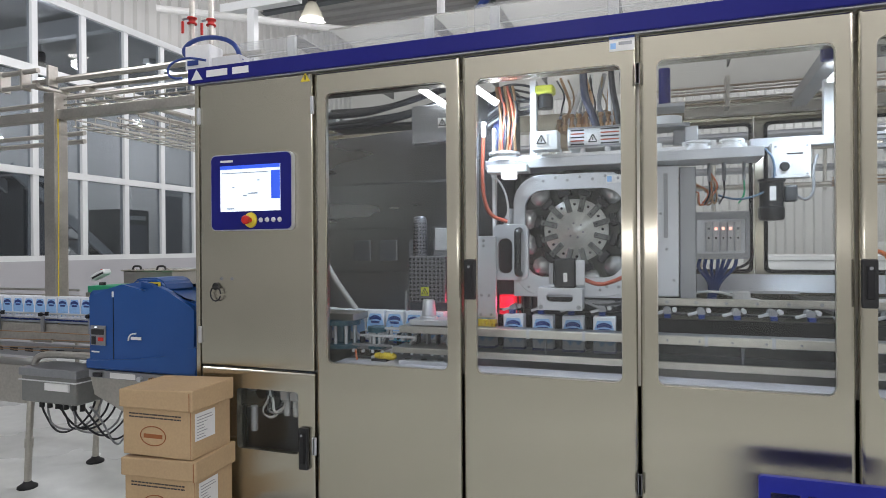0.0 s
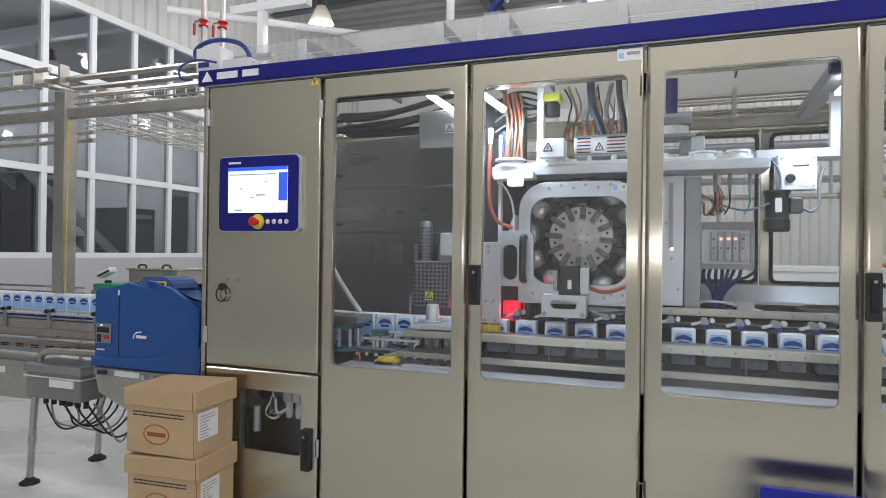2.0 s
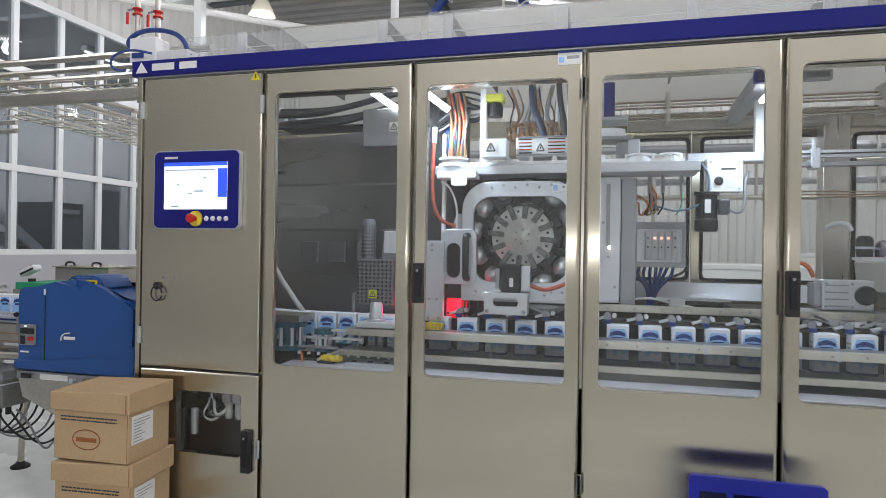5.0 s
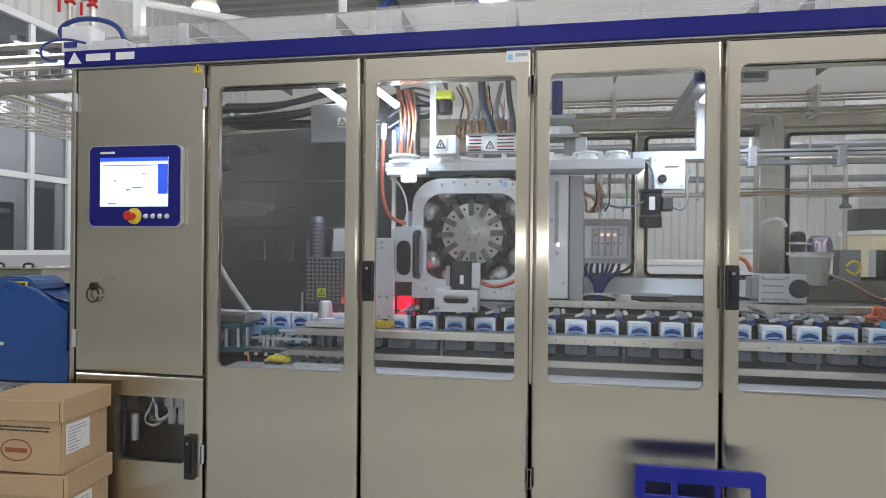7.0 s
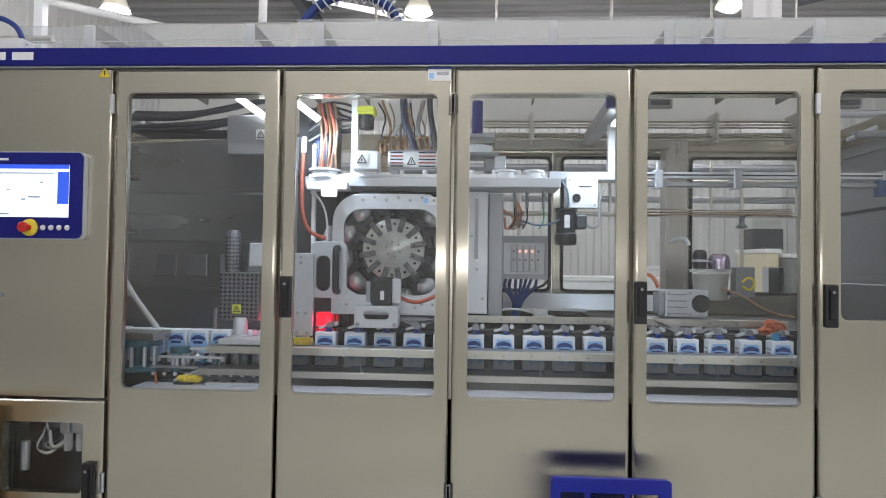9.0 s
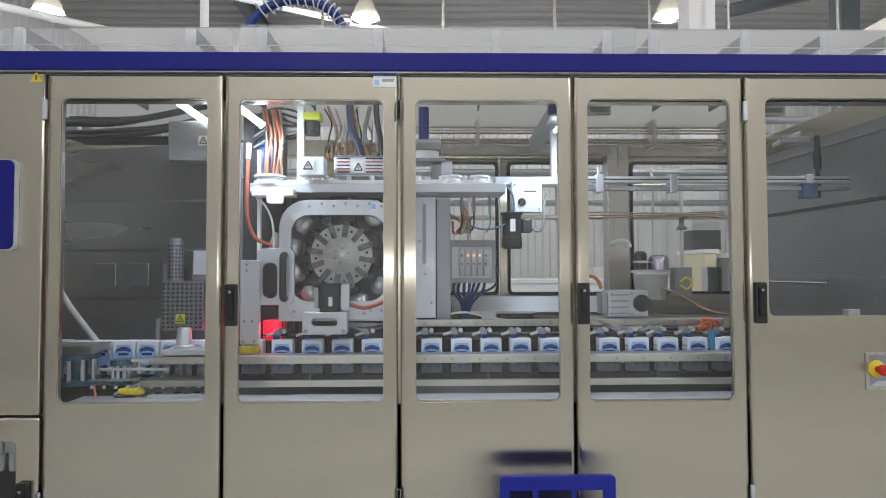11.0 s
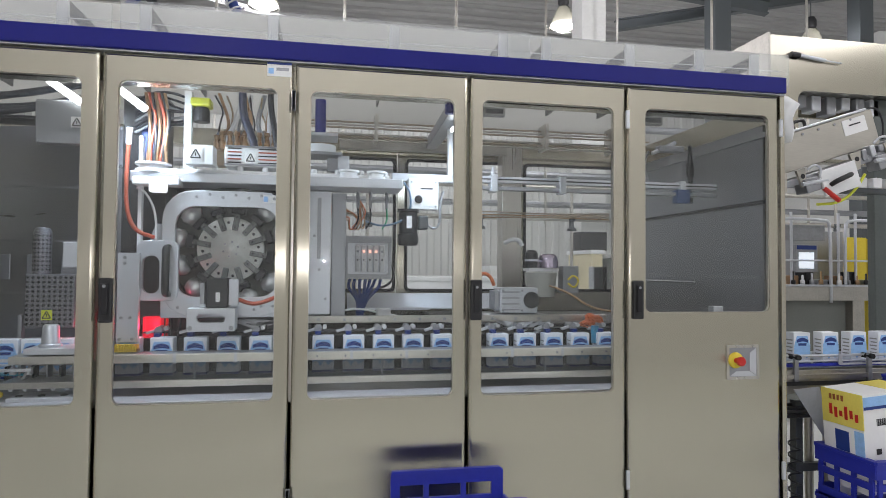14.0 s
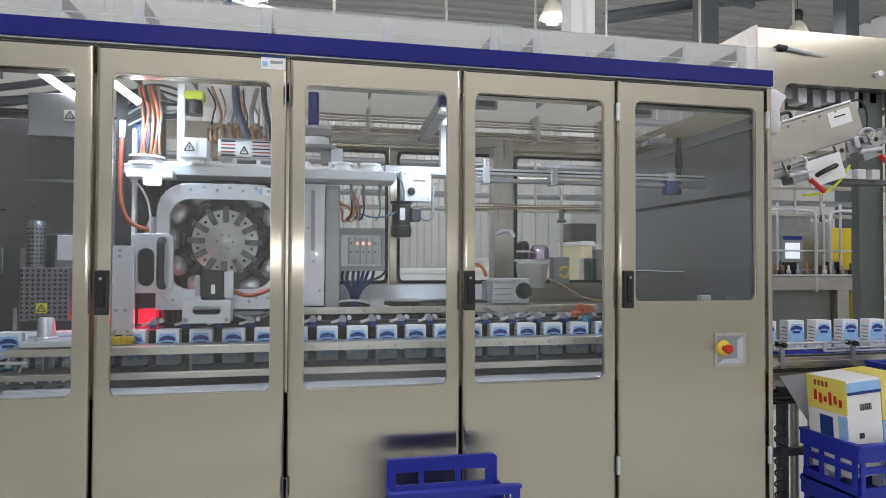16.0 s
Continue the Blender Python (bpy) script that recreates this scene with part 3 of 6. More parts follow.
mech("rail_back", bx(-0.10, 2.24, 0.47, 0.49, 1.036, 1.19), RUBBER)
# Added tinted strip that darkens the lower carton halves seen through it.
mech("darkening_strip", bx(-0.12, 2.24, 0.246, 0.250, 1.043, 1.113), glass("darkening_tint", (0.76, 0.77, 0.78), 0.0, 0.97, (0.10, 0.10, 0.11)), label="tinted strip between the bars that darkens the cartons")
for x in [-0.02 + 0.24 * i for i in range(10)]:
    mech("bar_clamp", bx(x, x + 0.012, 0.232, 0.264, 1.111, 1.152), ALU)
for x in (0.30, 1.08, 1.83):
    mech("rail_post", rod(nb(), (x, 0.257, 1.042), (x, 0.257, 1.114), 0.006), ALU)
mech("front_tray", bx(-0.66, 2.85, 0.105, 0.232, 0.955, 0.984, 0.003), mat("lavender_tray", (0.62, 0.62, 0.68), 0.35, 0.3, 0.08, 3), label="pale grey drip tray")
mech("upper_guard", bx(0.66, 2.24, 0.49, 0.51, 1.248, 1.282, 0.003), GALV)
mech("chain_track", bx(0.05, 2.24, 0.43, 0.48, 1.215, 1.222), BLACK)
for i in range(16):
    x = 0.12 + 0.136 * i
    g = mech("chain_gripper", rod(nb(), (x, 0.40, 1.232), (x, 0.47, 1.232), 0.017, 12), ALU_D, label="chain link with roller")
    part("finger", box(nb(), -0.055, 0.0, 0.41, 0.43, -0.006, 0.006, 0.002, Matrix.Translation((x, 0, 1.234)) @ Matrix.Rotation(radians(-18), 4, "Y")), ALU, g)
    part("roller", rod(nb(), (x + 0.03, 0.405, 1.238), (x + 0.03, 0.455, 1.238), 0.010, 10), ALU, g)
    part("pusher", bx(x - 0.012, x + 0.014, 0.375, 0.41, 1.205, 1.222, 0.002), INK_BLUE, g, "blue plastic pusher")
# infeed guides in the first window
mech("infeed_belt", bx(-1.33, -0.14, 0.33, 0.46, 1.01, 1.034), ALU_D)
mech("guide_rail", rod(nb(), (-0.62, 0.345, 1.10), (-0.16, 0.345, 1.10), 0.005, 8), ALU)
mech("guide_rail", rod(nb(), (-0.62, 0.345, 1.065), (-0.16, 0.345, 1.065), 0.005, 8), ALU)
for x, r, zt, nm in ((-0.71, 0.09, 1.165, "belt_drum"), (-0.52, 0.045, 1.135, "belt_wheel")):
    d = mech(nm, lathe(nb(), [(0, 1.03), (r, 1.03), (r, 1.05), (r * 0.45, 1.055), (r * 0.45, zt - 0.03), (r, zt - 0.025), (r, zt), (0, zt)], (x, 0.27, 0), seg=28), mat("teal_drum", (0.03, 0.10, 0.14), 0.4, 0.2), sm=True, label="dark teal belt wheel")
    for j in range(8):
        a = j * math.pi / 4
        part("spindle", rod(nb(), (x + r * 0.75 * math.cos(a), 0.27 + r * 0.75 * math.sin(a), 1.05), (x + r * 0.75 * math.cos(a), 0.27 + r * 0.75 * math.sin(a), zt - 0.02), 0.009, 8), ALU, d)
mech("drum_cover", bx(-0.82, -0.61, 0.2, 0.36, 1.166, 1.20, 0.004), GALV)
mech("yellow_roller", lathe(nb(), [(0.0, -0.50), (0.012, -0.495), (0.015, -0.48), (0.015, -0.40), (0.010, -0.39), (0.0, -0.385)], (0, 0.2, 1.008), "X"), YELLOW, sm=True, label="ribbed yellow roller")
for i in range(7):
    mech("roller_rib", lathe(nb(), [(0.0155, -0.474 + i * 0.011), (0.0175, -0.472 + i * 0.011), (0.0175, -0.469 + i * 0.011), (0.0155, -0.467 + i * 0.011)], (0, 0.2, 1.008), "X", 12), YELLOW)
mech("roller_block", bx(-0.51, -0.43, 0.18, 0.24, 0.965, 0.993, 0.003), BLACK)
cn = mech("steel_cone", lathe(nb(), [(0, 1.18), (0.042, 1.18), (0.042, 1.19), (0.034, 1.195), (0.029, 1.262), (0.024, 1.270), (0, 1.271)], (-0.255, 0.28, 0), seg=28), ALU, sm=True, label="turned aluminium cone cover")
mech("cone_block", bx(-0.33, -0.10, 0.22, 0.36, 1.155, 1.18, 0.003), ALU)
mech("cone_plate", bx(-0.38, -0.10, 0.215, 0.37, 1.118, 1.150, 0.003), GALV)
mech("slide_plate", bx(-0.40, -0.10, 0.18, 0.36, 1.03, 1.055, 0.003), GALV)
mech("slide_block", bx(-0.36, -0.12, 0.16, 0.28, 0.965, 1.0, 0.004), ALU)
for x in (-0.33, -0.25, -0.17):
    mech("bolt_hole", rod(nb(), (x, 0.2, 1.0), (x, 0.2, 1.003), 0.014, 10), BLACK)
for x in (-0.47, -0.33):
    mech("brace", box(nb(), -0.005, 0.005, 0.25, 0.29, -0.06, 0.06, 0, Matrix.Translation((x, 0, 1.08)) @ Matrix.Rotation(radians(25), 4, "Y")), ALU_D)
# small hardware round the infeed belt
for i in range(10):
    x = -0.63 + i * 0.05
    mech("guide_bracket", bx(x, x + 0.010, 0.30, 0.345, 1.045, 1.10 + 0.01 * (i % 2), 0.002), ALU_D if i % 2 else BLACK)
    mech("hex_screw", rod(nb(), (x + 0.02, 0.20, 1.02), (x + 0.02, 0.20, 1.032), 0.008, 6), ALU)
for x0, x1, z, m in ((-0.64, -0.42, 1.045, ALU_D), (-0.60, -0.30, 1.09, ALU), (-0.46, -0.16, 1.128, ALU), (-0.64, -0.52, 0.985, BLACK)):
    mech("guide_strip", bx(x0, x1, 0.225, 0.235, z, z + 0.012, 0.002), m)
mech("cyan_strip", bx(-0.56, -0.36, 0.30, 0.34, 1.062, 1.072, 0.002), mat("cyan_plastic", (0.06, 0.28, 0.42), 0.4))
mech("orange_tube", tube(nb(), [(-0.60, 0.2, 1.03), (-0.59, 0.19, 1.0), (-0.585, 0.19, 0.97)], 0.005, 6), CABLE_O)
mech("adjuster_rod", rod(nb(), (-0.53, 0.23, 0.99), (-0.40, 0.23, 1.045), 0.007, 8), ALU)
for i in range(3):
    mech("nozzle", lathe(nb(), [(0, 1.075), (0.012, 1.075), (0.012, 1.10), (0.006, 1.105), (0.006, 1.13), (0, 1.13)], (-0.44 + 0.06 * i, 0.26, 0), seg=10), ALU, sm=True)
# fittings along the rail's upper side
for i in range(12):
    x = 0.80 + i * 0.12
    mech("hex_screw", rod(nb(), (x, 0.485, 1.265), (x, 0.491, 1.265), 0.008, 6), ALU_D)
    mech("rail_screw", rod(nb(), (x, 0.229, 1.131), (x, 0.236, 1.131), 0.005, 6), ALU_D)
for x in (0.55, 0.60):
    mech("frame_screw", rod(nb(), (x, 0.385, 1.335), (x, 0.392, 1.335), 0.007, 8), ALU_D)
# dark band between beam and wheel frame, with screws
mech("dark_panel", bx(0.13, 0.70, 0.64, 0.66, 1.80, 1.88), BLACK)
for i in range(6):
    mech("panel_screw", rod(nb(), (0.20 + i * 0.09, 0.632, 1.862), (0.20 + i * 0.09, 0.64, 1.862), 0.009, 8), ALU)
# perforated guard box and cylinder
GUARD_GREY = mat("guard_grey", (0.20, 0.20, 0.22), 0.45, 0.7, 0.1, 8)
pb = mech("perforated_box", bx(-0.405, -0.212, 0.39, 0.47, 1.245, 1.47, 0.004), GUARD_GREY, label="perforated steel guard box")
bm = nb()
for i in range(9):
    for j in range(11):
        rod(bm, (-0.393 + i * 0.021, 0.386, 1.262 + j * 0.0195), (-0.393 + i * 0.021, 0.392, 1.262 + j * 0.0195), 0.0062, 8)
part("perforation", bm, BLACK, pb)
warning_sign(pb, -0.315, 0.384, 1.30, 0.042)
pc = mech("perforated_cylinder", lathe(nb(), [(0, 1.472), (0.035, 1.472), (0.035, 1.65), (0.026, 1.668), (0, 1.672)], (-0.357, 0.43, 0), seg=22), GUARD_GREY, sm=True)
bm = nb()
for i in range(7):
    for j in range(9):
        a = radians(195 + i * 25)
        c = Vector((-0.357 + 0.0345 * math.cos(a), 0.43 + 0.0345 * math.sin(a), 1.49 + j * 0.018))
        d = Vector((math.cos(a), math.sin(a), 0))
        rod(bm, c, c + d * 0.0015, 0.005, 6)
part("perforation", bm, BLACK, pc)
mech("sensor_box", bx(-0.275, -0.20, 0.42, 0.50, 1.50, 1.61, 0.004), ALU)
mech("bracket_pin", bx(-0.43, -0.415, 0.4, 0.43, 1.20, 1.30), ALU_D)
# dark drum housing behind the first window
bm = nb()
n = 24
vs = []
for i in range(n + 1):
    s = i / n
    x = -1.32 + 1.36 * s
    y = 0.92 + 0.10 * math.cos(math.pi * s * 1.1)
    vs.append((bm.verts.new((x, y, 0.96)), bm.verts.new((x, y, 2.20))))
for a, b in zip(vs, vs[1:]):
    bm.faces.new((a[0], b[0], b[1], a[1])).smooth = True
mech("drum_housing", bm, STEEL_D, label="dark polished steel housing wall")
# Row of raised squares in grey lining sheet.
for x in (-0.93, -0.76, -0.58, -0.43, -0.28):
    mech("housing_square", bx(x, x + 0.11, 0.805, 0.812, 1.44, 1.56, 0.003), LINING, label="small raised grey square")
for z in (2.18, 1.88, 1.62, 1.37):
    mech("housing_rib", bx(-1.3, 0.02, 0.79, 0.80, z, z + 0.012), STEEL_D)
cable([(-0.88, 0.36, 1.50), (-0.82, 0.36, 1.385), (-0.76, 0.38, 1.29), (-0.70, 0.40, 1.20)], 0.014, CABLE_W, name="white_hose", label="white hose")
# cables and pipes along the top of the first window
for i in range(6):
    z = 2.19 + 0.022 * i
    y = 0.5 + 0.05 * (i % 3)
    cable([(-0.95, y, z - 0.03), (-0.7, y, z - 0.02 + rng.uniform(-0.02, 0.02)), (-0.5, y, z + rng.uniform(-0.02, 0.02)), (-0.2, y - 0.1, z + 0.03)], 0.012 + 0.004 * (i % 2), CABLE, name="cable")
mech("cable_tray", bx(-0.95, -0.30, 0.60, 0.75, 2.17, 2.185), BLACK)
s1 = mech("junction_box", bx(-0.345, -0.165, 0.30, 0.36, 2.01, 2.19, 0.004), ALU_D, label="grey steel junction box")
warning_sign(s1, -0.187, 0.298, 2.10, 0.045, PAPER)
bolts(s1, [(-0.335, 2.02), (-0.175, 2.02)], 0.30, 0.004)
for a, b in (((-0.285, 0.27, 2.262), (-0.165, 0.27, 2.178)), ((-0.016, 0.27, 2.238), (0.085, 0.27, 2.162))):
    tb = mech("led_strip", rod(nb(), a, b, 0.015, 12), LED, label="bright white LED tube")
    part("cap", rod(nb(), Vector(a) * 1.12 - Vector(b) * 0.12, a, 0.014, 12), BLACK, tb)
mech("lamp_bracket", bx(-0.30, -0.07, 0.22, 0.28, 2.27, 2.30), BLACK)
# second window: jaw system
bp = mech("back_plate", bx(-0.08, 0.76, 0.74, 0.76, 0.97, 1.93), mat("dark_machine_plate", (0.10, 0.105, 0.11), 0.4, 0.6, 0.2, 5), label="dark rear plate of the folding unit")
mech("dark_column", bx(-0.10, 0.09, 0.60, 0.72, 1.2, 2.3), BLACK)
jf = mech("jaw_frame", plate_hole(nb(), (0.128, 0.675, 1.29, 1.845, 0.13), (0.182, 0.622, 1.375, 1.775, 0.085), 0.39, 0.415, 0.004), ALU, label="rounded cast aluminium frame round the wheel")
bolts(jf, [(0.27 + 0.055 * i, 1.815 + 0.012 * (i % 2)) for i in range(7)] + [(0.645, 1.7), (0.645, 1.5), (0.20, 1.33), (0.52, 1.32)], 0.39)
lbp = part("frame_label", bx(0.55, 0.625, 0.3875, 0.3895, 1.795, 1.83), PAPER, jf)
part("label_mark", bx(0.553, 0.573, 0.386, 0.3874, 1.80, 1.825), SKY_PRINT, lbp)
mech("frame_foot", bx(0.128, 0.672, 0.392, 0.412, 1.285, 1.372, 0.003), ALU)
arm = mech("frame_arm", plate_hole(nb(), (0.03, 0.20, 1.36, 1.62, 0.03), (0.055, 0.125, 1.39, 1.555, 0.033), 0.38, 0.40, 0.003), ALU)
lp = mech("support_plate", bx(-0.035, 0.052, 0.35, 0.375, 1.185, 1.565, 0.003), ALU, label="bolted aluminium support plate")
bolts(lp, [(-0.005, 1.545), (-0.005, 1.52), (-0.015, 1.29), (0.02, 1.29), (-0.02, 1.2), (0.03, 1.2)], 0.35)
hb = mech("grab_handle", tube(nb(), [(0.16, 0.375, 1.59), (0.16, 0.335, 1.585), (0.16, 0.335, 1.56), (0.16, 0.335, 1.42), (0.16, 0.335, 1.395), (0.16, 0.375, 1.39)], 0.016, 10, 1), BLACK, label="black plastic grab handle")
cm = mech("sensor_camera", bx(0.335, 0.425, 0.28, 0.36, 1.335, 1.462, 0.005), BLACK, label="black square sensor camera")
part("sensor_label", bx(0.375, 0.392, 0.2785, 0.2799, 1.36, 1.40), PAPER, cm)
part("flange", bx(0.31, 0.328, 0.29, 0.33, 1.35, 1.44), ALU_D, cm)
part("mount_plate", bx(0.426, 0.465, 0.29, 0.31, 1.345, 1.455, 0.002), ALU, cm)
bk = mech("sensor_bracket", plate_hole(nb(), (0.26, 0.455, 1.235, 1.333, 0.006), (0.30, 0.415, 1.272, 1.310, 0.018), 0.28, 0.30, 0.002), ALU, label="aluminium bracket with an oval slot")
part("top_flange", bx(0.26, 0.455, 0.30, 0.38, 1.325, 1.333), ALU, bk)
part("side_flange", bx(0.447, 0.455, 0.30, 0.36, 1.24, 1.325), ALU, bk)
bolts(bk, [(0.275, 1.25), (0.44, 1.25)], 0.28, 0.010)
cable([(0.46, 0.31, 1.37), (0.52, 0.33, 1.345), (0.58, 0.34, 1.36), (0.66, 0.36, 1.40)], 0.009, CABLE_R, label="orange-red cable")
br = mech("brush_roller", bx(-0.03, 0.062, 0.31, 0.35, 1.150, 1.162), BRASS, label="brass-coloured brush")
for i in range(14):
    part("bristle_row", bx(-0.03 + i * 0.0066, -0.0265 + i * 0.0066, 0.305, 0.345, 1.150, 1.180), YELLOW, br)
mech("red_light_box", bx(0.04, 0.115, 0.46, 0.52, 1.19, 1.285, 0.004), DARKRED, label="red glowing inspection light")
mech("red_light_box", bx(0.135, 0.145, 0.46, 0.50, 1.19, 1.30), RED)
mech("red_light_box", bx(-0.22, -0.12, 0.46, 0.49, 1.185, 1.24, 0.004), DARKRED)
# linkages under the frame
for i in range(7):
    x = 0.47 + i * 0.03
    mech("link_arm", box(nb(), -0.05, 0.05, 0.42, 0.44, -0.006, 0.006, 0.001, Matrix.Translation((x, 0, 1.255 + 0.006 * (i % 3))) @ Matrix.Rotation(radians(20 - 9 * i), 4, "Y")), ALU_D)
for x in (0.16, 0.2, 0.24):
    mech("link_pin", rod(nb(), (x, 0.44, 1.20), (x, 0.44, 1.285), 0.008, 8), BLACK)
# beam over the frame, with knobs, slotted drive, white boxes
bmw = mech("cross_beam", bx(-0.01, 1.18, 0.40, 0.62, 1.880, 1.925, 0.004), ALU, label="long aluminium cross beam")
mech("beam_plate", bx(0.04, 1.12, 0.44, 0.60, 1.926, 1.945, 0.003), WHITE)
for i in range(9):
    x = 0.22 + i * 0.11
    mech("beam_knob", lathe(nb(), [(0, 1.968), (0.012, 1.968), (0.014, 1.962), (0.014, 1.945), (0, 1.944)], (x, 0.47, 0), seg=12), PLASTIC_W, sm=True)
for x, r in ((0.07, 0.075), (0.93, 0.05), (1.06, 0.045)):
    mech("belt_pulley", lathe(nb(), [(0, 1.925), (r, 1.925), (r, 1.938), (r * 0.8, 1.940), (r * 0.8, 1.955), (r * 1.0, 1.957), (r, 1.966), (r * 0.4, 1.968), (0, 1.968)], (x, 0.46, 0), seg=28), WHITE, sm=True)
mech("beam_end_block", bx(0.01, 0.20, 0.36, 0.45, 1.86, 1.895, 0.004), WHITE)
mech("sensor_lamp", bx(0.085, 0.155, 0.33, 0.37, 1.825, 1.885, 0.008), mat("bright_white_housing", (0.9, 0.92, 0.95), 0.3, 0, 0.02, emit=1.2), label="bright white sensor housing")
sb = mech("signed_box", bx(0.225, 0.345, 0.335, 0.42, 1.95, 2.035, 0.004), WHITE, label="white box with a warning triangle")
warning_sign(sb, 0.272, 0.3335, 1.995, 0.055, PAPER)
sd = mech("slotted_drive", bx(0.37, 0.62, 0.46, 0.60, 1.965, 2.065, 0.006), PLASTIC_W, label="white slotted drive housing")
for i in range(5):
    for a, b in ((0.385, 0.445), (0.52, 0.60)):
        part("slot", bx(a, b, 0.457, 0.4615, 1.982 + i * 0.016, 1.988 + i * 0.016), CABLE_R if i % 2 else INK, sd)
warning_sign(sd, 0.485, 0.4585, 2.008, 0.05, PAPER)
for z in (1.972, 2.056):
    part("drive_lip", bx(0.372, 0.618, 0.452, 0.4595, z, z + 0.006), ALU_D, sd)
mech("white_upright", bx(0.195, 0.225, 0.46, 0.50, 1.95, 2.30), WHITE)
mech("white_upright", bx(0.02, 0.035, 0.42, 0.45, 1.55, 2.08), WHITE)
ls = mech("laser_scanner", lathe(nb(), [(0, 2.17), (0.036, 2.17), (0.036, 2.225), (0.03, 2.228), (0.03, 2.236), (0, 2.236)], (0.262, 0.5, 0), seg=18), BLACK, sm=True, label="black and yellow safety scanner")
part("yellow_cap", bx(0.218, 0.306, 0.455, 0.54, 2.236, 2.275, 0.010), LIME, ls)
NAVY_HOSE = mat("navy_hose", (0.018, 0.025, 0.06), 0.5, 0, 0.2, 40, 0.2)
for i in range(6):
    x = 0.30 + 0.055 * i
    cu = mech("clear_cup", lathe(nb(), [(0, 2.085), (0.016, 2.085), (0.019, 2.14), (0.021, 2.142), (0.021, 2.155), (0, 2.155)], (x, 0.72, 0), seg=14), CABLE_W if i % 2 else BRASS, sm=True)
    part("cup_nut", rod(nb(), (x, 0.72, 2.155), (x, 0.72, 2.175), 0.010, 6), ALU_D, cu)
    cable([(x, 0.72, 2.175), (x + 0.01, 0.70, 2.22), (x + 0.03 - 0.012 * i, 0.68, 2.27), (x - 0.01, 0.66, 2.34)], 0.0045, [CABLE, PIPE_DULL, CABLE_W][i % 3])
mech("tan_manifold", bx(0.25, 0.62, 0.85, 0.95, 2.03, 2.16, 0.01), mat("tan_plastic", (0.55, 0.42, 0.27), 0.5, 0, 0.1, 8))
for i in range(9):
    x = 0.34 + i * 0.034
    cable([(x, 0.6 + 0.02 * (i % 3), 2.06), (x + rng.uniform(-0.03, 0.03), 0.62, 2.13), (x + rng.uniform(-0.04, 0.04), 0.66, 2.20), (x + rng.uniform(-0.05, 0.05), 0.7, 2.36)], 0.008 + 0.004 * (i % 2), BRASS if i % 3 == 0 else (PLASTIC_W if i % 3 == 1 else CABLE_G))
    mech("copper_fitting", lathe(nb(), [(0, 2.065), (0.014, 2.07), (0.014, 2.10), (0.009, 2.105), (0.009, 2.13), (0.015, 2.135), (0.012, 2.15), (0, 2.152)], (x, 0.58, 0), seg=10), BRASS, sm=True)
cable([(0.50, 0.5, 2.06), (0.475, 0.5, 2.14), (0.44, 0.52, 2.22), (0.43, 0.56, 2.38)], 0.018, NAVY_HOSE, label="thick dark blue hose", seg=10)
cable([(0.60, 0.5, 2.06), (0.585, 0.5, 2.16), (0.565, 0.52, 2.26), (0.56, 0.56, 2.38)], 0.014, CABLE, seg=10)
for i in range(7):
    x = 0.055 + i * 0.013
    cable([(x, 0.42, 1.965), (x + rng.uniform(-0.01, 0.02), 0.42, 2.05), (x + rng.uniform(-0.01, 0.03), 0.43, 2.15), (x - 0.02, 0.45, 2.28)], 0.008, CABLE_R if i % 3 == 1 else CABLE if i % 3 else BRASS)
for i in range(12):
    z = 2.15 + 0.013 * i
    cable([(-0.02, 0.5, z - 0.04), (0.06 + rng.uniform(-0.02, 0.02), 0.46, z), (0.15 + rng.uniform(-0.02, 0.03), 0.47, z - rng.uniform(0, 0.05)), (0.26, 0.55, 2.26 - rng.uniform(0, 0.06))], 0.006, CABLE if i % 4 else CABLE_G)
mech("valve_block", bx(0.0, 0.08, 0.52, 0.58, 1.98, 2.14, 0.004), CABLE_B)
cable([(-0.005, 0.36, 2.04), (-0.012, 0.36, 1.9), (-0.01, 0.36, 1.75), (0.02, 0.38, 1.66), (0.09, 0.42, 1.635)], 0.009, CABLE_R, label="orange-red hose")
mech("hose_fitting", rod(nb(), (-0.005, 0.36, 2.03), (-0.003, 0.36, 2.10), 0.012, 10), PLASTIC_W)
cable([(0.02, 0.40, 1.85), (0.06, 0.40, 1.83), (0.10, 0.41, 1.74), (0.10, 0.42, 1.58)], 0.005, PLASTIC_W)
mech("shiny_spring", lathe(nb(), [(0.0, 1.57), (0.03, 1.575), (0.036, 1.61), (0.03, 1.65), (0.012, 1.70), (0.0, 1.70)], (0.088, 0.5, 0), seg=14), ALU, sm=True)
# third window: columns, valve cabinet, drive box and motor
c1 = mech("white_column", bx(0.745, 0.852, 0.53, 0.60, 1.285, 1.875, 0.004), ALU, label="bolted aluminium column")
bolts(c1, [(0.83, 1.36), (0.775, 1.66), (0.80, 1.80), (0.80, 1.70), (0.80, 1.50)], 0.53)
part("slide_bar", bx(0.788, 0.806, 0.515, 0.53, 1.55, 1.84), ALU_D, c1)
mech("grey_column", bx(0.856, 0.925, 0.56, 0.70, 1.27, 1.87, 0.004), ALU_D)
mech("blue_cylinder", rod(nb(), (0.795, 0.6, 2.16), (0.795, 0.6, 2.33), 0.026, 16), BLUE)
mech("stacked_plate", bx(0.74, 0.88, 0.5, 0.66, 2.135, 2.15), ALU)
mech("stacked_plate", bx(0.74, 0.90, 0.5, 0.66, 2.045, 2.06), ALU_D)
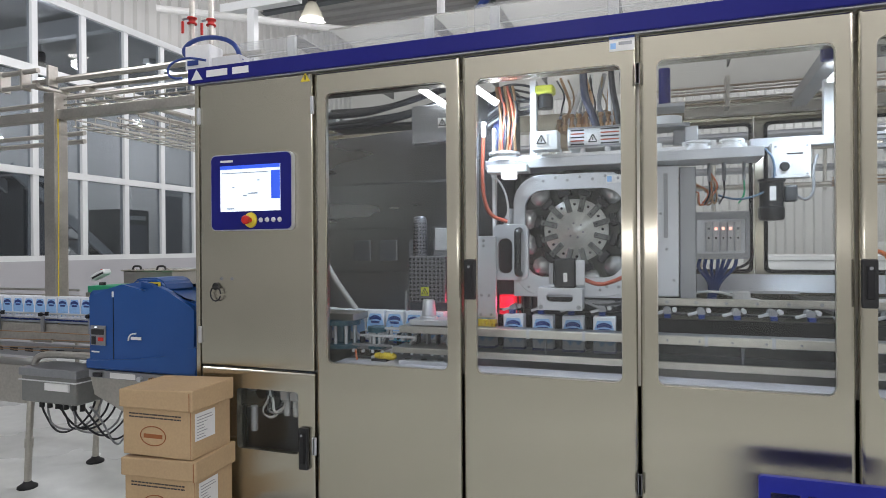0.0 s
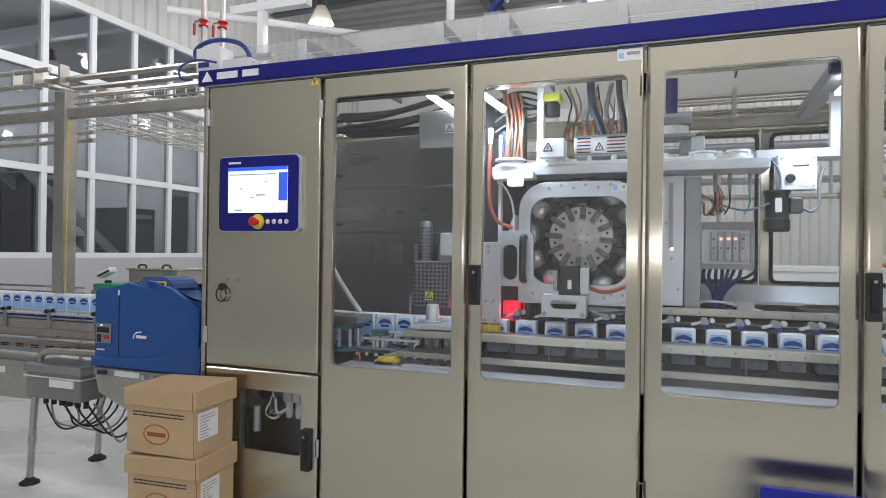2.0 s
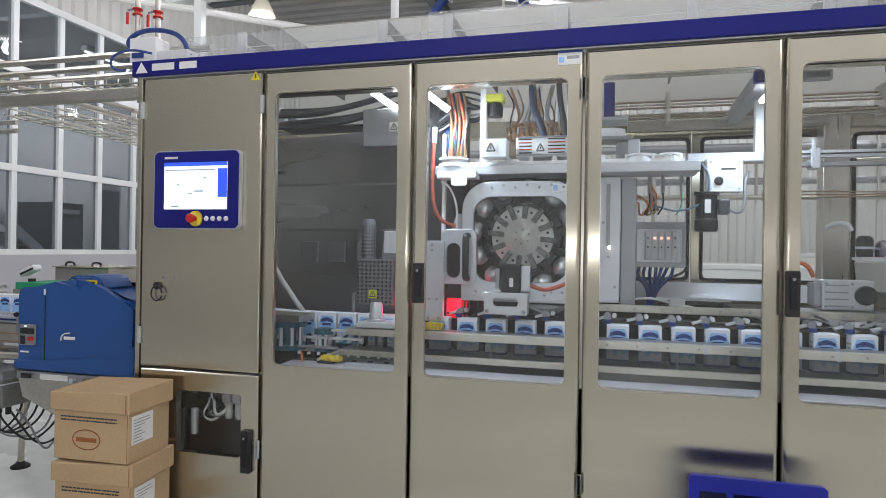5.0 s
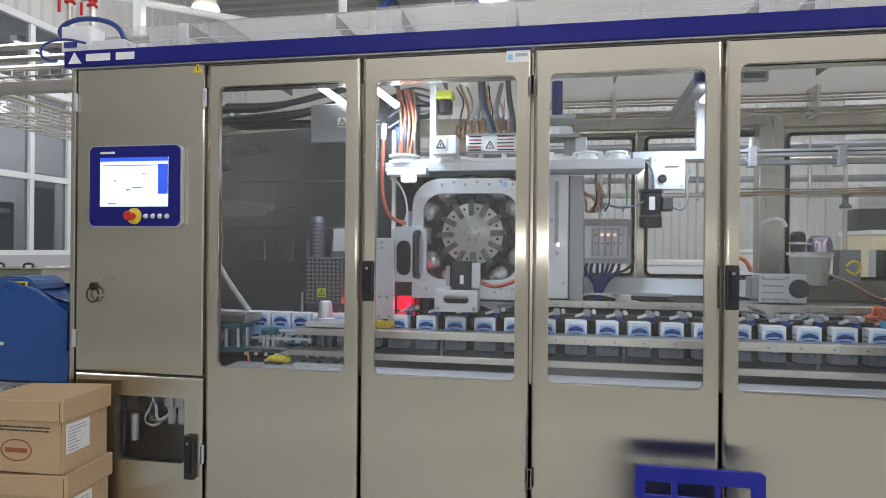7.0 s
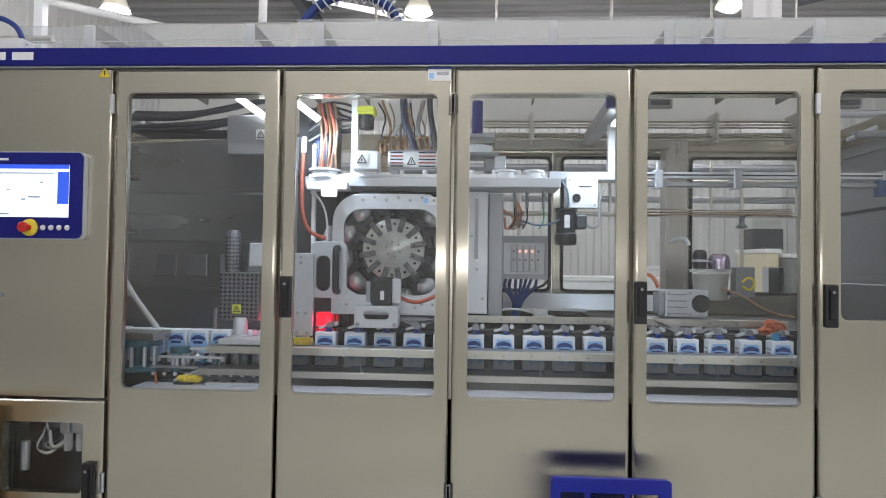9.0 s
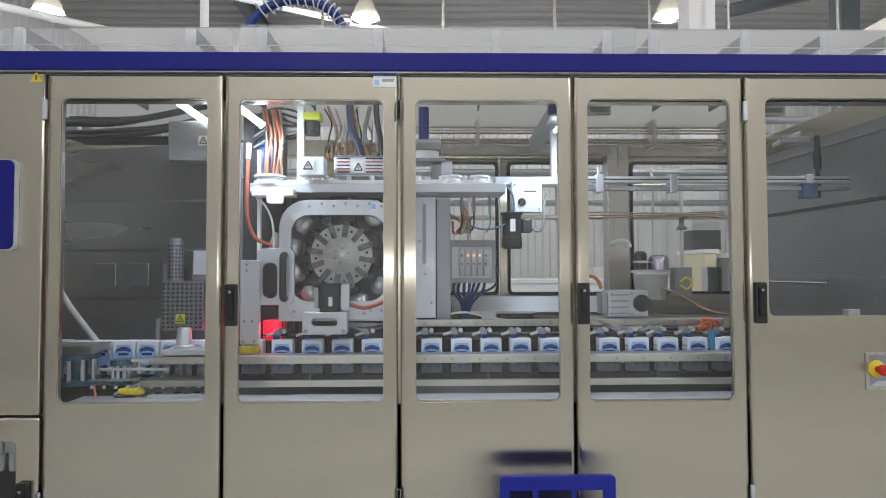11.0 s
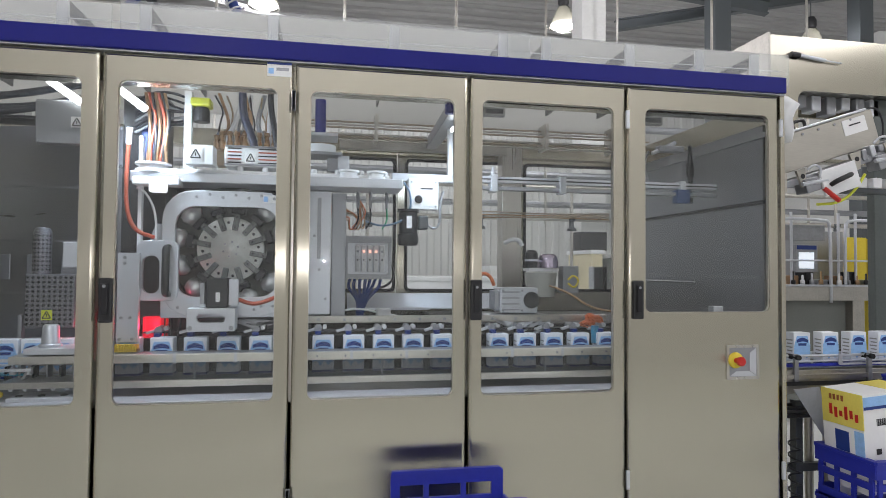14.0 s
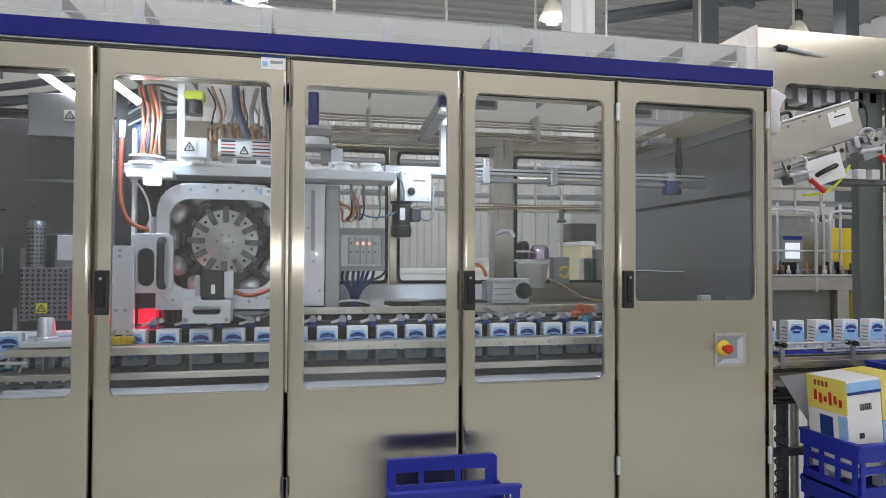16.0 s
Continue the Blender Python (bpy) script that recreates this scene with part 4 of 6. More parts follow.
mech("plate_drum", lathe(nb(), [(0, 2.06), (0.07, 2.06), (0.07, 2.10), (0, 2.11)], (0.80, 0.58, 0)), WHITE, sm=True)
mech("dark_block", bx(0.83, 0.915, 0.56, 0.62, 1.975, 2.04, 0.003), ALU_D)
mech("grey_block", bx(0.88, 0.935, 0.54, 0.60, 1.985, 2.05, 0.003), ALU)
vc = mech("valve_cabinet", bx(0.925, 1.18, 0.93, 1.02, 1.45, 1.68, 0.005), ALU, label="grey valve cabinet with a row of white modules")
part("cabinet_frame", plate_hole(nb(), (0.922, 1.183, 1.447, 1.683, 0.004), (0.945, 1.165, 1.475, 1.645, 0.01), 0.915, 0.93), ALU_D, vc)
for i in range(5):
    x = 0.985 + i * 0.033
    vm = part("valve_module", bx(x, x + 0.026, 0.90, 0.93, 1.487, 1.632, 0.003), PLASTIC_W, vc)
    part("indicator", bx(x + 0.007, x + 0.019, 0.897, 0.8995, 1.592, 1.604), SPOTLED if i not in (0, 4) else ALU_D, vm)
    part("module_mark", bx(x + 0.009, x + 0.016, 0.897, 0.8995, 1.548, 1.556), INK, vm)
for i in range(7):
    x = 0.96 + i * 0.028
    cable([(x, 0.96, 1.45), (x + rng.uniform(-0.02, 0.01), 0.96, 1.40), (1.01 + 0.006 * i, 0.97, 1.33), (1.0 + 0.004 * i, 0.98, 1.22)], 0.009, CABLE_B, name="blue_cable")
cable([(1.18, 0.97, 1.55), (1.21, 0.97, 1.47), (1.17, 0.97, 1.41), (1.08, 0.97, 1.39), (1.03, 0.97, 1.33)], 0.007, CABLE)
cable([(0.93, 0.97, 1.46), (0.915, 0.97, 1.38), (0.91, 0.97, 1.22)], 0.009, CABLE_B)
mb = mech("drive_box", bx(1.225, 1.375, 0.54, 0.60, 1.800, 1.955, 0.004), WHITE, label="white drive box with a round port")
part("port", lathe(nb(), [(0.0, 0.532), (0.010, 0.532), (0.018, 0.53), (0.02, 0.54)], (1.275, 0, 1.85), "Y", 16), BLACK, mb)
part("slot", bx(1.285, 1.345, 0.538, 0.5395, 1.90, 1.906), INK, mb)
part("plate", bx(1.30, 1.35, 0.538, 0.5395, 1.815, 1.885), PLASTIC_W, mb)
bolts(mb, [(1.24, 1.935), (1.36, 1.935), (1.24, 1.815), (1.36, 1.815)], 0.54, 0.005)
mo = mech("motor", lathe(nb(), [(0, 1.620), (0.045, 1.622), (0.052, 1.635), (0.052, 1.675), (0.047, 1.68), (0.047, 1.785), (0.055, 1.788), (0.055, 1.80), (0, 1.80)], (1.228, 0.57, 0), seg=24), BLACK, sm=True, label="dark grey electric motor")
part("terminal_box", bx(1.275, 1.325, 0.54, 0.60, 1.70, 1.77, 0.008), mat("motor_grey", (0.05, 0.055, 0.06), 0.4), mo)
part("motor_plate", bx(1.215, 1.24, 0.5195, 0.5225, 1.705, 1.765), PAPER, mo)
cable([(1.32, 0.57, 1.73), (1.36, 0.56, 1.70), (1.39, 0.56, 1.74), (1.385, 0.57, 1.83), (1.41, 0.6, 1.90)], 0.007, CABLE_G)
cable([(1.20, 0.53, 1.93), (1.235, 0.53, 1.88), (1.235, 0.53, 1.79), (1.20, 0.54, 1.74), (1.10, 0.56, 1.71), (1.02, 0.6, 1.74)], 0.005, mat("pale_blue_hose", (0.12, 0.2, 0.3), 0.4))
mech("profile_rail", bx(1.15, 1.62, 0.60, 0.66, 1.945, 1.985, 0.002), ALU)
pr = mech("profile_rail", bx(1.546, 2.80, 0.385, 0.425, 1.924, 1.953, 0.002), ALU, label="slotted aluminium profile rail")
part("slot", bx(1.546, 2.80, 0.382, 0.3845, 1.936, 1.942), INK, pr)
mech("profile_rail", bx(1.546, 2.80, 0.385, 0.425, 1.888, 1.906, 0.002), ALU_D)
for x in (1.60, 1.946, 2.244, 2.588):
    mech("rail_clamp", bx(x, x + 0.033, 0.372, 0.435, 1.878, 1.962, 0.003), ALU)
mech("clamp_pin", rod(nb(), (1.615, 0.40, 1.96), (1.615, 0.40, 2.0), 0.008), ALU)
mech("white_profile", bx(1.435, 1.475, 0.60, 0.64, 1.98, 2.24, 0.002), WHITE)
mech("lamp_arm", box(nb(), -0.035, 0.035, 0.18, 1.40, -0.03, 0.03, 0.004, Matrix.Translation((1.385, 0, 2.225)) @ Matrix.Rotation(radians(-3.5), 4, "Z") @ Matrix.Rotation(radians(2.5), 4, "X")), ALU_D, label="square steel arm with a blue end cap")
mech("arm_cap", bx(1.335, 1.415, 0.14, 0.185, 2.185, 2.245, 0.008), BLUE)
mech("led_spot", bx(1.405, 1.43, 0.22, 0.40, 2.16, 2.175), LED, label="small bright LED lamp")
mech("upper_channel", bx(0.90, 1.95, 1.30, 1.36, 2.235, 2.29), GALV)
PIPE_TAN = mat("tan_pipe", (0.36, 0.30, 0.23), 0.45, 0.3, 0.15, 9)
for i in range(6):
    mech("brown_pipe", rod(nb(), (0.70, 1.18 + 0.03 * (i % 3), 2.26 + 0.024 * i), (2.86, 1.18 + 0.03 * (i % 3), 2.26 + 0.024 * i), 0.006, 8), PIPE_TAN if i % 2 else GALV)
for x in (1.1, 1.6, 2.15, 2.6):
    mech("pipe_clamp", bx(x, x + 0.02, 1.14, 1.28, 2.25, 2.41), GALV)
for i in range(5):
    x0 = 0.93 + rng.uniform(-0.05, 0.05)
    cable([(0.72, 0.75, 1.83), (x0, 0.75, 1.83 - 0.02 * i), (0.98 + rng.uniform(-0.04, 0.05), 0.75, 1.76), (0.96 + rng.uniform(-0.02, 0.06), 0.76, 1.70), (1.02 + rng.uniform(-0.03, 0.03), 0.78, 1.76 + rng.uniform(-0.05, 0.05)), (1.0, 0.78, 1.86)], 0.004, CABLE_O if i % 2 else BRASS)
for x in (0.98, 1.04, 1.12):
    mech("sensor_stem", rod(nb(), (x, 0.56, 1.80), (x, 0.56, 1.88), 0.008, 8), ALU_D)
    cable([(x, 0.56, 1.80), (x + 0.005, 0.57, 1.74), (x - 0.02, 0.58, 1.70)], 0.004, GREEN if x > 1.1 else CABLE)
sh = mech("deflector_sheet", bx(1.05, 1.42, 1.05, 1.30, 1.27, 1.285), ALU)
mech("deflector_sheet", box(nb(), 0.95, 1.95, -0.05, 0.05, -0.002, 0.002, 0, Matrix.Translation((0, 1.1, 1.32)) @ Matrix.Rotation(radians(60), 4, "X")), ALU)
mech("white_bracket", bx(1.09, 1.16, 0.70, 0.76, 1.25, 1.30, 0.004), PLASTIC_W)
cable([(0.9, 0.7, 1.29), (1.0, 0.7, 1.305), (1.1, 0.72, 1.28), (1.2, 0.74, 1.26)], 0.006, PLASTIC_W)
# fourth window: gear motor, bucket, orange cables
gm = mech("gear_motor", bx(1.70, 1.90, 0.56, 0.68, 1.285, 1.415, 0.006), ALU, label="cast aluminium gear motor with a round port")
part("round_port", lathe(nb(), [(0.0, 0.555), (0.030, 0.555), (0.036, 0.548), (0.042, 0.55), (0.042, 0.56)], (1.865, 0, 1.352), "Y", 22), BLACK, gm)
part("flange", bx(1.672, 1.70, 0.57, 0.67, 1.30, 1.40, 0.004), ALU_D, gm)
for z in (1.30, 1.33, 1.36, 1.39):
    part("cooling_fin", bx(1.71, 1.80, 0.553, 0.56, z, z + 0.006), ALU_D, gm)
bolts(gm, [(1.715, 1.40), (1.815, 1.40), (1.815, 1.30), (1.715, 1.30)], 0.56, 0.006)
mech("gear_bracket", bx(1.62, 1.95, 0.52, 0.70, 1.255, 1.28, 0.003), ALU_D)
for i in range(5):
    mech("gear_lever", box(nb(), -0.06, 0.06, 0.49, 0.52, -0.008, 0.008, 0.002, Matrix.Translation((1.68 + i * 0.055, 0, 1.25 - 0.008 * i)) @ Matrix.Rotation(radians(25 - 17 * i), 4, "Y")), ALU)
bu = mech("pump_bucket", lathe(nb(), [(0, 1.35), (0.08, 1.35), (0.092, 1.46), (0.095, 1.49), (0.088, 1.49), (0, 1.49)], (2.07, 1.0, 0)), mat("bucket_grey", (0.40, 0.40, 0.36), 0.5), sm=True, label="white plastic pump bucket")
VIOLET = mat("violet_chrome", (0.55, 0.47, 0.60), 0.16, 0.95, 0.1, 12)
mech("pump_dome", lathe(nb(), [(0.0, 1.60), (0.035, 1.598), (0.052, 1.585), (0.058, 1.56), (0.058, 1.517), (0.0, 1.517)], (2.10, 0.96, 0), seg=24), VIOLET, sm=True, label="shiny violet-tinted pump dome")
pm = mech("pump_drive", lathe(nb(), [(0.0, 1.62), (0.022, 1.62), (0.036, 1.605), (0.038, 1.56), (0.034, 1.517), (0.0, 1.517)], (2.0, 0.96, 0), seg=18), BLACK, sm=True, label="black pump drive")
part("band", rod(nb(), (2.0, 0.96, 1.555), (2.0, 0.96, 1.567), 0.040, 18), ALU, pm)
mech("relay_box", bx(2.20, 2.30, 0.98, 1.06, 1.37, 1.53, 0.005), CABLE_G, label="grey relay box")
mech("white_tap", tube(nb(), [(1.86, 1.05, 1.66), (1.90, 1.04, 1.685), (1.95, 1.03, 1.68), (1.965, 1.03, 1.645)], 0.013, 8, 2), PLASTIC_W)
mech("pump_cover", bx(1.98, 2.16, 0.94, 1.06, 1.50, 1.515), PLASTIC_W)
cable([(1.62, 0.75, 1.46), (1.66, 0.75, 1.49), (1.70, 0.75, 1.47), (1.72, 0.75, 1.42)], 0.010, CABLE_O)
cable([(2.2, 0.9, 1.45), (2.23, 0.9, 1.48), (2.27, 0.9, 1.45), (2.24, 0.9, 1.40), (2.2, 0.9, 1.43)], 0.006, YELLOW)
cable([(2.05, 0.8, 1.42), (2.15, 0.75, 1.38), (2.25, 0.7, 1.30), (2.4, 0.65, 1.28)], 0.006, BRASS)
mech("blue_cylinder", rod(nb(), (2.14, 0.40, 1.15), (2.14, 0.40, 1.235), 0.02, 14), mat("cyan_sleeve", (0.05, 0.25, 0.42), 0.35))
for i in range(14):
    x, z = 2.13, 1.25
    p = [(x, 0.42, 1.22)]
    for j in range(3):
        p.append((x + rng.uniform(-0.07, 0.07), 0.42 + rng.uniform(-0.03, 0.03), z + rng.uniform(-0.025, 0.045)))
    p.append((x + rng.uniform(-0.03, 0.08), 0.45, 1.235))
    cable(p, 0.004, CABLE_O, name="orange_cable")
for i in range(4):
    z = 1.80 + i * 0.012
    cable([(1.55, 1.0, z), (1.8, 1.0, z + rng.uniform(-0.02, 0.02)), (2.1, 1.0, z + rng.uniform(-0.02, 0.02)), (2.5, 1.0, z + 0.01)], 0.004, PIPE_TAN if i % 2 else BRASS)
mech("floor_plate", bx(1.45, 2.85, 0.52, 1.44, 1.22, 1.235), BLACK)
# end section
mech("end_rib", bx(2.845, 2.861, 0.12, 1.44, 1.47, 1.49), ALU_D)
mech("end_lining", bx(2.853, 2.8615, 0.11, 1.45, 0.95, 2.20), LINING)
mech("end_rib", bx(2.842, 2.8525, 0.07, 1.44, 1.826, 1.844), BLACK)
mech("end_rib", bx(2.842, 2.8525, 0.07, 1.44, 2.14, 2.165), ALU_D)
mech("end_rod", rod(nb(), (2.83, 0.62, 1.445), (2.83, 1.20, 1.445), 0.006, 8), ALU_D)
mech("end_bracket", bx(2.55, 2.60, 0.05, 0.09, 1.325, 1.350, 0.003), ALU)
mech("end_rod", rod(nb(), (2.69, 0.45, 1.86), (2.69, 0.45, 2.16), 0.012), BLACK)
mech("end_rod", rod(nb(), (2.69, 0.45, 2.0), (2.69, 0.45, 2.07), 0.018), RUBBER)
mech("end_fitting", bx(2.50, 2.64, 0.42, 0.47, 2.12, 2.15, 0.004), ALU_D)
mech("end_fitting", rod(nb(), (2.47, 0.44, 2.11), (2.60, 0.44, 2.17), 0.010), ALU)
mech("end_valve", bx(2.57, 2.64, 0.37, 0.42, 1.85, 1.92, 0.004), mat("blue_grey_valve", (0.06, 0.10, 0.22), 0.4))
cable([(2.45, 0.44, 2.12), (2.42, 0.44, 2.05), (2.44, 0.43, 1.97)], 0.005, CABLE_G)
for x0 in (1.475, 2.205):
    sw = mech("door_switch", bx(x0, x0 + 0.10, 0.05, 0.085, 2.160, 2.196, 0.004), mat("switch_grey", (0.2, 0.2, 0.19), 0.4))
    part("switch_face", bx(x0 + 0.012, x0 + 0.088, 0.0475, 0.0495, 2.168, 2.188), BLACK, sw)
# air service units behind the lower cabinet window
mech("cabinet_back", bx(-1.33, -0.72, 0.34, 0.36, 0.2, 0.93), STEEL_D)
for i in range(4):
    x = -1.0 + i * 0.055
    fu = mech("air_filter", bx(x, x + 0.045, 0.16, 0.22, 0.765, 0.83, 0.006), ALU)
    part("bowl", lathe(nb(), [(0, 0.68), (0.015, 0.685), (0.018, 0.70), (0.018, 0.765), (0, 0.765)], (x + 0.022, 0.19, 0), seg=14), PLASTIC_W, fu)
    part("knob", rod(nb(), (x + 0.022, 0.19, 0.83), (x + 0.022, 0.19, 0.865), 0.012, 10), BLACK, fu)
for i in range(5):
    cable([(-1.12 + 0.01 * i, 0.2, 0.83), (-1.05 + rng.uniform(-0.03, 0.03), 0.16, 0.78), (-1.08 + rng.uniform(-0.03, 0.06), 0.15, 0.70), (-1.02 + rng.uniform(-0.04, 0.04), 0.18, 0.74 - 0.02 * i), (-0.98, 0.2, 0.80)], 0.007, [CABLE, PLASTIC_W, CABLE_G][i % 3])
mech("pressure_gauge", lathe(nb(), [(0, 0.15), (0.03, 0.15), (0.032, 0.16), (0.032, 0.19)], (-1.10, 0, 0.80), "Y"), BLACK, sm=True)
mech("pipe_elbow", rod(nb(), (-1.12, 0.12, 0.62), (-1.12, 0.12, 0.74), 0.018), ALU)

# the rotating wheel
wheel = part("folding_wheel", lathe(nb(), [(0.0, -0.012), (0.016, -0.012), (0.016, -0.004), (0.05, -0.003), (0.05, 0.0), (0.146, 0.0), (0.148, 0.003), (0.148, 0.03), (0.0, 0.03)], (0, 0, 0), "Y", 48), mat("pale_wheel_plate", (0.80, 0.81, 0.77), 0.45, 0.1, 0.10, 9), machine, "pale metal wheel with twelve stations")
MANDREL = mat("crinkled_foil", (0.80, 0.82, 0.82), 0.18, 0.6, 0.25, 30, 0.6, fine=45)
spoke_m = mat("spoke_grey", (0.16, 0.165, 0.16), 0.42, 0.3, 0.1, 10)
rw = random.Random(21)
for k in range(12):
    R = Matrix.Rotation(radians(30 * k), 4, "Y")
    sp = part("station", box(nb(), 0.088, 0.176, -0.020, 0.008, -0.0125, 0.0125, 0.003, R), spoke_m, wheel, "grey station arm")
    part("pocket", box(nb(), 0.164, 0.192, -0.024, 0.03, -0.030, 0.030, 0.004, R), BLACK, sp)
    part("hole", rod(nb(), R @ Vector((0.118, -0.003, 0.034)), R @ Vector((0.118, 0.003, 0.034)), 0.0065, 8), BLACK, sp)
    part("arm_bolt", rod(nb(), R @ Vector((0.104, -0.025, 0)), R @ Vector((0.104, -0.018, 0)), 0.005, 8), BLACK, sp)
    part("arm_bolt", rod(nb(), R @ Vector((0.150, -0.025, 0)), R @ Vector((0.150, -0.018, 0)), 0.005, 8), BLACK, sp)
    bm = nb()
    bmesh.ops.create_icosphere(bm, subdivisions=3, radius=1.0)
    for v in bm.verts:
        q = v.co.normalized()
        f = 1.0 + 0.10 * math.sin(9 * q.x + k) * math.sin(8 * q.z - 2 * k) + 0.03 * rw.uniform(-1, 1)
        v.co = R @ Vector((0.236 + 0.046 * q.x * f, 0.035 + 0.05 * q.y * f, 0.049 * q.z * f))
    for f in bm.faces:
        f.smooth = True
    part("mandrel", bm, MANDREL, sp, "film-wrapped round mandrel")
for i in range(6):
    a = i * math.pi / 3
    part("hub_bolt", rod(nb(), (0.034 * math.cos(a), -0.006, 0.034 * math.sin(a)), (0.034 * math.cos(a), 0.0, 0.034 * math.sin(a)), 0.005, 8), ALU_D, wheel)
mech("wheel_well", lathe(nb(), [(0.0, 0.60), (0.285, 0.60), (0.29, 0.56), (0.295, 0.56), (0.295, 0.62), (0.0, 0.62)], (0.40, 0, 1.59), "Y", 40), mat("well_grey_green", (0.09, 0.095, 0.085), 0.4, 0.3, 0.15, 6), sm=True)


# light of the LED tubes inside the machine
for p, w, aim in (((-0.24, 0.40, 2.215), 4.0, (-0.5, 0.85, 1.5)), ((0.04, 0.25, 2.15), 5.5, (0.36, 0.60, 1.45)), ((1.42, 0.30, 2.150), 4.0, (1.42, 0.45, 1.1))):
    d = bpy.data.lights.new("led_light", "AREA")
    d.shape, d.size, d.size_y, d.energy, d.color = "RECTANGLE", 0.14, 0.03, w, (0.72, 0.85, 1.0)
    l = new("led_light", d)
    l.matrix_basis = look(p, aim)
# red inspection lights at the infeed
for p in ((0.09, 0.43, 1.25), (-0.16, 0.43, 1.25)):
    d = bpy.data.lights.new("inspection_light", "POINT")
    d.shadow_soft_size, d.energy, d.color = 0.02, 0.35, (1.0, 0.02, 0.08)
    new("inspection_light", d).location = p


# ---- infeed side ----
def text_bars(parent, x0, x1, y, z, rows, dz, h, m=INK, seed=1, name="print_bar"):
    r = random.Random(seed)
    bm = nb()
    for i in range(rows):
        x = x0
        while x < x1 - 0.004:
            w = min(x1 - x, r.uniform(0.008, 0.022))
            box(bm, x, x + w * 0.8, y - 0.0008, y, z - i * dz, z - i * dz + h)
            x += w
    return part(name, bm, m, parent)


def conveyor(name, label, x0, x1, y, z, legs):
    c = root(name, label, "conveyor")
    part("belt", bx(x0, x1, y - 0.05, y + 0.05, z - 0.012, z, 0.002), mat("conveyor_chain", (0.32, 0.36, 0.42), 0.4, 0.2), c, "blue-grey plastic slat chain")
    for s in (-1, 1):
        part("side_frame", bx(x0, x1, y + s * 0.075 - 0.006, y + s * 0.075 + 0.006, z - 0.13, z - 0.015, 0.002), GALV, c)
        part("guide_rail", rod(nb(), (x0, y + s * 0.052, z + 0.05), (x1, y + s * 0.052, z + 0.05), 0.007, 8), ALU, c)
        part("guide_rail", rod(nb(), (x0, y + s * 0.052, z + 0.022), (x1, y + s * 0.052, z + 0.022), 0.005, 8), ALU, c)
        x = x0 + 0.2
        while x < x1:
            b = part("guide_bracket", bx(x - 0.012, x + 0.012, y + s * 0.09 - 0.008, y + s * 0.09 + 0.008, z - 0.07, z + 0.065, 0.003), ALU_D, c)
            part("clamp", rod(nb(), (x, y + s * 0.05, z + 0.05), (x, y + s * 0.115, z + 0.05), 0.013, 10), RUBBER, b)
            x += 0.42
    part("drive_shaft", rod(nb(), (x0, y, z - 0.08), (x1, y, z - 0.08), 0.02, 8), ALU_D, c)
    for lx in legs:
        for s in (-1, 1):
            lg = part("leg", rod(nb(), (lx, y + s * 0.06, 0.01), (lx, y + s * 0.06, z - 0.12), 0.022, 12), GALV, c)
            part("foot", lathe(nb(), [(0, 0.0), (0.06, 0.0), (0.06, 0.012), (0.02, 0.03), (0, 0.03)], (lx, y + s * 0.06, 0), seg=16), RUBBER, lg)
    return c


inf = conveyor("infeed_conveyor", "stainless carton conveyor with guide rails feeding the machine", -9.6, -1.38, 0.62, LINE_Z0, (-8.5, -6.5, -5.2, -4.2))
for i in range(4):
    y = 0.42 + 0.012 * (i % 4)
    zz = (0.985, 0.94, 0.895, 0.86)[i]
    part("copper_tube", tube(nb(), [(-4.2, y, zz + 0.02), (-3.4, y - 0.005, zz - 0.012 * (i % 3)), (-2.7, y, zz + 0.01), (-1.5, y, zz - 0.01)], 0.0035, 6), BRASS, inf, "thin copper-coloured tube")
part("side_channel", bx(-4.4, -1.5, 0.47, 0.50, 0.82, 0.905, 0.003), ALU_D, inf)
for x in [-4.3 + 0.14 * i for i in range(20)]:
    part("channel_slot", bx(x, x + 0.07, 0.4675, 0.4695, 0.85, 0.872), INK, inf)
# bent pipe legs with feet
for y in (0.38, 0.88):
    lg = part("bent_leg", tube(nb(), [(-3.05, y, 0.02), (-3.02, y, 0.5), (-2.99, y, 0.76), (-2.96, y, 0.84), (-2.86, y, 0.865), (-2.4, y, 0.87)], 0.021, 12), GALV, inf, "bent stainless pipe leg")
    part("foot", lathe(nb(), [(0, 0.0), (0.058, 0.0), (0.058, 0.012), (0.03, 0.03), (0.02, 0.045), (0, 0.045)], (-3.05, y, 0), seg=20), RUBBER, lg)
    part("sleeve", rod(nb(), (-3.035, y, 0.26), (-3.03, y, 0.32), 0.0255, 12), GALV, lg)
part("leg_tie", rod(nb(), (-3.0, 0.38, 0.62), (-3.0, 0.88, 0.62), 0.016), GALV, inf)
mo2 = part("drive_motor", bx(-3.02, -2.55, 0.32, 0.54, 0.57, 0.75, 0.014), mat("grey_motor_paint", (0.22, 0.225, 0.22), 0.45, 0.2, 0.1, 8), inf, "grey conveyor motor box")
part("motor_lid", bx(-3.03, -2.54, 0.31, 0.55, 0.735, 0.785, 0.008), ALU_D, mo2)
part("name_plate", bx(-2.80, -2.60, 0.3085, 0.3195, 0.655, 0.70), PAPER, mo2)
part("strap", bx(-3.03, -2.545, 0.312, 0.548, 0.705, 0.712), PLASTIC_W, mo2)
for i in range(6):
    part("cable_gland", rod(nb(), (-2.98 + i * 0.07, 0.43, 0.51), (-2.98 + i * 0.07, 0.43, 0.57), 0.016, 10), BLACK, mo2)
eb = part("terminal_box", bx(-3.75, -3.12, 0.42, 0.62, 0.52, 0.77, 0.006), GALV, inf, "stainless terminal box")
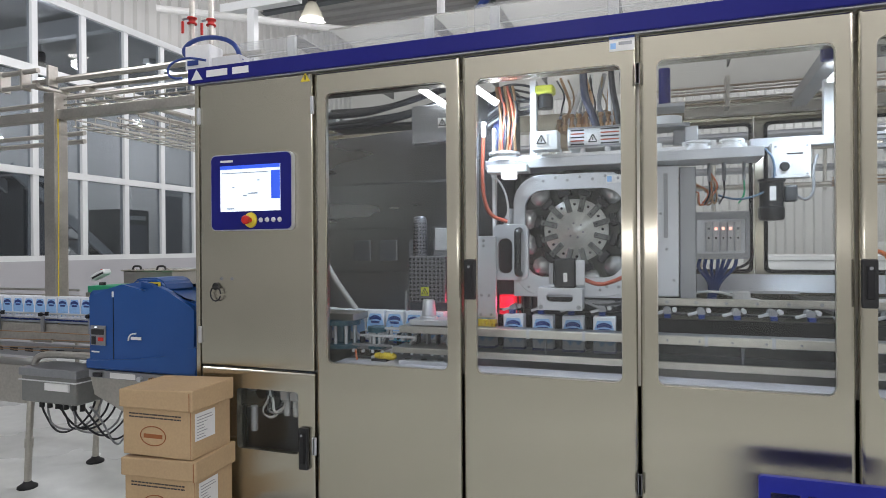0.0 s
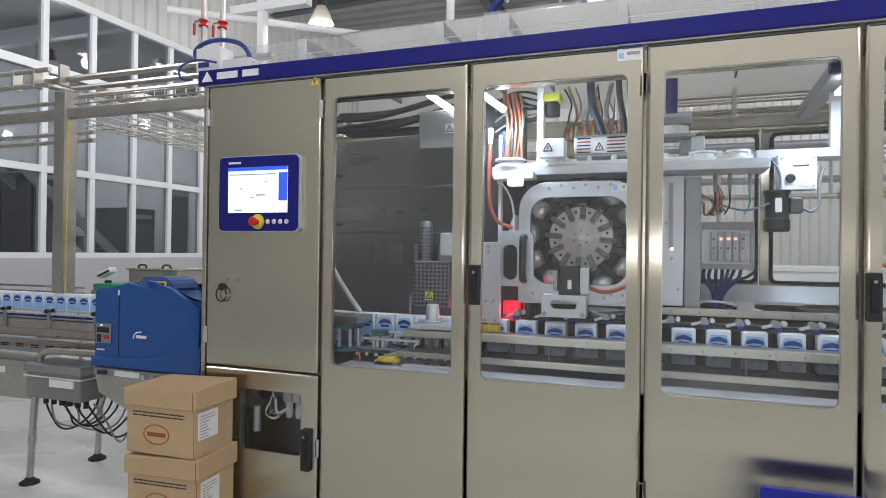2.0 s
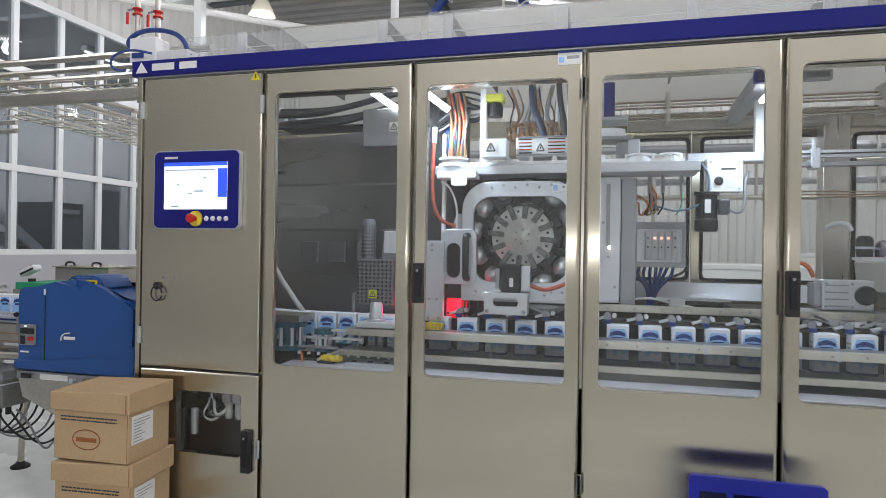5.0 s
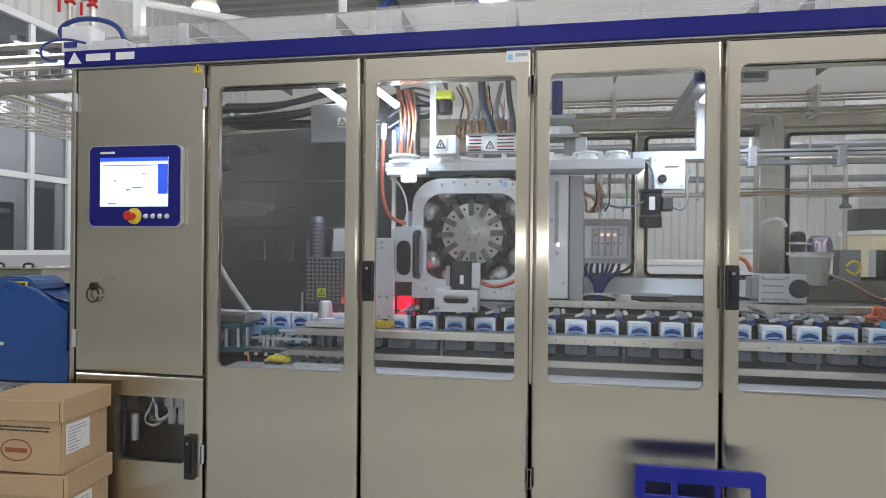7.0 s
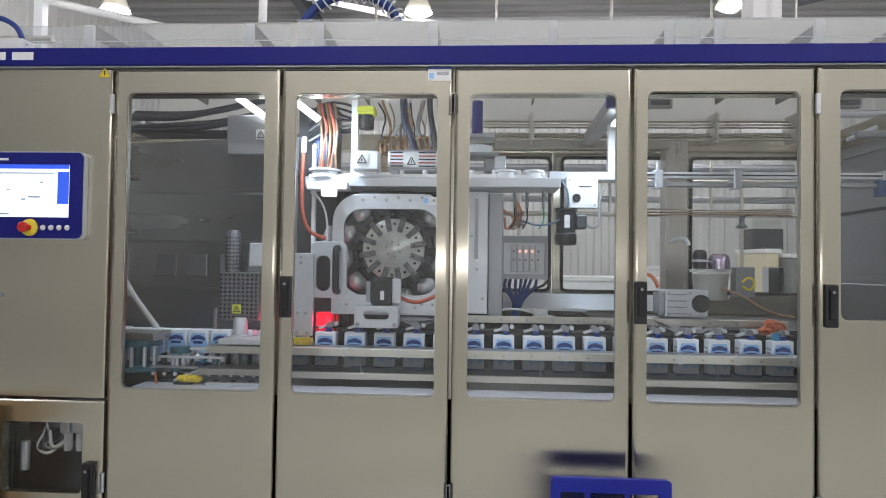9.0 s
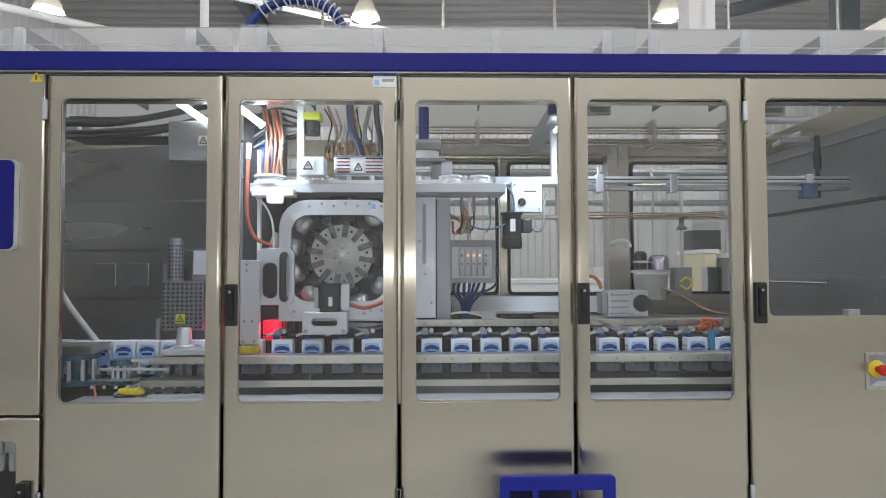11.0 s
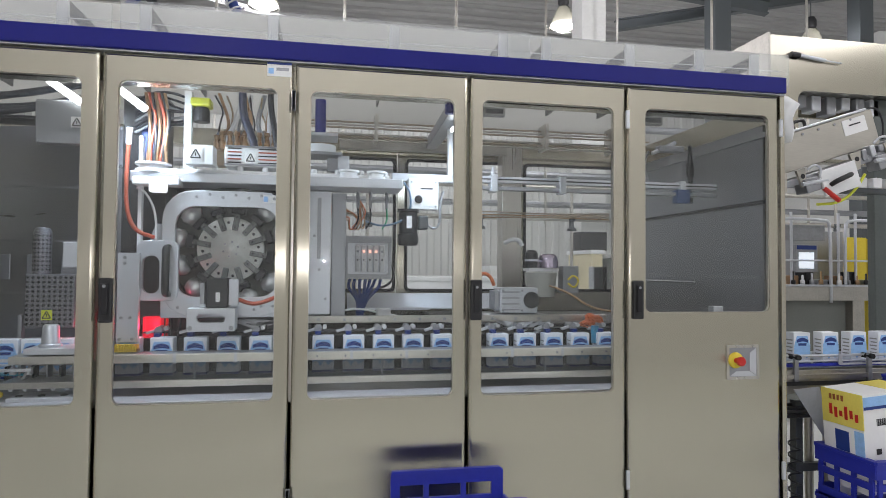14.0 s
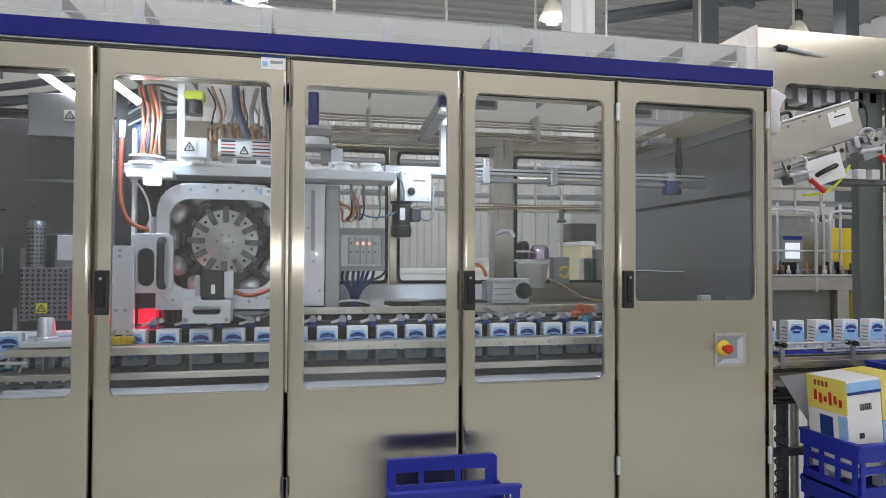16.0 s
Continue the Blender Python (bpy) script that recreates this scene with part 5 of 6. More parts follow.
part("label_plate", bx(-3.42, -3.35, 0.4175, 0.4195, 0.68, 0.72), PAPER, eb)
rg = random.Random(3)
for i in range(8):
    x = -3.0 + i * 0.06
    part("hanging_cable", tube(nb(), [(x, 0.44, 0.54), (x + rg.uniform(-0.06, 0.05), 0.48, 0.46), (x + rg.uniform(0.0, 0.2), 0.47, 0.28 + rg.uniform(0, 0.1)), (x + rg.uniform(0.2, 0.35), 0.5, 0.34 + rg.uniform(0, 0.1)), (x + 0.36, 0.55, 0.55), (x + 0.3, 0.56, 0.8)], 0.0065, 7), [CABLE, CABLE_G, CABLE][i % 3], inf, "hanging black cable")

# blue hot melt unit on its steel bracket
glue = root("hot_melt_unit", "dark blue moulded hot melt glue unit on a steel bracket", "glue unit")
prof = [(-2.27, 0.845), (-2.275, 1.265), (-2.255, 1.285), (-2.10, 1.30), (-2.0, 1.325), (-1.90, 1.34), (-1.83, 1.325), (-1.77, 1.285), (-1.70, 1.262), (-1.50, 1.235), (-1.475, 1.21), (-1.48, 0.90), (-1.50, 0.845)]
bm = prism(nb(), prof, 0.15, 0.50)
bmesh.ops.bevel(bm, geom=[e for e in bm.edges if abs(e.verts[0].co.y - e.verts[1].co.y) < 1e-4], offset=0.035, segments=4, affect="EDGES")
smooth(part("housing", bm, GLUE_BLUE, glue, "glossy blue moulded plastic housing"), 35)
bm = prism(nb(), [(-2.02, 1.30), (-1.99, 1.345), (-1.95, 1.358), (-1.82, 1.358), (-1.78, 1.335), (-1.76, 1.285)], 0.22, 0.44)
bmesh.ops.bevel(bm, geom=list(bm.edges), offset=0.012, segments=3, affect="EDGES")
smooth(part("tank_lid", bm, GLUE_BLUE, glue), 35)
bm = prism(nb(), [(-2.262, 0.855), (-1.492, 0.855), (-1.482, 0.90), (-1.482, 1.02), (-1.56, 0.985), (-1.70, 0.95), (-1.88, 0.925), (-2.05, 0.912), (-2.262, 0.905)], 0.139, 0.20)
bmesh.ops.bevel(bm, geom=[e for e in bm.edges if abs(e.verts[0].co.y - e.verts[1].co.y) < 1e-4], offset=0.010, segments=3, affect="EDGES")
smooth(part("lower_shell", bm, GLUE_BLUE, glue), 35)
wl = part("warning_label", box(nb(), -0.085, 0.085, -0.002, 0, -0.014, 0.014, 0, Matrix.Translation((-1.88, 0.216, 1.322))), YELLOW, glue, "yellow and black warning strip")
part("label_text_bar", bx(-1.95, -1.81, 0.2125, 0.2138, 1.317, 1.327), INK, wl)
cp = part("control_panel", bx(-2.225, -2.115, 0.142, 0.150, 0.985, 1.095, 0.003), ALU_D, glue, "small grey keypad")
part("display", bx(-2.215, -2.125, 0.1395, 0.1415, 1.045, 1.075), BLACK, cp)
part("red_button", bx(-2.165, -2.128, 0.1385, 0.1415, 1.01, 1.03), RED, cp)
part("dark_button", bx(-2.213, -2.185, 0.1385, 0.1415, 0.99, 1.035), BLACK, cp)
part("lamp", bx(-2.19, -2.175, 0.1385, 0.1415, 1.082, 1.09), SCREEN, cp)
bm = nb()
tube(bm, [(-1.955, 0.147, 1.02), (-1.95, 0.147, 1.045), (-1.93, 0.147, 1.058), (-1.90, 0.147, 1.06)], 0.004, 6)
box(bm, -1.935, -1.865, 0.145, 0.149, 1.026, 1.042)
part("emblem", bm, PAPER, glue)
part("lettering_bar", bx(-2.22, -2.165, 0.145, 0.149, 0.945, 0.953), PAPER, glue)
part("lettering_bar", bx(-2.24, -2.15, 0.145, 0.149, 0.868, 0.872), PAPER, glue)
for z in (0.865, 1.255):
    part("latch", bx(-2.068, -2.06, 0.144, 0.15, z, z + 0.03), PAPER, glue)
part("panel_joint", bx(-2.064, -2.061, 0.1475, 0.1505, 0.88, 1.25), BLACK, glue)
part("side_vent", bx(-1.482, -1.474, 0.22, 0.42, 1.15, 1.19), BLACK, glue)
bt = part("base_tray", bx(-2.26, -1.45, 0.16, 0.52, 0.80, 0.845, 0.004), ALU_D, glue)
part("name_plate", bx(-2.10, -1.92, 0.1575, 0.1595, 0.805, 0.835), PAPER, bt)
part("connector", bx(-2.22, -2.16, 0.15, 0.16, 0.808, 0.83), BLACK, bt)
for i in range(5):
    part("pipe_stub", rod(nb(), (-1.88 + i * 0.08, 0.14, 0.815), (-1.88 + i * 0.08, 0.16, 0.815), 0.014, 10), BRASS if i % 2 else ALU, bt)
bm = prism(nb(), [(-2.27, 0.80), (-1.38, 0.80), (-1.38, 0.35), (-1.62, 0.46), (-2.24, 0.70)], 0.18, 0.50)
part("bracket", bm, GALV, glue, "folded stainless wall bracket")

# cardboard boxes stacked beside the machine
boxes = []


def cardboard_box(z, first):
    W, D, H = 0.37, 0.26, 0.295
    b = root("cardboard_box", "brown cardboard box with printed oval and address label", "cardboard box", "stacked cardboard boxes")
    part("body", bx(-W / 2, W / 2, -D / 2, D / 2, 0, H - 0.085, 0.004), CARDBOARD, b)
    bm = bx(-W / 2 - 0.012, W / 2 + 0.012, -D / 2 - 0.012, D / 2 + 0.012, H - 0.085, H, 0.005)
    for v in bm.verts:
        if v.co.z > H - 0.02:
            v.co.z += 0.006 * math.sin(v.co.x * 9) + (0.006 if v.co.y > 0 else 0)
    lid = part("lid", bm, CARDBOARD, b, "overlapping cardboard lid")
    part("lid_fold", bx(W / 2 - 0.004, W / 2 - 0.001, -D / 2 - 0.0135, -D / 2 - 0.0122, H - 0.083, H - 0.004), CARD_EDGE, lid)
    bm = nb()
    tube(bm, [(-0.02 + 0.068 * math.cos(a), -D / 2 - 0.001, 0.09 + 0.042 * math.sin(a)) for a in [i * math.pi / 16 for i in range(33)]], 0.0022, 5, 0)
    box(bm, -0.07, 0.03, -D / 2 - 0.0015, -D / 2, 0.08, 0.098)
    part("printed_oval", bm, CARD_EDGE, b, "red-brown printed oval")
    text_bars(b, -0.15, 0.13, -D / 2, H - 0.115, 2, 0.014, 0.006, INK, 5)
    lb = part("address_label", bx(W / 2, W / 2 + 0.0015, -0.11, 0.02, 0.075, 0.195), PAPER, b, "white address label")
    bm = nb()
    r = random.Random(4)
    for i in range(8):
        box(bm, W / 2 + 0.0015, W / 2 + 0.0025, -0.10, -0.10 + r.uniform(0.04, 0.11), 0.085 + i * 0.013, 0.088 + i * 0.013)
    part("label_text_bar", bm, ALU_D, lb)
    for s in (-1, 1):
        part("corner_crease", bx(W / 2 - 0.006, W / 2 - 0.004, -D / 2 - 0.001, -D / 2 + 0.001, 0.0, H - 0.09), CARD_EDGE, b)
    return b


b0 = cardboard_box(0, True)
b0.matrix_basis = pose(-1.30, -0.185, 0.0, 0, 0, 1.5)
copy_thing(b0, pose(-1.305, -0.18, 0.303, 0, 0, 4))
copy_thing(b0, pose(-1.31, -0.185, 0.606, 0, 0, 2))
# checker plate step in front of the corner door
st = root("step_plate", "checker plate step beside the boxes", "step")
part("plate", bx(-1.08, -0.55, -0.16, -0.005, 0.30, 0.31), ALU, st)
part("support", bx(-1.07, -0.56, -0.15, -0.01, 0.0, 0.30), GALV, st)
bm = nb()
for i in range(14):
    for j in range(4):
        a = 45 if (i + j) % 2 else -45
        box(bm, -0.014, 0.014, -0.004, 0.004, 0, 0.003, 0, Matrix.Translation((-1.06 + i * 0.038, -0.14 + j * 0.038, 0.31)) @ Matrix.Rotation(radians(a), 4, "Z"))
part("tread_lozenges", bm, ALU, st)

# overhead frame with pipes and wire trays
fr = root("overhead_frame", "stainless post carrying pipes and wire cable trays", "pipe rack")
part("post", bx(-3.17, -3.07, 0.60, 0.70, 0.92, 2.58, 0.004), GALV, fr)
part("foot_plate", bx(-3.22, -3.02, 0.53, 0.72, 0.905, 0.919), GALV, fr)
part("yellow_cable", tube(nb(), [(-3.055, 0.61, 0.95), (-3.055, 0.61, 1.2), (-3.045, 0.61, 1.9), (-3.06, 0.62, 2.4)], 0.004, 6), YELLOW, fr)
for y, z in ((0.60, 2.655), (0.80, 2.655), (0.72, 2.57)):
    part("pipe", rod(nb(), (-3.25, y, z), (-1.40, y, z), 0.020, 12), GALV, fr)
part("cross_pipe", rod(nb(), (-3.2, 0.55, 2.62), (-3.2, 3.2, 2.62), 0.02), GALV, fr)
part("cross_pipe", rod(nb(), (-2.95, 0.75, 2.62), (-2.95, 3.2, 2.62), 0.02), GALV, fr)
part("side_beam", bx(-3.07, -1.385, 0.62, 0.68, 2.40, 2.465, 0.003), GALV, fr)
part("side_beam", bx(-6.9, -3.17, 0.62, 0.68, 2.40, 2.465, 0.003), GALV, fr)
for y, z in ((0.55, 2.72), (0.55, 2.62), (0.66, 2.52), (0.9, 2.36), (0.9, 2.30)):
    part("pipe", rod(nb(), (-7.0, y, z), (-3.15, y, z), 0.017, 10), GALV, fr)
for x in (-3.3, -3.05, -3.5):
    part("pipe_clamp", bx(x, x + 0.022, 0.53, 0.60, 2.60, 2.74, 0.004), GALV, fr)
for zz, xx in ((2.36, -3.02), (2.34, -2.62), (2.30, -2.20), (2.24, -1.80)):
    bm = nb()
    for s in (0.0, 0.09, 0.18):
        rod(bm, (xx + s, 0.70, zz), (xx + s, 5.2, zz), 0.006, 6)
    for i in range(36):
        rod(bm, (xx, 0.72 + i * 0.125, zz - 0.004), (xx + 0.18, 0.72 + i * 0.125, zz - 0.004), 0.004, 5)
        for s in (0.0, 0.18):
            rod(bm, (xx + s, 0.72 + i * 0.125, zz), (xx + s, 0.72 + i * 0.125, zz + 0.05), 0.004, 5)
    for s in (0.0, 0.18):
        rod(bm, (xx + s, 0.70, zz + 0.05), (xx + s, 5.2, zz + 0.05), 0.006, 6)
    part("wire_tray", bm, GALV, fr, "welded wire cable tray")
for zz, yy in ((2.50, 0.66),):
    bm = nb()
    for s in (0.0, 0.08, 0.16):
        rod(bm, (-3.05, yy + s, zz), (-1.40, yy + s, zz), 0.006, 6)
    for i in range(20):
        rod(bm, (-3.03 + i * 0.085, yy, zz - 0.004), (-3.03 + i * 0.085, yy + 0.16, zz - 0.004), 0.004, 5)
        rod(bm, (-3.03 + i * 0.085, yy, zz), (-3.03 + i * 0.085, yy, zz + 0.04), 0.004, 5)
    rod(bm, (-3.05, yy, zz + 0.04), (-1.40, yy, zz + 0.04), 0.006, 6)
    part("wire_tray", bm, GALV, fr, "welded wire cable tray")
part("tray_arm", bx(-1.5, -1.375, 0.9, 0.94, 2.10, 2.16), GALV, fr)

# white valve head with hoses on the cabinet roof
vh = root("valve_head", "white pneumatic valve head with blue hoses on the cabinet", "valve unit")
part("block", bx(-1.40, -1.22, 0.20, 0.32, 2.405, 2.55, 0.006), WHITE, vh)
part("side_block", bx(-1.22, -1.02, 0.22, 0.34, 2.405, 2.47, 0.004), PLASTIC_W, vh)
part("dark_plate", bx(-1.38, -1.30, 0.196, 0.1995, 2.43, 2.46), INK_BLUE, vh)
part("blue_hose", tube(nb(), [(-1.40, 0.26, 2.48), (-1.47, 0.25, 2.54), (-1.40, 0.25, 2.60), (-1.25, 0.25, 2.61), (-1.08, 0.25, 2.56), (-1.03, 0.25, 2.44)], 0.014, 9), CABLE_B, vh, "thick blue hose")
part("blue_hose", tube(nb(), [(-1.22, 0.17, 2.44), (-1.33, 0.13, 2.46), (-1.43, 0.10, 2.42), (-1.44, 0.1, 2.36), (-1.39, 0.1, 2.33), (-1.36, 0.13, 2.34)], 0.007, 8), CABLE_B, vh)
for x, y, zz in ((-1.47, 0.34, 2.74), (-1.34, 0.36, 2.72)):
    rp = part("riser_pipe", rod(nb(), (x, y, 2.40), (x, y, 4.2), 0.016, 12), GALV, vh)
    vv = part("red_valve", lathe(nb(), [(0, zz), (0.030, zz), (0.030, zz + 0.008), (0.020, zz + 0.010), (0.020, zz + 0.032), (0.030, zz + 0.034), (0.030, zz + 0.042), (0, zz + 0.042)], (x, y, 0), seg=16), RED, vh, "red valve body")
    part("lever", box(nb(), -0.008, 0.008, -0.006, 0.006, -0.075, 0.0, 0.003, Matrix.Translation((x - 0.055, y - 0.02, zz + 0.02))), RED, vv)
    part("stem", rod(nb(), (x - 0.055, y - 0.02, zz + 0.03), (x, y, zz + 0.045), 0.007, 8), ALU_D, vv)

vh.matrix_basis = Matrix.Translation((-0.283, -0.153, 0.423)) @ Matrix.Diagonal((0.82, 0.82, 0.82, 1))
# equipment behind the conveyor
bk = root("rear_conveyor", "low stainless conveyor with green chain behind the line", "conveyor")
part("frame", bx(-7.2, -3.1, 2.3, 2.9, 0.85, 0.98, 0.004), GALV, bk)
part("chain_bed", bx(-4.95, -3.1, 2.42, 2.83, 0.98, 1.07), GALV, bk)
part("green_chain", bx(-4.9, -3.1, 2.4, 2.85, 1.071, 1.14, 0.004), GREEN, bk, "green plastic chain")
for x in (-7.0, -5.6, -4.2, -3.2):
    for y in (2.35, 2.85):
        part("leg", rod(nb(), (x, y, 0), (x, y, 0.85), 0.022, 10), GALV, bk)
for z in (1.04, 1.1):
    part("rail", rod(nb(), (-7.2, 2.3, z), (-4.9, 2.3, z), 0.012, 8), GALV, bk)
hb2 = root("steel_hopper", "stainless steel hopper with two black lid handles", "hopper")
part("body", bx(-5.0, -4.3, 2.95, 3.45, 0.0, 1.27, 0.006), GALV, hb2)
part("lid", bx(-5.02, -4.28, 2.93, 3.47, 1.272, 1.29, 0.004), STEEL, hb2)
for x in (-4.85, -4.5):
    part("lid_handle", tube(nb(), [(x - 0.06, 3.0, 1.29), (x - 0.05, 3.0, 1.33), (x + 0.05, 3.0, 1.33), (x + 0.06, 3.0, 1.29)], 0.012, 8, 2), BLACK, hb2)
sc2 = root("scanner_head", "white and black scanner head on a stand", "scanner")
part("stand", rod(nb(), (-4.86, 2.55, 0.98), (-4.86, 2.55, 1.17), 0.035, 12), BLACK, sc2)
part("head", box(nb(), -0.11, 0.10, -0.05, 0.05, -0.03, 0.035, 0.02, Matrix.Translation((-4.88, 2.55, 1.25)) @ Matrix.Rotation(radians(-22), 4, "Y")), PLASTIC_W, sc2)
part("stripe", box(nb(), -0.08, 0.09, -0.053, -0.05, -0.012, 0.008, 0.0, Matrix.Translation((-4.88, 2.55, 1.245)) @ Matrix.Rotation(radians(-22), 4, "Y")), BLACK, sc2)
part("cap", rod(nb(), (-4.86, 2.55, 1.28), (-4.86, 2.55, 1.31), 0.02), RED, sc2)
cbx = root("side_cabinet", "grey steel cabinet standing at the back", "cabinet")
part("body", bx(-7.5, -6.6, 1.6, 2.1, 0.0, 1.3, 0.006), COLUMN, cbx)
part("door", bx(-7.45, -6.65, 1.585, 1.598, 0.1, 1.25, 0.003), BEAM, cbx)
# things seen behind the office windows
for i, (x, y, h, m) in enumerate(((-9.6, 3.4, 2.4, BLUE), (-10.2, 5.0, 2.9, BEAM), (-9.8, 6.6, 2.3, COLUMN), (-10.4, 8.2, 3.0, WALLP), (-10.6, 2.0, 2.6, GALV))):
    t = root("process_cabinet", "tall process cabinet behind the office windows", "cabinet", "cabinets behind the windows")
    part("body", bx(x, x + 0.8, y, y + 0.7, 0.0, h, 0.01), m, t)
    part("door", bx(x + 0.8, x + 0.815, y + 0.05, y + 0.65, 0.15, h - 0.3, 0.004), ALU_D, t)
    part("light_strip", bx(x + 0.8, x + 0.82, y + 0.1, y + 0.6, h - 0.2, h - 0.12), FRAME_W, t)
STRIP_TUBE = mat("strip_tube", (0.9, 0.9, 0.9), 0.4, 0, 0.0, 1, emit=6.0)
# strip lights under the ceiling behind the windows
for x, y in ((-10.4, 12.6), (-9.6, 8.6)):
    sl = root("strip_light", "long white ceiling strip light behind the office windows", "ceiling light", "strip lights behind the windows")
    part("housing", bx(x - 0.08, x + 0.08, y - 0.75, y + 0.75, 5.50, 5.60, 0.004), FRAME_W, sl)
    part("tube", rod(nb(), (x, y - 0.72, 5.475), (x, y + 0.72, 5.475), 0.018, 10), STRIP_TUBE, sl, "glowing white tube")
    d = bpy.data.lights.new("strip_lamp", "AREA")
    d.shape, d.size, d.size_y, d.energy, d.color = "RECTANGLE", 0.1, 1.4, 18.0, (0.95, 0.97, 1.0)
    lo = new("strip_lamp", d)
    lo.matrix_world = pose(x, y, 5.44)
ldr = root("office_stair", "white steel stair behind the office windows", "stair")
for s in (0, 0.6):
    part("stringer", box(nb(), -0.03, 0.03, -1.6, 1.6, -0.08, 0.08, 0, Matrix.Translation((-9.2 - s, 5.9, 1.9)) @ Matrix.Rotation(radians(-38), 4, "X")), FRAME_W, ldr)
for i in range(9):
    part("tread", bx(-9.8, -9.2, 4.75 + 0.27 * i, 4.95 + 0.27 * i, 2.75 - 0.21 * i, 2.78 - 0.21 * i), GALV, ldr)


# ---- outfeed side ----
out = conveyor("outfeed_conveyor", "stainless carton conveyor with guide rails leaving the machine", 2.90, 13.3, 0.295, LINE_Z0, (3.30, 4.6, 6.5, 8.5, 10.5, 12.5))
part("blue_wear_strip", bx(2.92, 4.8, 0.235, 0.243, LINE_Z0 - 0.002, LINE_Z0 + 0.012), CRATE_BLUE, out, "blue plastic wear strip")
part("guide_plate", plate_hole(nb(), (3.36, 6.0, 1.045, 1.10, 0.01), (3.38, 5.98, 1.055, 1.09, 0.008), 0.222, 0.228), ALU, out)
for i in range(3):
    part("frame_beam", bx(3.0, 6.0, 0.20 + 0.01 * i, 0.215 + 0.01 * i, 0.985 - 0.035 * i, 1.005 - 0.035 * i), [GALV, BLACK, ALU_D][i], out)
for i in range(4):
    part("black_rail", rod(nb(), (2.9, 0.22 + 0.03 * i, 0.80 + 0.012 * i), (3.35, 0.22 + 0.03 * i, 0.80 + 0.012 * i), 0.010, 8), BLACK, out)
part("guard_flap", prism(nb(), [(3.06, 0.94), (3.20, 0.95), (3.30, 0.66), (3.27, 0.64)], 0.17, 0.174), ALU, out)
bm = nb()
tube(bm, [(3.02 + 0.028 * math.cos(i * 0.7), 0.12 + 0.028 * math.sin(i * 0.7), 0.72 - 0.006 * i) for i in range(100)], 0.0045, 5, 0)
part("coil_cable", bm, CABLE, out, "black coiled cable")
part("cross_brace", bx(2.95, 3.4, 0.30, 0.33, 0.50, 0.54), BEAM, out)
part("side_leg", bx(3.16, 3.20, 0.28, 0.32, 0.0, 0.86), BEAM, out)
# far rail of the outfeed with blue crate behind


def crate(label, W, D, H, m=CRATE_BLUE):
    c = root("plastic_crate", label, "crate", "blue plastic crates")
    part("base", bx(-W / 2, W / 2, -D / 2, D / 2, 0, 0.012), m, c)
    rows = [(0.0, 0.045), (0.105, 0.135)]
    for nm, ax in (("long_wall", 0), ("long_wall", 1), ("end_wall", 2), ("end_wall", 3)):
        L = W if ax < 2 else D
        o = (-D / 2 if ax == 0 else D / 2 - 0.014) if ax < 2 else (-W / 2 if ax == 2 else W / 2 - 0.014)
        n = 4 if ax < 2 else 3

        def piece(name, a, b, z0, z1, t, parent):
            bm = bx(a, b, o - t, o + 0.014 + t, z0, z1, 0.002) if ax < 2 else bx(o - t, o + 0.014 + t, a, b, z0, z1, 0.002)
            return part(name, bm, m, parent)
        w = piece(nm, -L / 2, L / 2, H - 0.075, H, 0.003, c)
        for z0, z1 in rows:
            piece("slat", -L / 2 + 0.014, L / 2 - 0.014, z0, z1, 0.0, w)
        for i in range(n + 1):
            a = -L / 2 + 0.016 + (L - 0.032 - 0.022) * i / n
            piece("upright", a, a + 0.022, 0.0, H - 0.074, -0.001, w)
        piece("rim", -L / 2, L / 2, H - 0.012, H + 0.002, 0.009, w)
    return c


# crate leaning against the machine doors
lc = root("crate_holder", "blue plastic crate standing against the machine doors", "crate")
X0, X1 = 1.080, 1.510
YB, YF = -0.150, -0.300
bm = nb()
box(bm, X0, X1, YB - 0.014, YB, 0.14, 0.653)
box(bm, X0, X1, YB - 0.014, YB, 0.702, 0.745)
for a, b in ((X0, X0 + 0.035), (1.203, 1.223), (1.346, 1.366), (X1 - 0.045, X1)):
    box(bm, a, b, YB - 0.014, YB, 0.653, 0.702)
part("back_wall", bm, CRATE_BLUE, lc)
part("rim", prism(nb(), [(X0, 0.745), (X1, 0.745), (X1 - 0.008, 0.751), (X1 - 0.014, 0.755), (X0 + 0.008, 0.755)], YB - 0.018, YB + 0.004), CRATE_BLUE, lc)
bm = nb()
box(bm, X0, X1 + 0.045, YF - 0.014, YF, 0.14, 0.42)
box(bm, X0, X1 + 0.045, YF - 0.014, YF, 0.652, 0.672)
for a in (X0, X0 + 0.22, X1 + 0.015):
    box(bm, a, a + 0.03, YF - 0.014, YF, 0.42, 0.652)
part("front_wall", bm, CRATE_BLUE, lc)
part("rim", bx(X0 - 0.006, X1 + 0.051, YF - 0.020, YF + 0.004, 0.672, 0.685, 0.003), CRATE_BLUE, lc)
bm = nb()
for i in range(24):
    x = X0 + 0.008 + i * 0.0193
    box(bm, x, x + 0.003, YF, YF + 0.026, 0.652, 0.676)
box(bm, X0, X1 + 0.045, YF + 0.026, YF + 0.029, 0.652, 0.676)
part("front_rib", bm, CRATE_BLUE, lc)
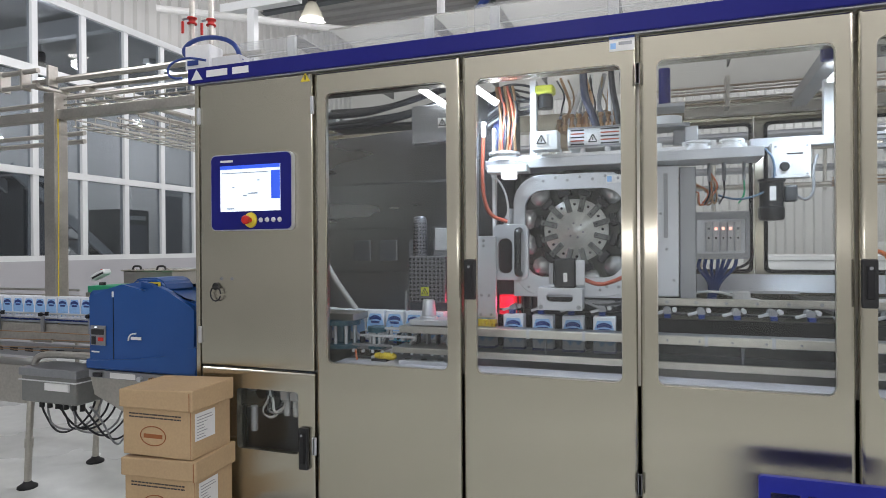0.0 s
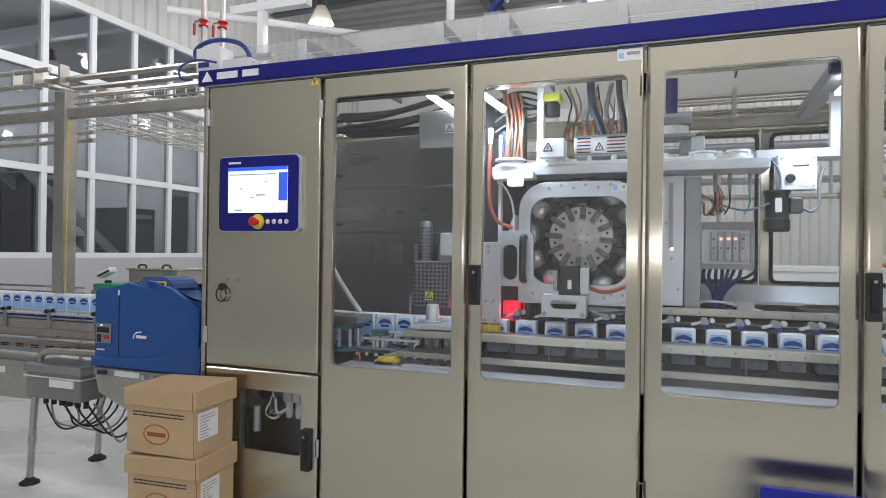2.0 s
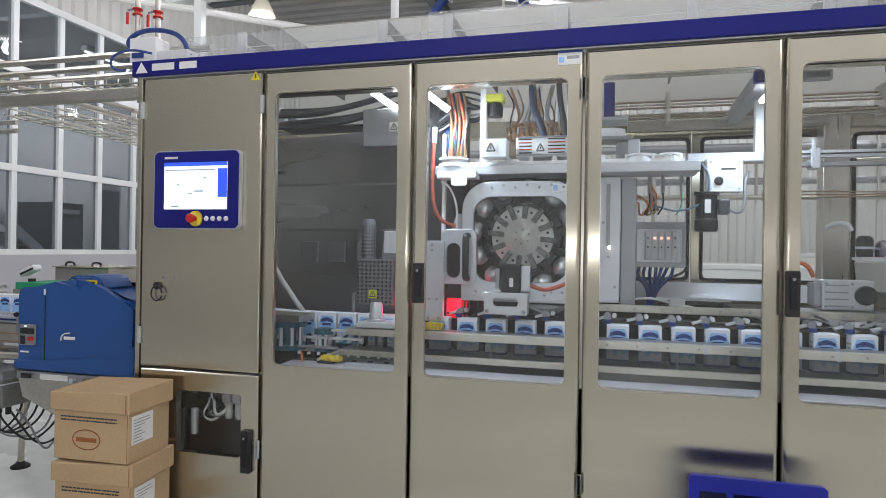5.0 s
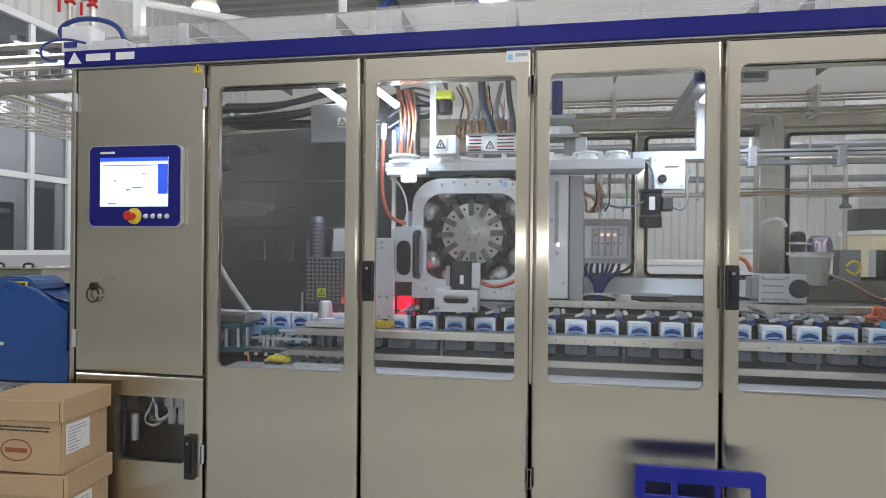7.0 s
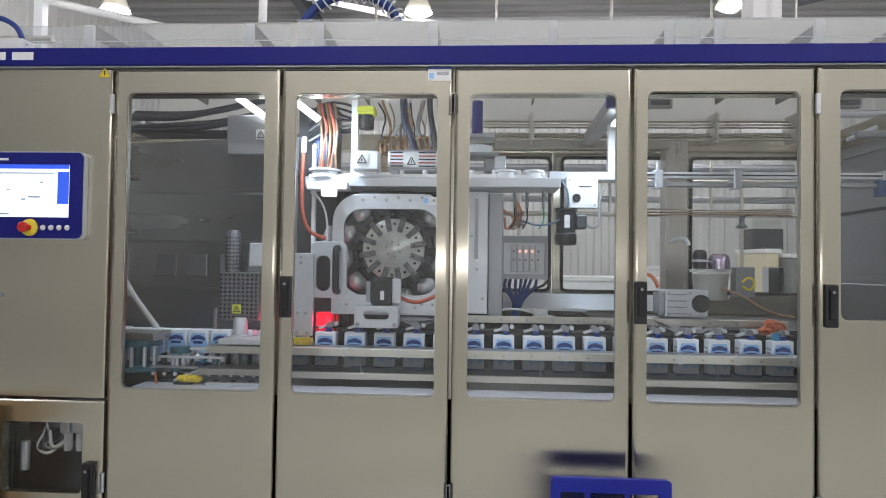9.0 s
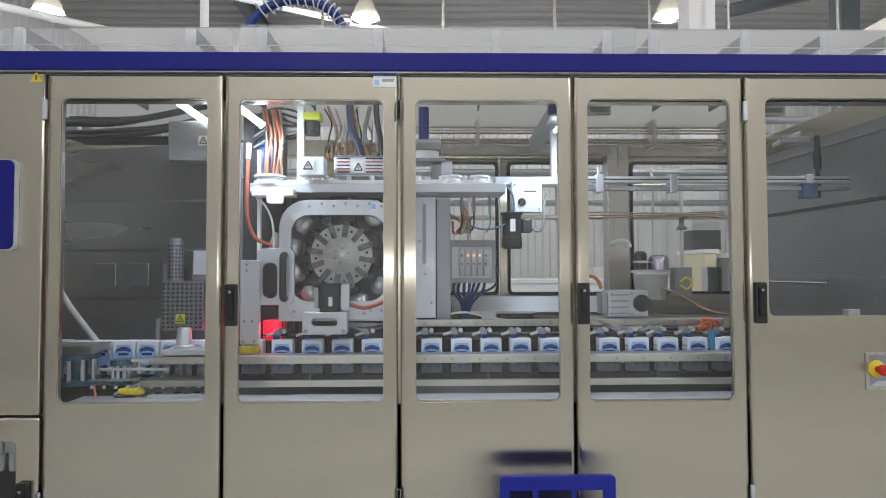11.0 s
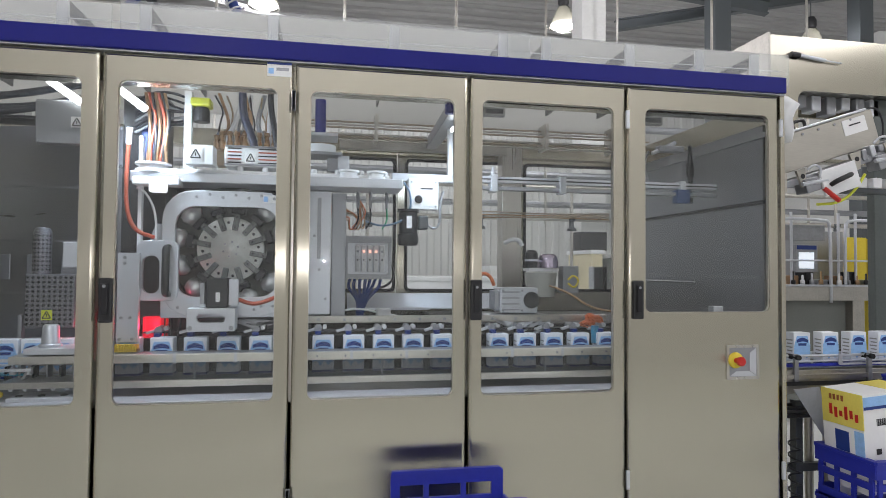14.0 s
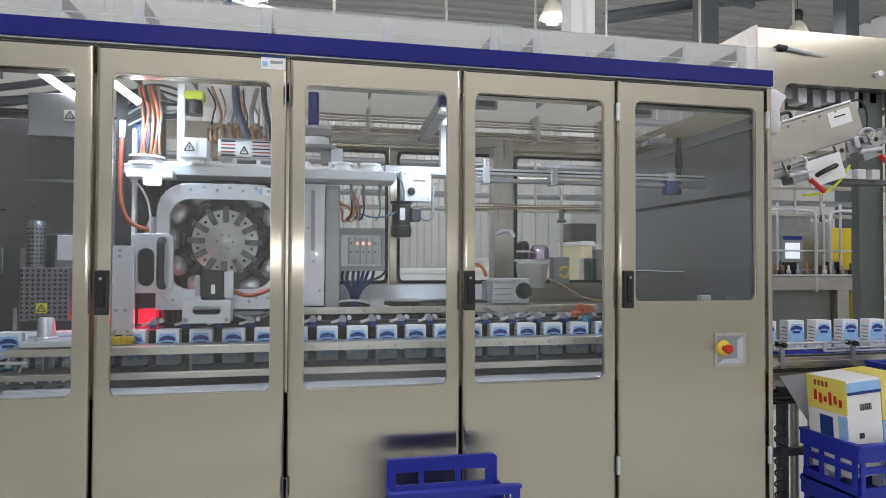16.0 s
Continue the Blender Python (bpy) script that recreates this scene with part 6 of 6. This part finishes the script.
for x in (X0, X1 - 0.002):
    bm = nb()
    box(bm, x, x + 0.012, YF, YB - 0.014, 0.14, 0.42, 0.003)
    box(bm, x, x + 0.012, YF, YB - 0.014, 0.632, 0.652, 0.003)
    for y in (YF, (YF + YB) / 2, YB - 0.034):
        box(bm, x, x + 0.012, y, y + 0.02, 0.42, 0.632)
    part("side_wall", bm, CRATE_BLUE, lc)
part("base", bx(X0, X1 + 0.01, YF - 0.014, YB, 0.10, 0.14), CRATE_BLUE, lc)
part("stand", bx(X0 + 0.02, X1 - 0.02, YF + 0.01, YB - 0.03, 0.0, 0.10), BLACK, lc)

# crate stack with carton sleeves
cr0 = crate("blue slatted plastic crate stacked beside the conveyor", 0.61, 0.32, 0.232)
CP = (3.43, -0.04)
cr0.matrix_basis = pose(CP[0], CP[1], 0.0, 0, 0, 2)
copy_thing(cr0, pose(CP[0] + 0.005, CP[1], 0.236, 0, 0, 1))
copy_thing(cr0, pose(CP[0], CP[1], 0.472, 0, 0, 2))
cr1 = crate("tall blue slatted crate standing behind the carton sleeves", 0.24, 0.24, 0.53)
cr1.matrix_basis = pose(3.61, -0.02, 0.486)
sl = root("carton_sleeve", "yellow, white and blue carton sleeves standing in the crate", "carton")
sl.matrix_basis = pose(3.150, -0.045, 0.540, 0, -4, 2) @ Matrix.Diagonal((1.09, 0.60, 0.99, 1))
part("sleeve", bx(0.0, 0.17, -0.18, 0.18, 0.0, 0.44, 0.003), PAPER, sl)
part("side_panel", bx(-0.004, -0.0005, -0.18, 0.18, 0.285, 0.44), CARTON_Y, sl, "yellow printed side panel")
part("side_panel", bx(-0.004, -0.0005, -0.18, 0.18, 0.05, 0.283), PAPER, sl)
part("front_band", bx(0.0, 0.17, -0.1835, -0.1805, 0.385, 0.43), SKY_PRINT, sl, "light blue band")
part("front_bar", bx(0.0, 0.17, -0.1855, -0.1836, 0.375, 0.388), INK_BLUE, sl)
part("barcode", bm := nb(), INK, sl)
bm = nb()
for i in range(12):
    box(bm, 0.06 + i * 0.005, 0.0625 + i * 0.005 + 0.001 * (i % 2), -0.182, -0.1803, 0.30, 0.33)
bc = [o for o in sl.children if o.name.startswith("barcode")][0]
bm.to_mesh(bc.data)
bm.free()
part("code_mark", bx(0.05, 0.075, -0.182, -0.1803, 0.175, 0.20), INK, sl)
part("yellow_panel", bx(0.174, 0.30, -0.18, 0.18, 0.24, 0.44, 0.002), CARTON_Y, sl)
part("blue_panel", bx(0.174, 0.30, -0.181, 0.181, 0.10, 0.238, 0.002), SKY_PRINT, sl)
part("blue_panel", bx(-0.006, -0.0045, -0.18, -0.10, 0.14, 0.275), SKY_PRINT, sl)
part("navy_patch", bx(-0.006, -0.0045, -0.05, 0.07, 0.17, 0.262), INK_BLUE, sl)
bm = nb()
rt = random.Random(9)
for i in range(6):
    box(bm, -0.0065, -0.0045, -0.14 + i * 0.045, -0.115 + i * 0.045, 0.315 + 0.01 * (i % 2), 0.35 + 0.012 * (i % 3))
part("red_text_bar", bm, RED, sl)
bm = nb()
for i in range(4):
    box(bm, -0.0065, -0.0045, -0.02 + i * 0.035, 0.0 + i * 0.035, 0.395, 0.42)
for i in range(5):
    box(bm, 0.20 + 0.012 * i, 0.207 + 0.012 * i, -0.183, -0.1803, 0.30, 0.40)
part("brown_text_bar", bm, CARD_EDGE, sl)
for i in range(4):
    for j in range(2):
        sp2 = part("spare_carton", bx(-0.24 + i * 0.115, -0.145 + i * 0.115, -0.12 + j * 0.16, -0.06 + j * 0.16, 0.005, 0.17, 0.003), CARTON_W)
        tagged(sp2, "white drinks carton lying in the crate", "carton", "cartons in the crate")
        sp2.matrix_basis = pose(CP[0], CP[1], 0.25 + 0.236 * ((i + j) % 2), 0, 0, 2)
        part("print_band", bx(-0.24 + i * 0.115, -0.145 + i * 0.115, -0.122 + j * 0.16, -0.1205 + j * 0.16, 0.05, 0.10), SKY_PRINT if (i + j) % 3 else CARTON_Y, sp2)

# inclined cap applicator chute with clamps
SHEET = mat("satin_sheet_steel", (0.50, 0.48, 0.43), 0.36, 0.9, 0.08, 4, 0.0, (1, 1, 8), 20)
ch = root("inclined_chute", "inclined stainless chute with red clamp levers", "chute")
CM = Matrix.Translation((3.30, 0.62, 2.06)) @ Matrix.Rotation(radians(-17.5), 4, "Y")


def cpart(name, bm, m, parent=ch, label=""):
    bmesh.ops.transform(bm, matrix=CM, verts=bm.verts)
    return part(name, bm, m, parent, label)


cpart("trough", bx(-0.40, 0.74, -0.02, 0.30, -0.02, 0.19, 0.004), SHEET, label="long steel trough")
cpart("trough_lid", bx(-0.40, 0.70, -0.03, 0.31, 0.192, 0.205, 0.003), ALU)
lb2 = cpart("label_plate", bx(0.52, 0.68, -0.0235, -0.0205, 0.08, 0.17), PAPER)
cpart("label_text_bar", bx(0.56, 0.64, -0.0255, -0.0236, 0.13, 0.138), INK, lb2)
cpart("grip", tube(nb(), [(0.22, 0.0, 0.205), (0.22, 0.0, 0.245), (0.30, 0.0, 0.245), (0.30, 0.0, 0.205)], 0.010, 8, 2), BLACK)
cpart("lower_bar", bx(-0.35, 0.86, -0.06, 0.06, -0.10, -0.06, 0.004), ALU_D)
cpart("mount_plate", bx(0.22, 0.46, -0.10, -0.085, -0.21, -0.06, 0.003), WHITE)
cpart("black_grip", tube(nb(), [(0.27, -0.10, -0.15), (0.28, -0.14, -0.135), (0.38, -0.14, -0.125), (0.40, -0.10, -0.13)], 0.014, 8, 2), BLACK)
for x in (0.12, 0.62):
    cl = cpart("clamp", bx(x, x + 0.10, -0.09, 0.0, -0.16, -0.08, 0.006), ALU_D)
    cpart("red_lever", rod(nb(), (x + 0.10, -0.10, -0.16), (x + 0.17, -0.10, -0.25), 0.014, 10), RED, cl)
    cpart("clamp_rod", rod(nb(), (x - 0.02, -0.09, -0.10), (x + 0.14, -0.09, -0.12), 0.012, 10), ALU, cl)
for i in range(6):
    x = 0.55 + 0.06 * i
    cpart("bracket_piece", bx(x, x + 0.035, -0.07, 0.03, -0.085 + 0.012 * (i % 3), -0.02 + 0.01 * (i % 2), 0.006), ALU if i % 2 else ALU_D)
cpart("end_hose", tube(nb(), [(0.70, -0.02, 0.20), (0.78, -0.02, 0.19), (0.80, -0.02, 0.10), (0.76, -0.02, 0.0)], 0.006, 7), CABLE)
for i in range(9):
    cpart("rim_screw", rod(nb(), (-0.30 + 0.11 * i, -0.026, 0.165), (-0.30 + 0.11 * i, -0.019, 0.165), 0.007, 8), ALU_D)
for x, w in ((-0.05, 0.09), (0.10, 0.06), (0.46, 0.08), (0.70, 0.10)):
    g = cpart("gusset", prism(nb(), [(x, -0.02), (x + w, -0.02), (x + w * 0.6, -0.12), (x + w * 0.2, -0.12)], -0.075, -0.060), SHEET)
    cpart("gusset_hole", rod(nb(), (x + w * 0.5, -0.0775, -0.06), (x + w * 0.5, -0.0752, -0.06), 0.014, 12), BLACK, g)
cpart("toggle_hook", tube(nb(), [(0.14, -0.11, -0.03), (0.17, -0.13, -0.01), (0.21, -0.13, -0.04), (0.19, -0.12, -0.09)], 0.007, 7, 2), ALU)
cpart("toggle_hook", tube(nb(), [(0.60, -0.11, 0.0), (0.64, -0.13, 0.03), (0.70, -0.13, 0.0), (0.67, -0.12, -0.05)], 0.007, 7, 2), ALU)
cpart("lime_hose", tube(nb(), [(0.20, -0.04, -0.24), (0.32, -0.06, -0.27), (0.45, -0.06, -0.23), (0.55, -0.05, -0.16)], 0.008, 7, 2), LIME)
cpart("joint_block", bx(-0.34, -0.02, -0.06, 0.08, -0.20, -0.11, 0.006), ALU_D)
rg = random.Random(12)
for i in range(12):
    p = [(3.03 + 0.012 * i, 0.45, 1.98)]
    for j in range(3):
        p.append((3.08 + rg.uniform(-0.06, 0.16), 0.45 + rg.uniform(-0.05, 0.05), 1.88 + rg.uniform(-0.08, 0.08)))
    p.append((2.98, 0.5, 1.72))
    part("cable", tube(nb(), p, 0.006, 6), [BRASS, CABLE_O, CABLE][i % 3], ch)
part("support_arm", box(nb(), -0.35, 0.35, -0.03, 0.03, -0.025, 0.025, 0.004, Matrix.Translation((3.20, 0.75, 1.75)) @ Matrix.Rotation(radians(-48), 4, "Y")), BEAM, ch)
for i in range(3):
    part("white_connector", bx(3.86 + i * 0.10, 3.92 + i * 0.10, 0.60, 0.66, 2.0 + 0.0 * i, 2.06, 0.005), PLASTIC_W, ch)
part("connector_rail", bx(3.80, 4.3, 0.62, 0.68, 1.97, 2.0, 0.003), BEAM, ch)
part("chute_bracket", bx(2.886, 3.02, 0.64, 0.90, 1.86, 2.02, 0.004), GALV, ch)
# white plastic bag hung at the corner
bm = lathe(nb(), [(0.0, 2.17), (0.03, 2.175), (0.055, 2.22), (0.05, 2.30), (0.062, 2.36), (0.045, 2.40), (0.0, 2.41)], (3.13, 0.32, 0), seg=16)
for v in bm.verts:
    v.co += Vector((0.02 * math.sin(v.co.z * 40 + v.co.y * 30), 0.012 * math.sin(v.co.z * 55), 0))
bg = smooth(part("plastic_bag", bm, PLASTIC_W), 80)
tagged(bg, "white plastic bag hanging at the machine corner", "bag")
part("tie", rod(nb(), (2.886, 0.32, 2.375), (3.13, 0.32, 2.375), 0.006, 6), PLASTIC_W, bg)

# elevator tower
tw = root("carton_elevator", "tall stainless carton elevator tower with a long header", "elevator")
part("header", plate_hole(nb(), (3.52, 6.6, 2.20, 2.985, 0.02), (3.72, 4.57, 2.22, 2.645, 0.06), 0.90, 0.92), STEEL, tw, "long brushed steel header panel")
part("header_back", bx(3.52, 6.6, 1.35, 1.37, 2.60, 2.985, 0.004), STEEL, tw)
part("header_floor", bx(3.53, 6.59, 0.925, 1.345, 2.655, 2.665), GALV, tw)
part("end_strip", bx(3.505, 3.52, 0.89, 1.36, 2.60, 2.995), GALV, tw)
for i in range(14):
    part("inner_carton_guide", bx(3.80 + i * 0.11, 3.87 + i * 0.11, 1.0, 1.1, 2.57 - 0.02 * (i % 3), 2.654, 0.01), ALU if i % 2 else ALU_D, tw)
part("tower_column", bx(4.57, 5.25, 0.922, 0.99, 0.0, 2.654, 0.006), STEEL, tw)
part("dark_column", bx(4.37, 4.568, 1.0, 1.06, 0.0, 2.654, 0.006), mat("dark_green_grey", (0.10, 0.115, 0.11), 0.5), tw)
part("knob", rod(nb(), (4.42, 0.87, 2.74), (4.42, 0.90, 2.74), 0.02), ALU, tw)
cy = part("air_cylinder", rod(nb(), (3.72, 0.885, 2.86), (3.90, 0.885, 2.84), 0.012), ALU, tw)
part("cylinder_cap", rod(nb(), (3.66, 0.885, 2.865), (3.72, 0.885, 2.86), 0.017), BLACK, cy)
part("cylinder_rod", rod(nb(), (3.90, 0.885, 2.84), (4.02, 0.885, 2.83), 0.005, 6), ALU, cy)
# packing machine standing further back
pk = root("packing_machine", "stainless packing machine with a lit screen and tube rails", "machine")
part("table", bx(5.1, 6.5, 2.9, 3.9, 1.22, 1.36, 0.006), GALV, pk)
part("table_top", bx(5.1, 6.5, 2.88, 3.9, 1.362, 1.38), ALU, pk)
for x in (5.15, 6.05):
    part("leg", bx(x, x + 0.14, 2.92, 3.06, 0.0, 1.22, 0.004), GALV, pk)
part("dark_panel", bx(5.30, 6.04, 3.0, 3.02, 0.2, 1.22), COLUMN, pk)
part("body", bx(5.2, 6.4, 3.4, 3.8, 1.38, 1.95, 0.006), ALU_D, pk)
sp3 = part("screen_box", bx(5.42, 5.68, 2.95, 3.02, 1.50, 1.78, 0.006), ALU_D, pk)
part("screen", bx(5.46, 5.63, 2.944, 2.949, 1.54, 1.70), SCREEN, sp3)
for x0, x1 in ((5.12, 5.78), (5.95, 6.42)):
    part("tube_rail", tube(nb(), [(x0, 2.9, 1.38), (x0, 2.9, 1.98), (x0 + 0.05, 2.9, 2.03), (x1 - 0.05, 2.9, 2.03), (x1, 2.9, 1.98), (x1, 2.9, 1.2)], 0.016, 8, 1), ALU, pk)
part("yellow_panel", bx(6.15, 6.40, 3.1, 3.14, 1.38, 1.87, 0.004), YELLOW, pk)
part("display_hood", bx(5.30, 5.80, 2.99, 3.01, 1.82, 1.98, 0.004), CABLE_G, pk)
part("blue_strip", bx(5.44, 5.66, 2.944, 2.949, 1.73, 1.77), INK_BLUE, sp3)
for x in (5.36, 5.90, 6.10):
    part("frame_upright", rod(nb(), (x, 2.93, 1.38), (x, 2.93, 2.10), 0.013, 8), ALU, pk)
part("frame_rail", rod(nb(), (5.12, 2.93, 1.62), (6.42, 2.93, 1.62), 0.010, 8), ALU, pk)
for i in range(12):
    x = 5.16 + 0.105 * i
    part("nozzle", lathe(nb(), [(0, 1.382), (0.022, 1.382), (0.022, 1.42), (0.010, 1.43), (0.010, 1.47 + 0.02 * (i % 3)), (0, 1.475 + 0.02 * (i % 3))], (x, 2.92, 0), seg=10), [ALU_D, BRASS, BLACK, PLASTIC_W][i % 4], pk)
for i in range(7):
    part("fitting", bx(5.2 + 0.17 * i, 5.29 + 0.17 * i, 2.95, 3.1, 1.38, 1.43 + 0.04 * (i % 3), 0.008), [ALU, BRASS, BLACK][i % 3], pk)
yc = root("yellow_post", "bright yellow guard post", "guard post")
part("post", bx(6.42, 6.52, 3.1, 3.2, 0.0, 1.86, 0.004), YELLOW, yc)
part("base_plate", bx(6.36, 6.58, 3.04, 3.26, 0.0, 0.02), BEAM, yc)
bs = root("blue_hose_stand", "steel stand with blue air hoses", "stand")
part("stand", bx(6.0, 6.1, 2.5, 2.6, 0.0, 1.1, 0.004), GALV, bs)
part("arm", rod(nb(), (6.05, 2.5, 1.1), (6.35, 2.5, 1.22), 0.03), ALU, bs)
part("blue_hose", tube(nb(), [(6.05, 2.48, 1.15), (5.98, 2.46, 1.0), (6.0, 2.46, 0.85), (5.95, 2.46, 0.7)], 0.014, 8), CABLE_B, bs)

# hall columns and far equipment behind the machine
CREAM = mat("cream_paint", (0.74, 0.66, 0.44), 0.5, 0, 0.06, 3)
for x, y, w in ((7.47, 7.0, 0.31), (10.36, 7.0, 0.29), (4.65, 6.0, 0.38)):
    c = part("column_steel", bx(x - w / 2, x + w / 2, y, y + w, 0, ZC - 0.02, 0.01), BEAM if x > 5 else WALLP)
    tagged(c, "painted steel hall column", "column", "hall columns", "structure")
for i, (x0, x1, y, z0, z1, m) in enumerate(((-0.6, 1.4, 5.5, 0.0, 1.5, GALV), (1.7, 3.1, 5.2, 0.0, 1.35, WHITE), (3.2, 3.9, 6.4, 0.0, 1.5, WALLP), (5.2, 6.3, 5.9, 0.0, 1.6, GALV), (4.26, 4.42, 5.2, 0.0, 1.72, CREAM), (4.47, 4.78, 5.0, 0.0, 1.66, COLUMN))):
    t = root("process_unit", "pale process unit standing behind the filling machine", "machine", "process units behind")
    part("body", bx(x0, x1, y, y + 0.8, z0, z1, 0.01), m, t)
    part("top_panel", bx(x0 - 0.02, x1 + 0.02, y - 0.02, y + 0.82, z1, z1 + 0.05, 0.005), WHITE, t)
    for j in range(3):
        xx = x0 + 0.1 + (x1 - x0 - 0.3) * j / 2
        part("access_panel", bx(xx, xx + 0.2, y - 0.012, y, z1 * 0.45, z1 * 0.9, 0.004), [ALU, BLACK, PLASTIC_W][(i + j) % 3], t)
cs = part("column_sleeve", bx(4.45, 4.85, 5.985, 6.40, 1.78, 2.06, 0.004), BLACK)
tagged(cs, "black impact sleeve round a pale hall column", "column sleeve", kind="structure")
pp = root("pipe_bridge", "pale pipe runs on hangers behind the machine", "pipes")
for i, (z, y, r) in enumerate(((2.15, 5.0, 0.03), (2.35, 5.2, 0.04), (2.55, 5.0, 0.03), (2.75, 5.3, 0.05), (3.05, 5.1, 0.035), (3.4, 5.2, 0.05))):
    part("pipe", rod(nb(), (-1.0, y, z), (9.0, y, z), r, 12), ALU_D if i % 2 else GALV, pp)
for x in (-0.5, 1.0, 2.4, 3.6, 4.6, 6.0, 7.5):
    part("hanger", rod(nb(), (x, 5.15, 0.0 if x in (1.0, 4.6) else 2.1), (x, 5.15, ZC), 0.018, 8), GALV, pp)
    part("drop_pipe", rod(nb(), (x + 0.3, 5.0, 1.5), (x + 0.3, 5.0, 2.55), 0.022, 8), GALV, pp)
    part("valve", lathe(nb(), [(0, 2.0), (0.06, 2.0), (0.06, 2.03), (0.03, 2.05), (0.03, 2.12), (0.06, 2.14), (0.06, 2.17), (0, 2.17)], (x + 0.3, 5.0, 0), seg=12), BEAM, pp)
# blue spiral hose and white riser over the hood
sh2 = root("spiral_hose", "blue hose in a white spiral guard above the machine", "hose")
pts = [(-0.30, 1.0, 2.56), (-0.26, 1.0, 2.80), (-0.15, 1.0, 2.98), (0.02, 1.0, 3.06), (0.20, 1.0, 3.04), (0.32, 1.0, 2.95), (0.36, 1.0, 2.80), (0.36, 1.0, 2.56)]
part("hose", tube(nb(), pts, 0.026, 10), CABLE_B, sh2)
bm = nb()
sp = []
for i in range(150):
    s = 2.0 + i / 149 * 4.2
    k = int(s)
    f = s - k
    c = Vector(pts[k]).lerp(Vector(pts[k + 1]), f)
    d = (Vector(pts[k + 1]) - Vector(pts[k])).normalized()
    u = Vector((0, 1, 0))
    w = d.cross(u)
    a = i * 0.72
    sp.append(c + (u * math.cos(a) + w * math.sin(a)) * 0.045)
part("spiral_guard", tube(bm, sp, 0.005, 5, 0), PLASTIC_W, sh2)
rs = root("white_riser", "white vertical pipe rising from the machine roof", "pipe")
part("pipe", rod(nb(), (-0.335, 0.70, 2.42), (-0.335, 0.70, ZC), 0.022, 14), WHITE, rs)
part("flange", rod(nb(), (-0.335, 0.70, 2.42), (-0.335, 0.70, 2.45), 0.05, 14), ALU, rs)
# pipe frame and small pipes high on the side
hp = root("high_pipework", "pale pipes on brackets high above the infeed", "pipes")
part("pipe", rod(nb(), (-6.8, 4.0, 5.6), (2.0, 9.0, 5.6), 0.05, 10), WHITE, hp)
part("pipe", rod(nb(), (-6.5, 5.0, 5.2), (-1.0, 9.5, 5.2), 0.06, 10), WALLP, hp)
part("bracket_post", bx(-5.3, -5.18, 5.6, 5.72, 0.0, 5.6), FRAME_W, hp)
part("bracket_bar", bx(-5.8, -4.4, 5.58, 5.74, 5.25, 5.38), FRAME_W, hp)


# ---- cartons on the line ----
RATE, LEAD = 4.65, 0.675
LINE_Z = 1.04


def line_place(phi):
    """Where a carton stands on the line: infeed belt, folding rail, outfeed belt."""
    a, b = (-0.2 - LEAD) / 0.136, (2.9 - LEAD) / 0.136
    if phi < a:
        x = -0.2 + 0.105 * (phi - a)
    elif phi < b:
        x = LEAD + 0.136 * phi
    else:
        x = 2.9 + 0.165 * (phi - b)
    y = 0.395
    if x < -0.75:
        s = min(1.0, (-0.75 - x) / 0.55)
        y = 0.395 + 0.225 * s * s * (3 - 2 * s)
    elif x > 2.5:
        s = min(1.0, (x - 2.5) / 0.4)
        y = 0.395 - 0.10 * s * s * (3 - 2 * s)
    return x, y


def make_carton():
    c = part("milk_carton", bx(-0.0475, 0.0475, -0.0315, 0.0315, 0, 0.163, 0.004), CARTON_W)
    tagged(c, "white and light blue drinks carton moving along the line", "carton", "cartons on the line")
    bm = bmesh.new()
    pts = [(-0.032, 0.112), (-0.032, 0.126)] + [(-0.032 + 0.064 * i / 10, 0.126 + 0.012 * math.sin(math.pi * i / 10)) for i in range(1, 10)] + [(0.032, 0.126), (0.032, 0.112)]
    pts += [(0.032 - 0.064 * i / 10, 0.112 + 0.007 * math.sin(math.pi * i / 10)) for i in range(1, 10)]
    prism(bm, pts, -0.0335, -0.0315)
    prism(bm, [(-0.022, 0.098), (0.022, 0.098), (0.024, 0.110), (-0.024, 0.110)], -0.0335, -0.0315)
    part("logo_patch", bm, INK_BLUE, c, "navy arched logo patch")
    bm = bmesh.new()
    prism(bm, [(-0.0455, 0.045), (-0.030, 0.055), (-0.012, 0.03), (0.006, 0.052), (0.024, 0.034), (0.0455, 0.05), (0.0455, 0.098), (0.03, 0.146), (-0.03, 0.146), (-0.0455, 0.098)], -0.0324, -0.0315)
    part("sky_print", bm, SKY_PRINT, c, "light blue printed band")
    bm = bmesh.new()
    box(bm, -0.0483, 0.0483, -0.0323, 0.0323, 0.001, 0.012)
    part("base_print", bm, INK_BLUE, c, "blue base band")
    bm = bmesh.new()
    for i in range(5):
        box(bm, -0.0482, -0.0475, -0.022, 0.02 - 0.006 * (i % 2), 0.05 + i * 0.018, 0.056 + i * 0.018)
    part("side_text_bar", bm, ALU_D, c)
    return c


def motions():
    cartons = [make_carton()]
    for k in range(1, 88):
        cartons.append(copy_thing(cartons[0], Matrix()))
    for k, c in enumerate(cartons):
        rows = []
        for i in range(0, 33):
            t = i * 0.5
            x, y = line_place(RATE * t - k)
            rows.append((t, pose(x, y, LINE_Z)))
        walk(c, rows)
    # a station a carton; the wheel turns so that its lower side goes with the rail
    walk(wheel, [(i * 0.5, pose(0.40, 0.50, 1.59, 0, 13.95 - 139.5 * 0.5 * i, 0)) for i in range(33)])


motions()
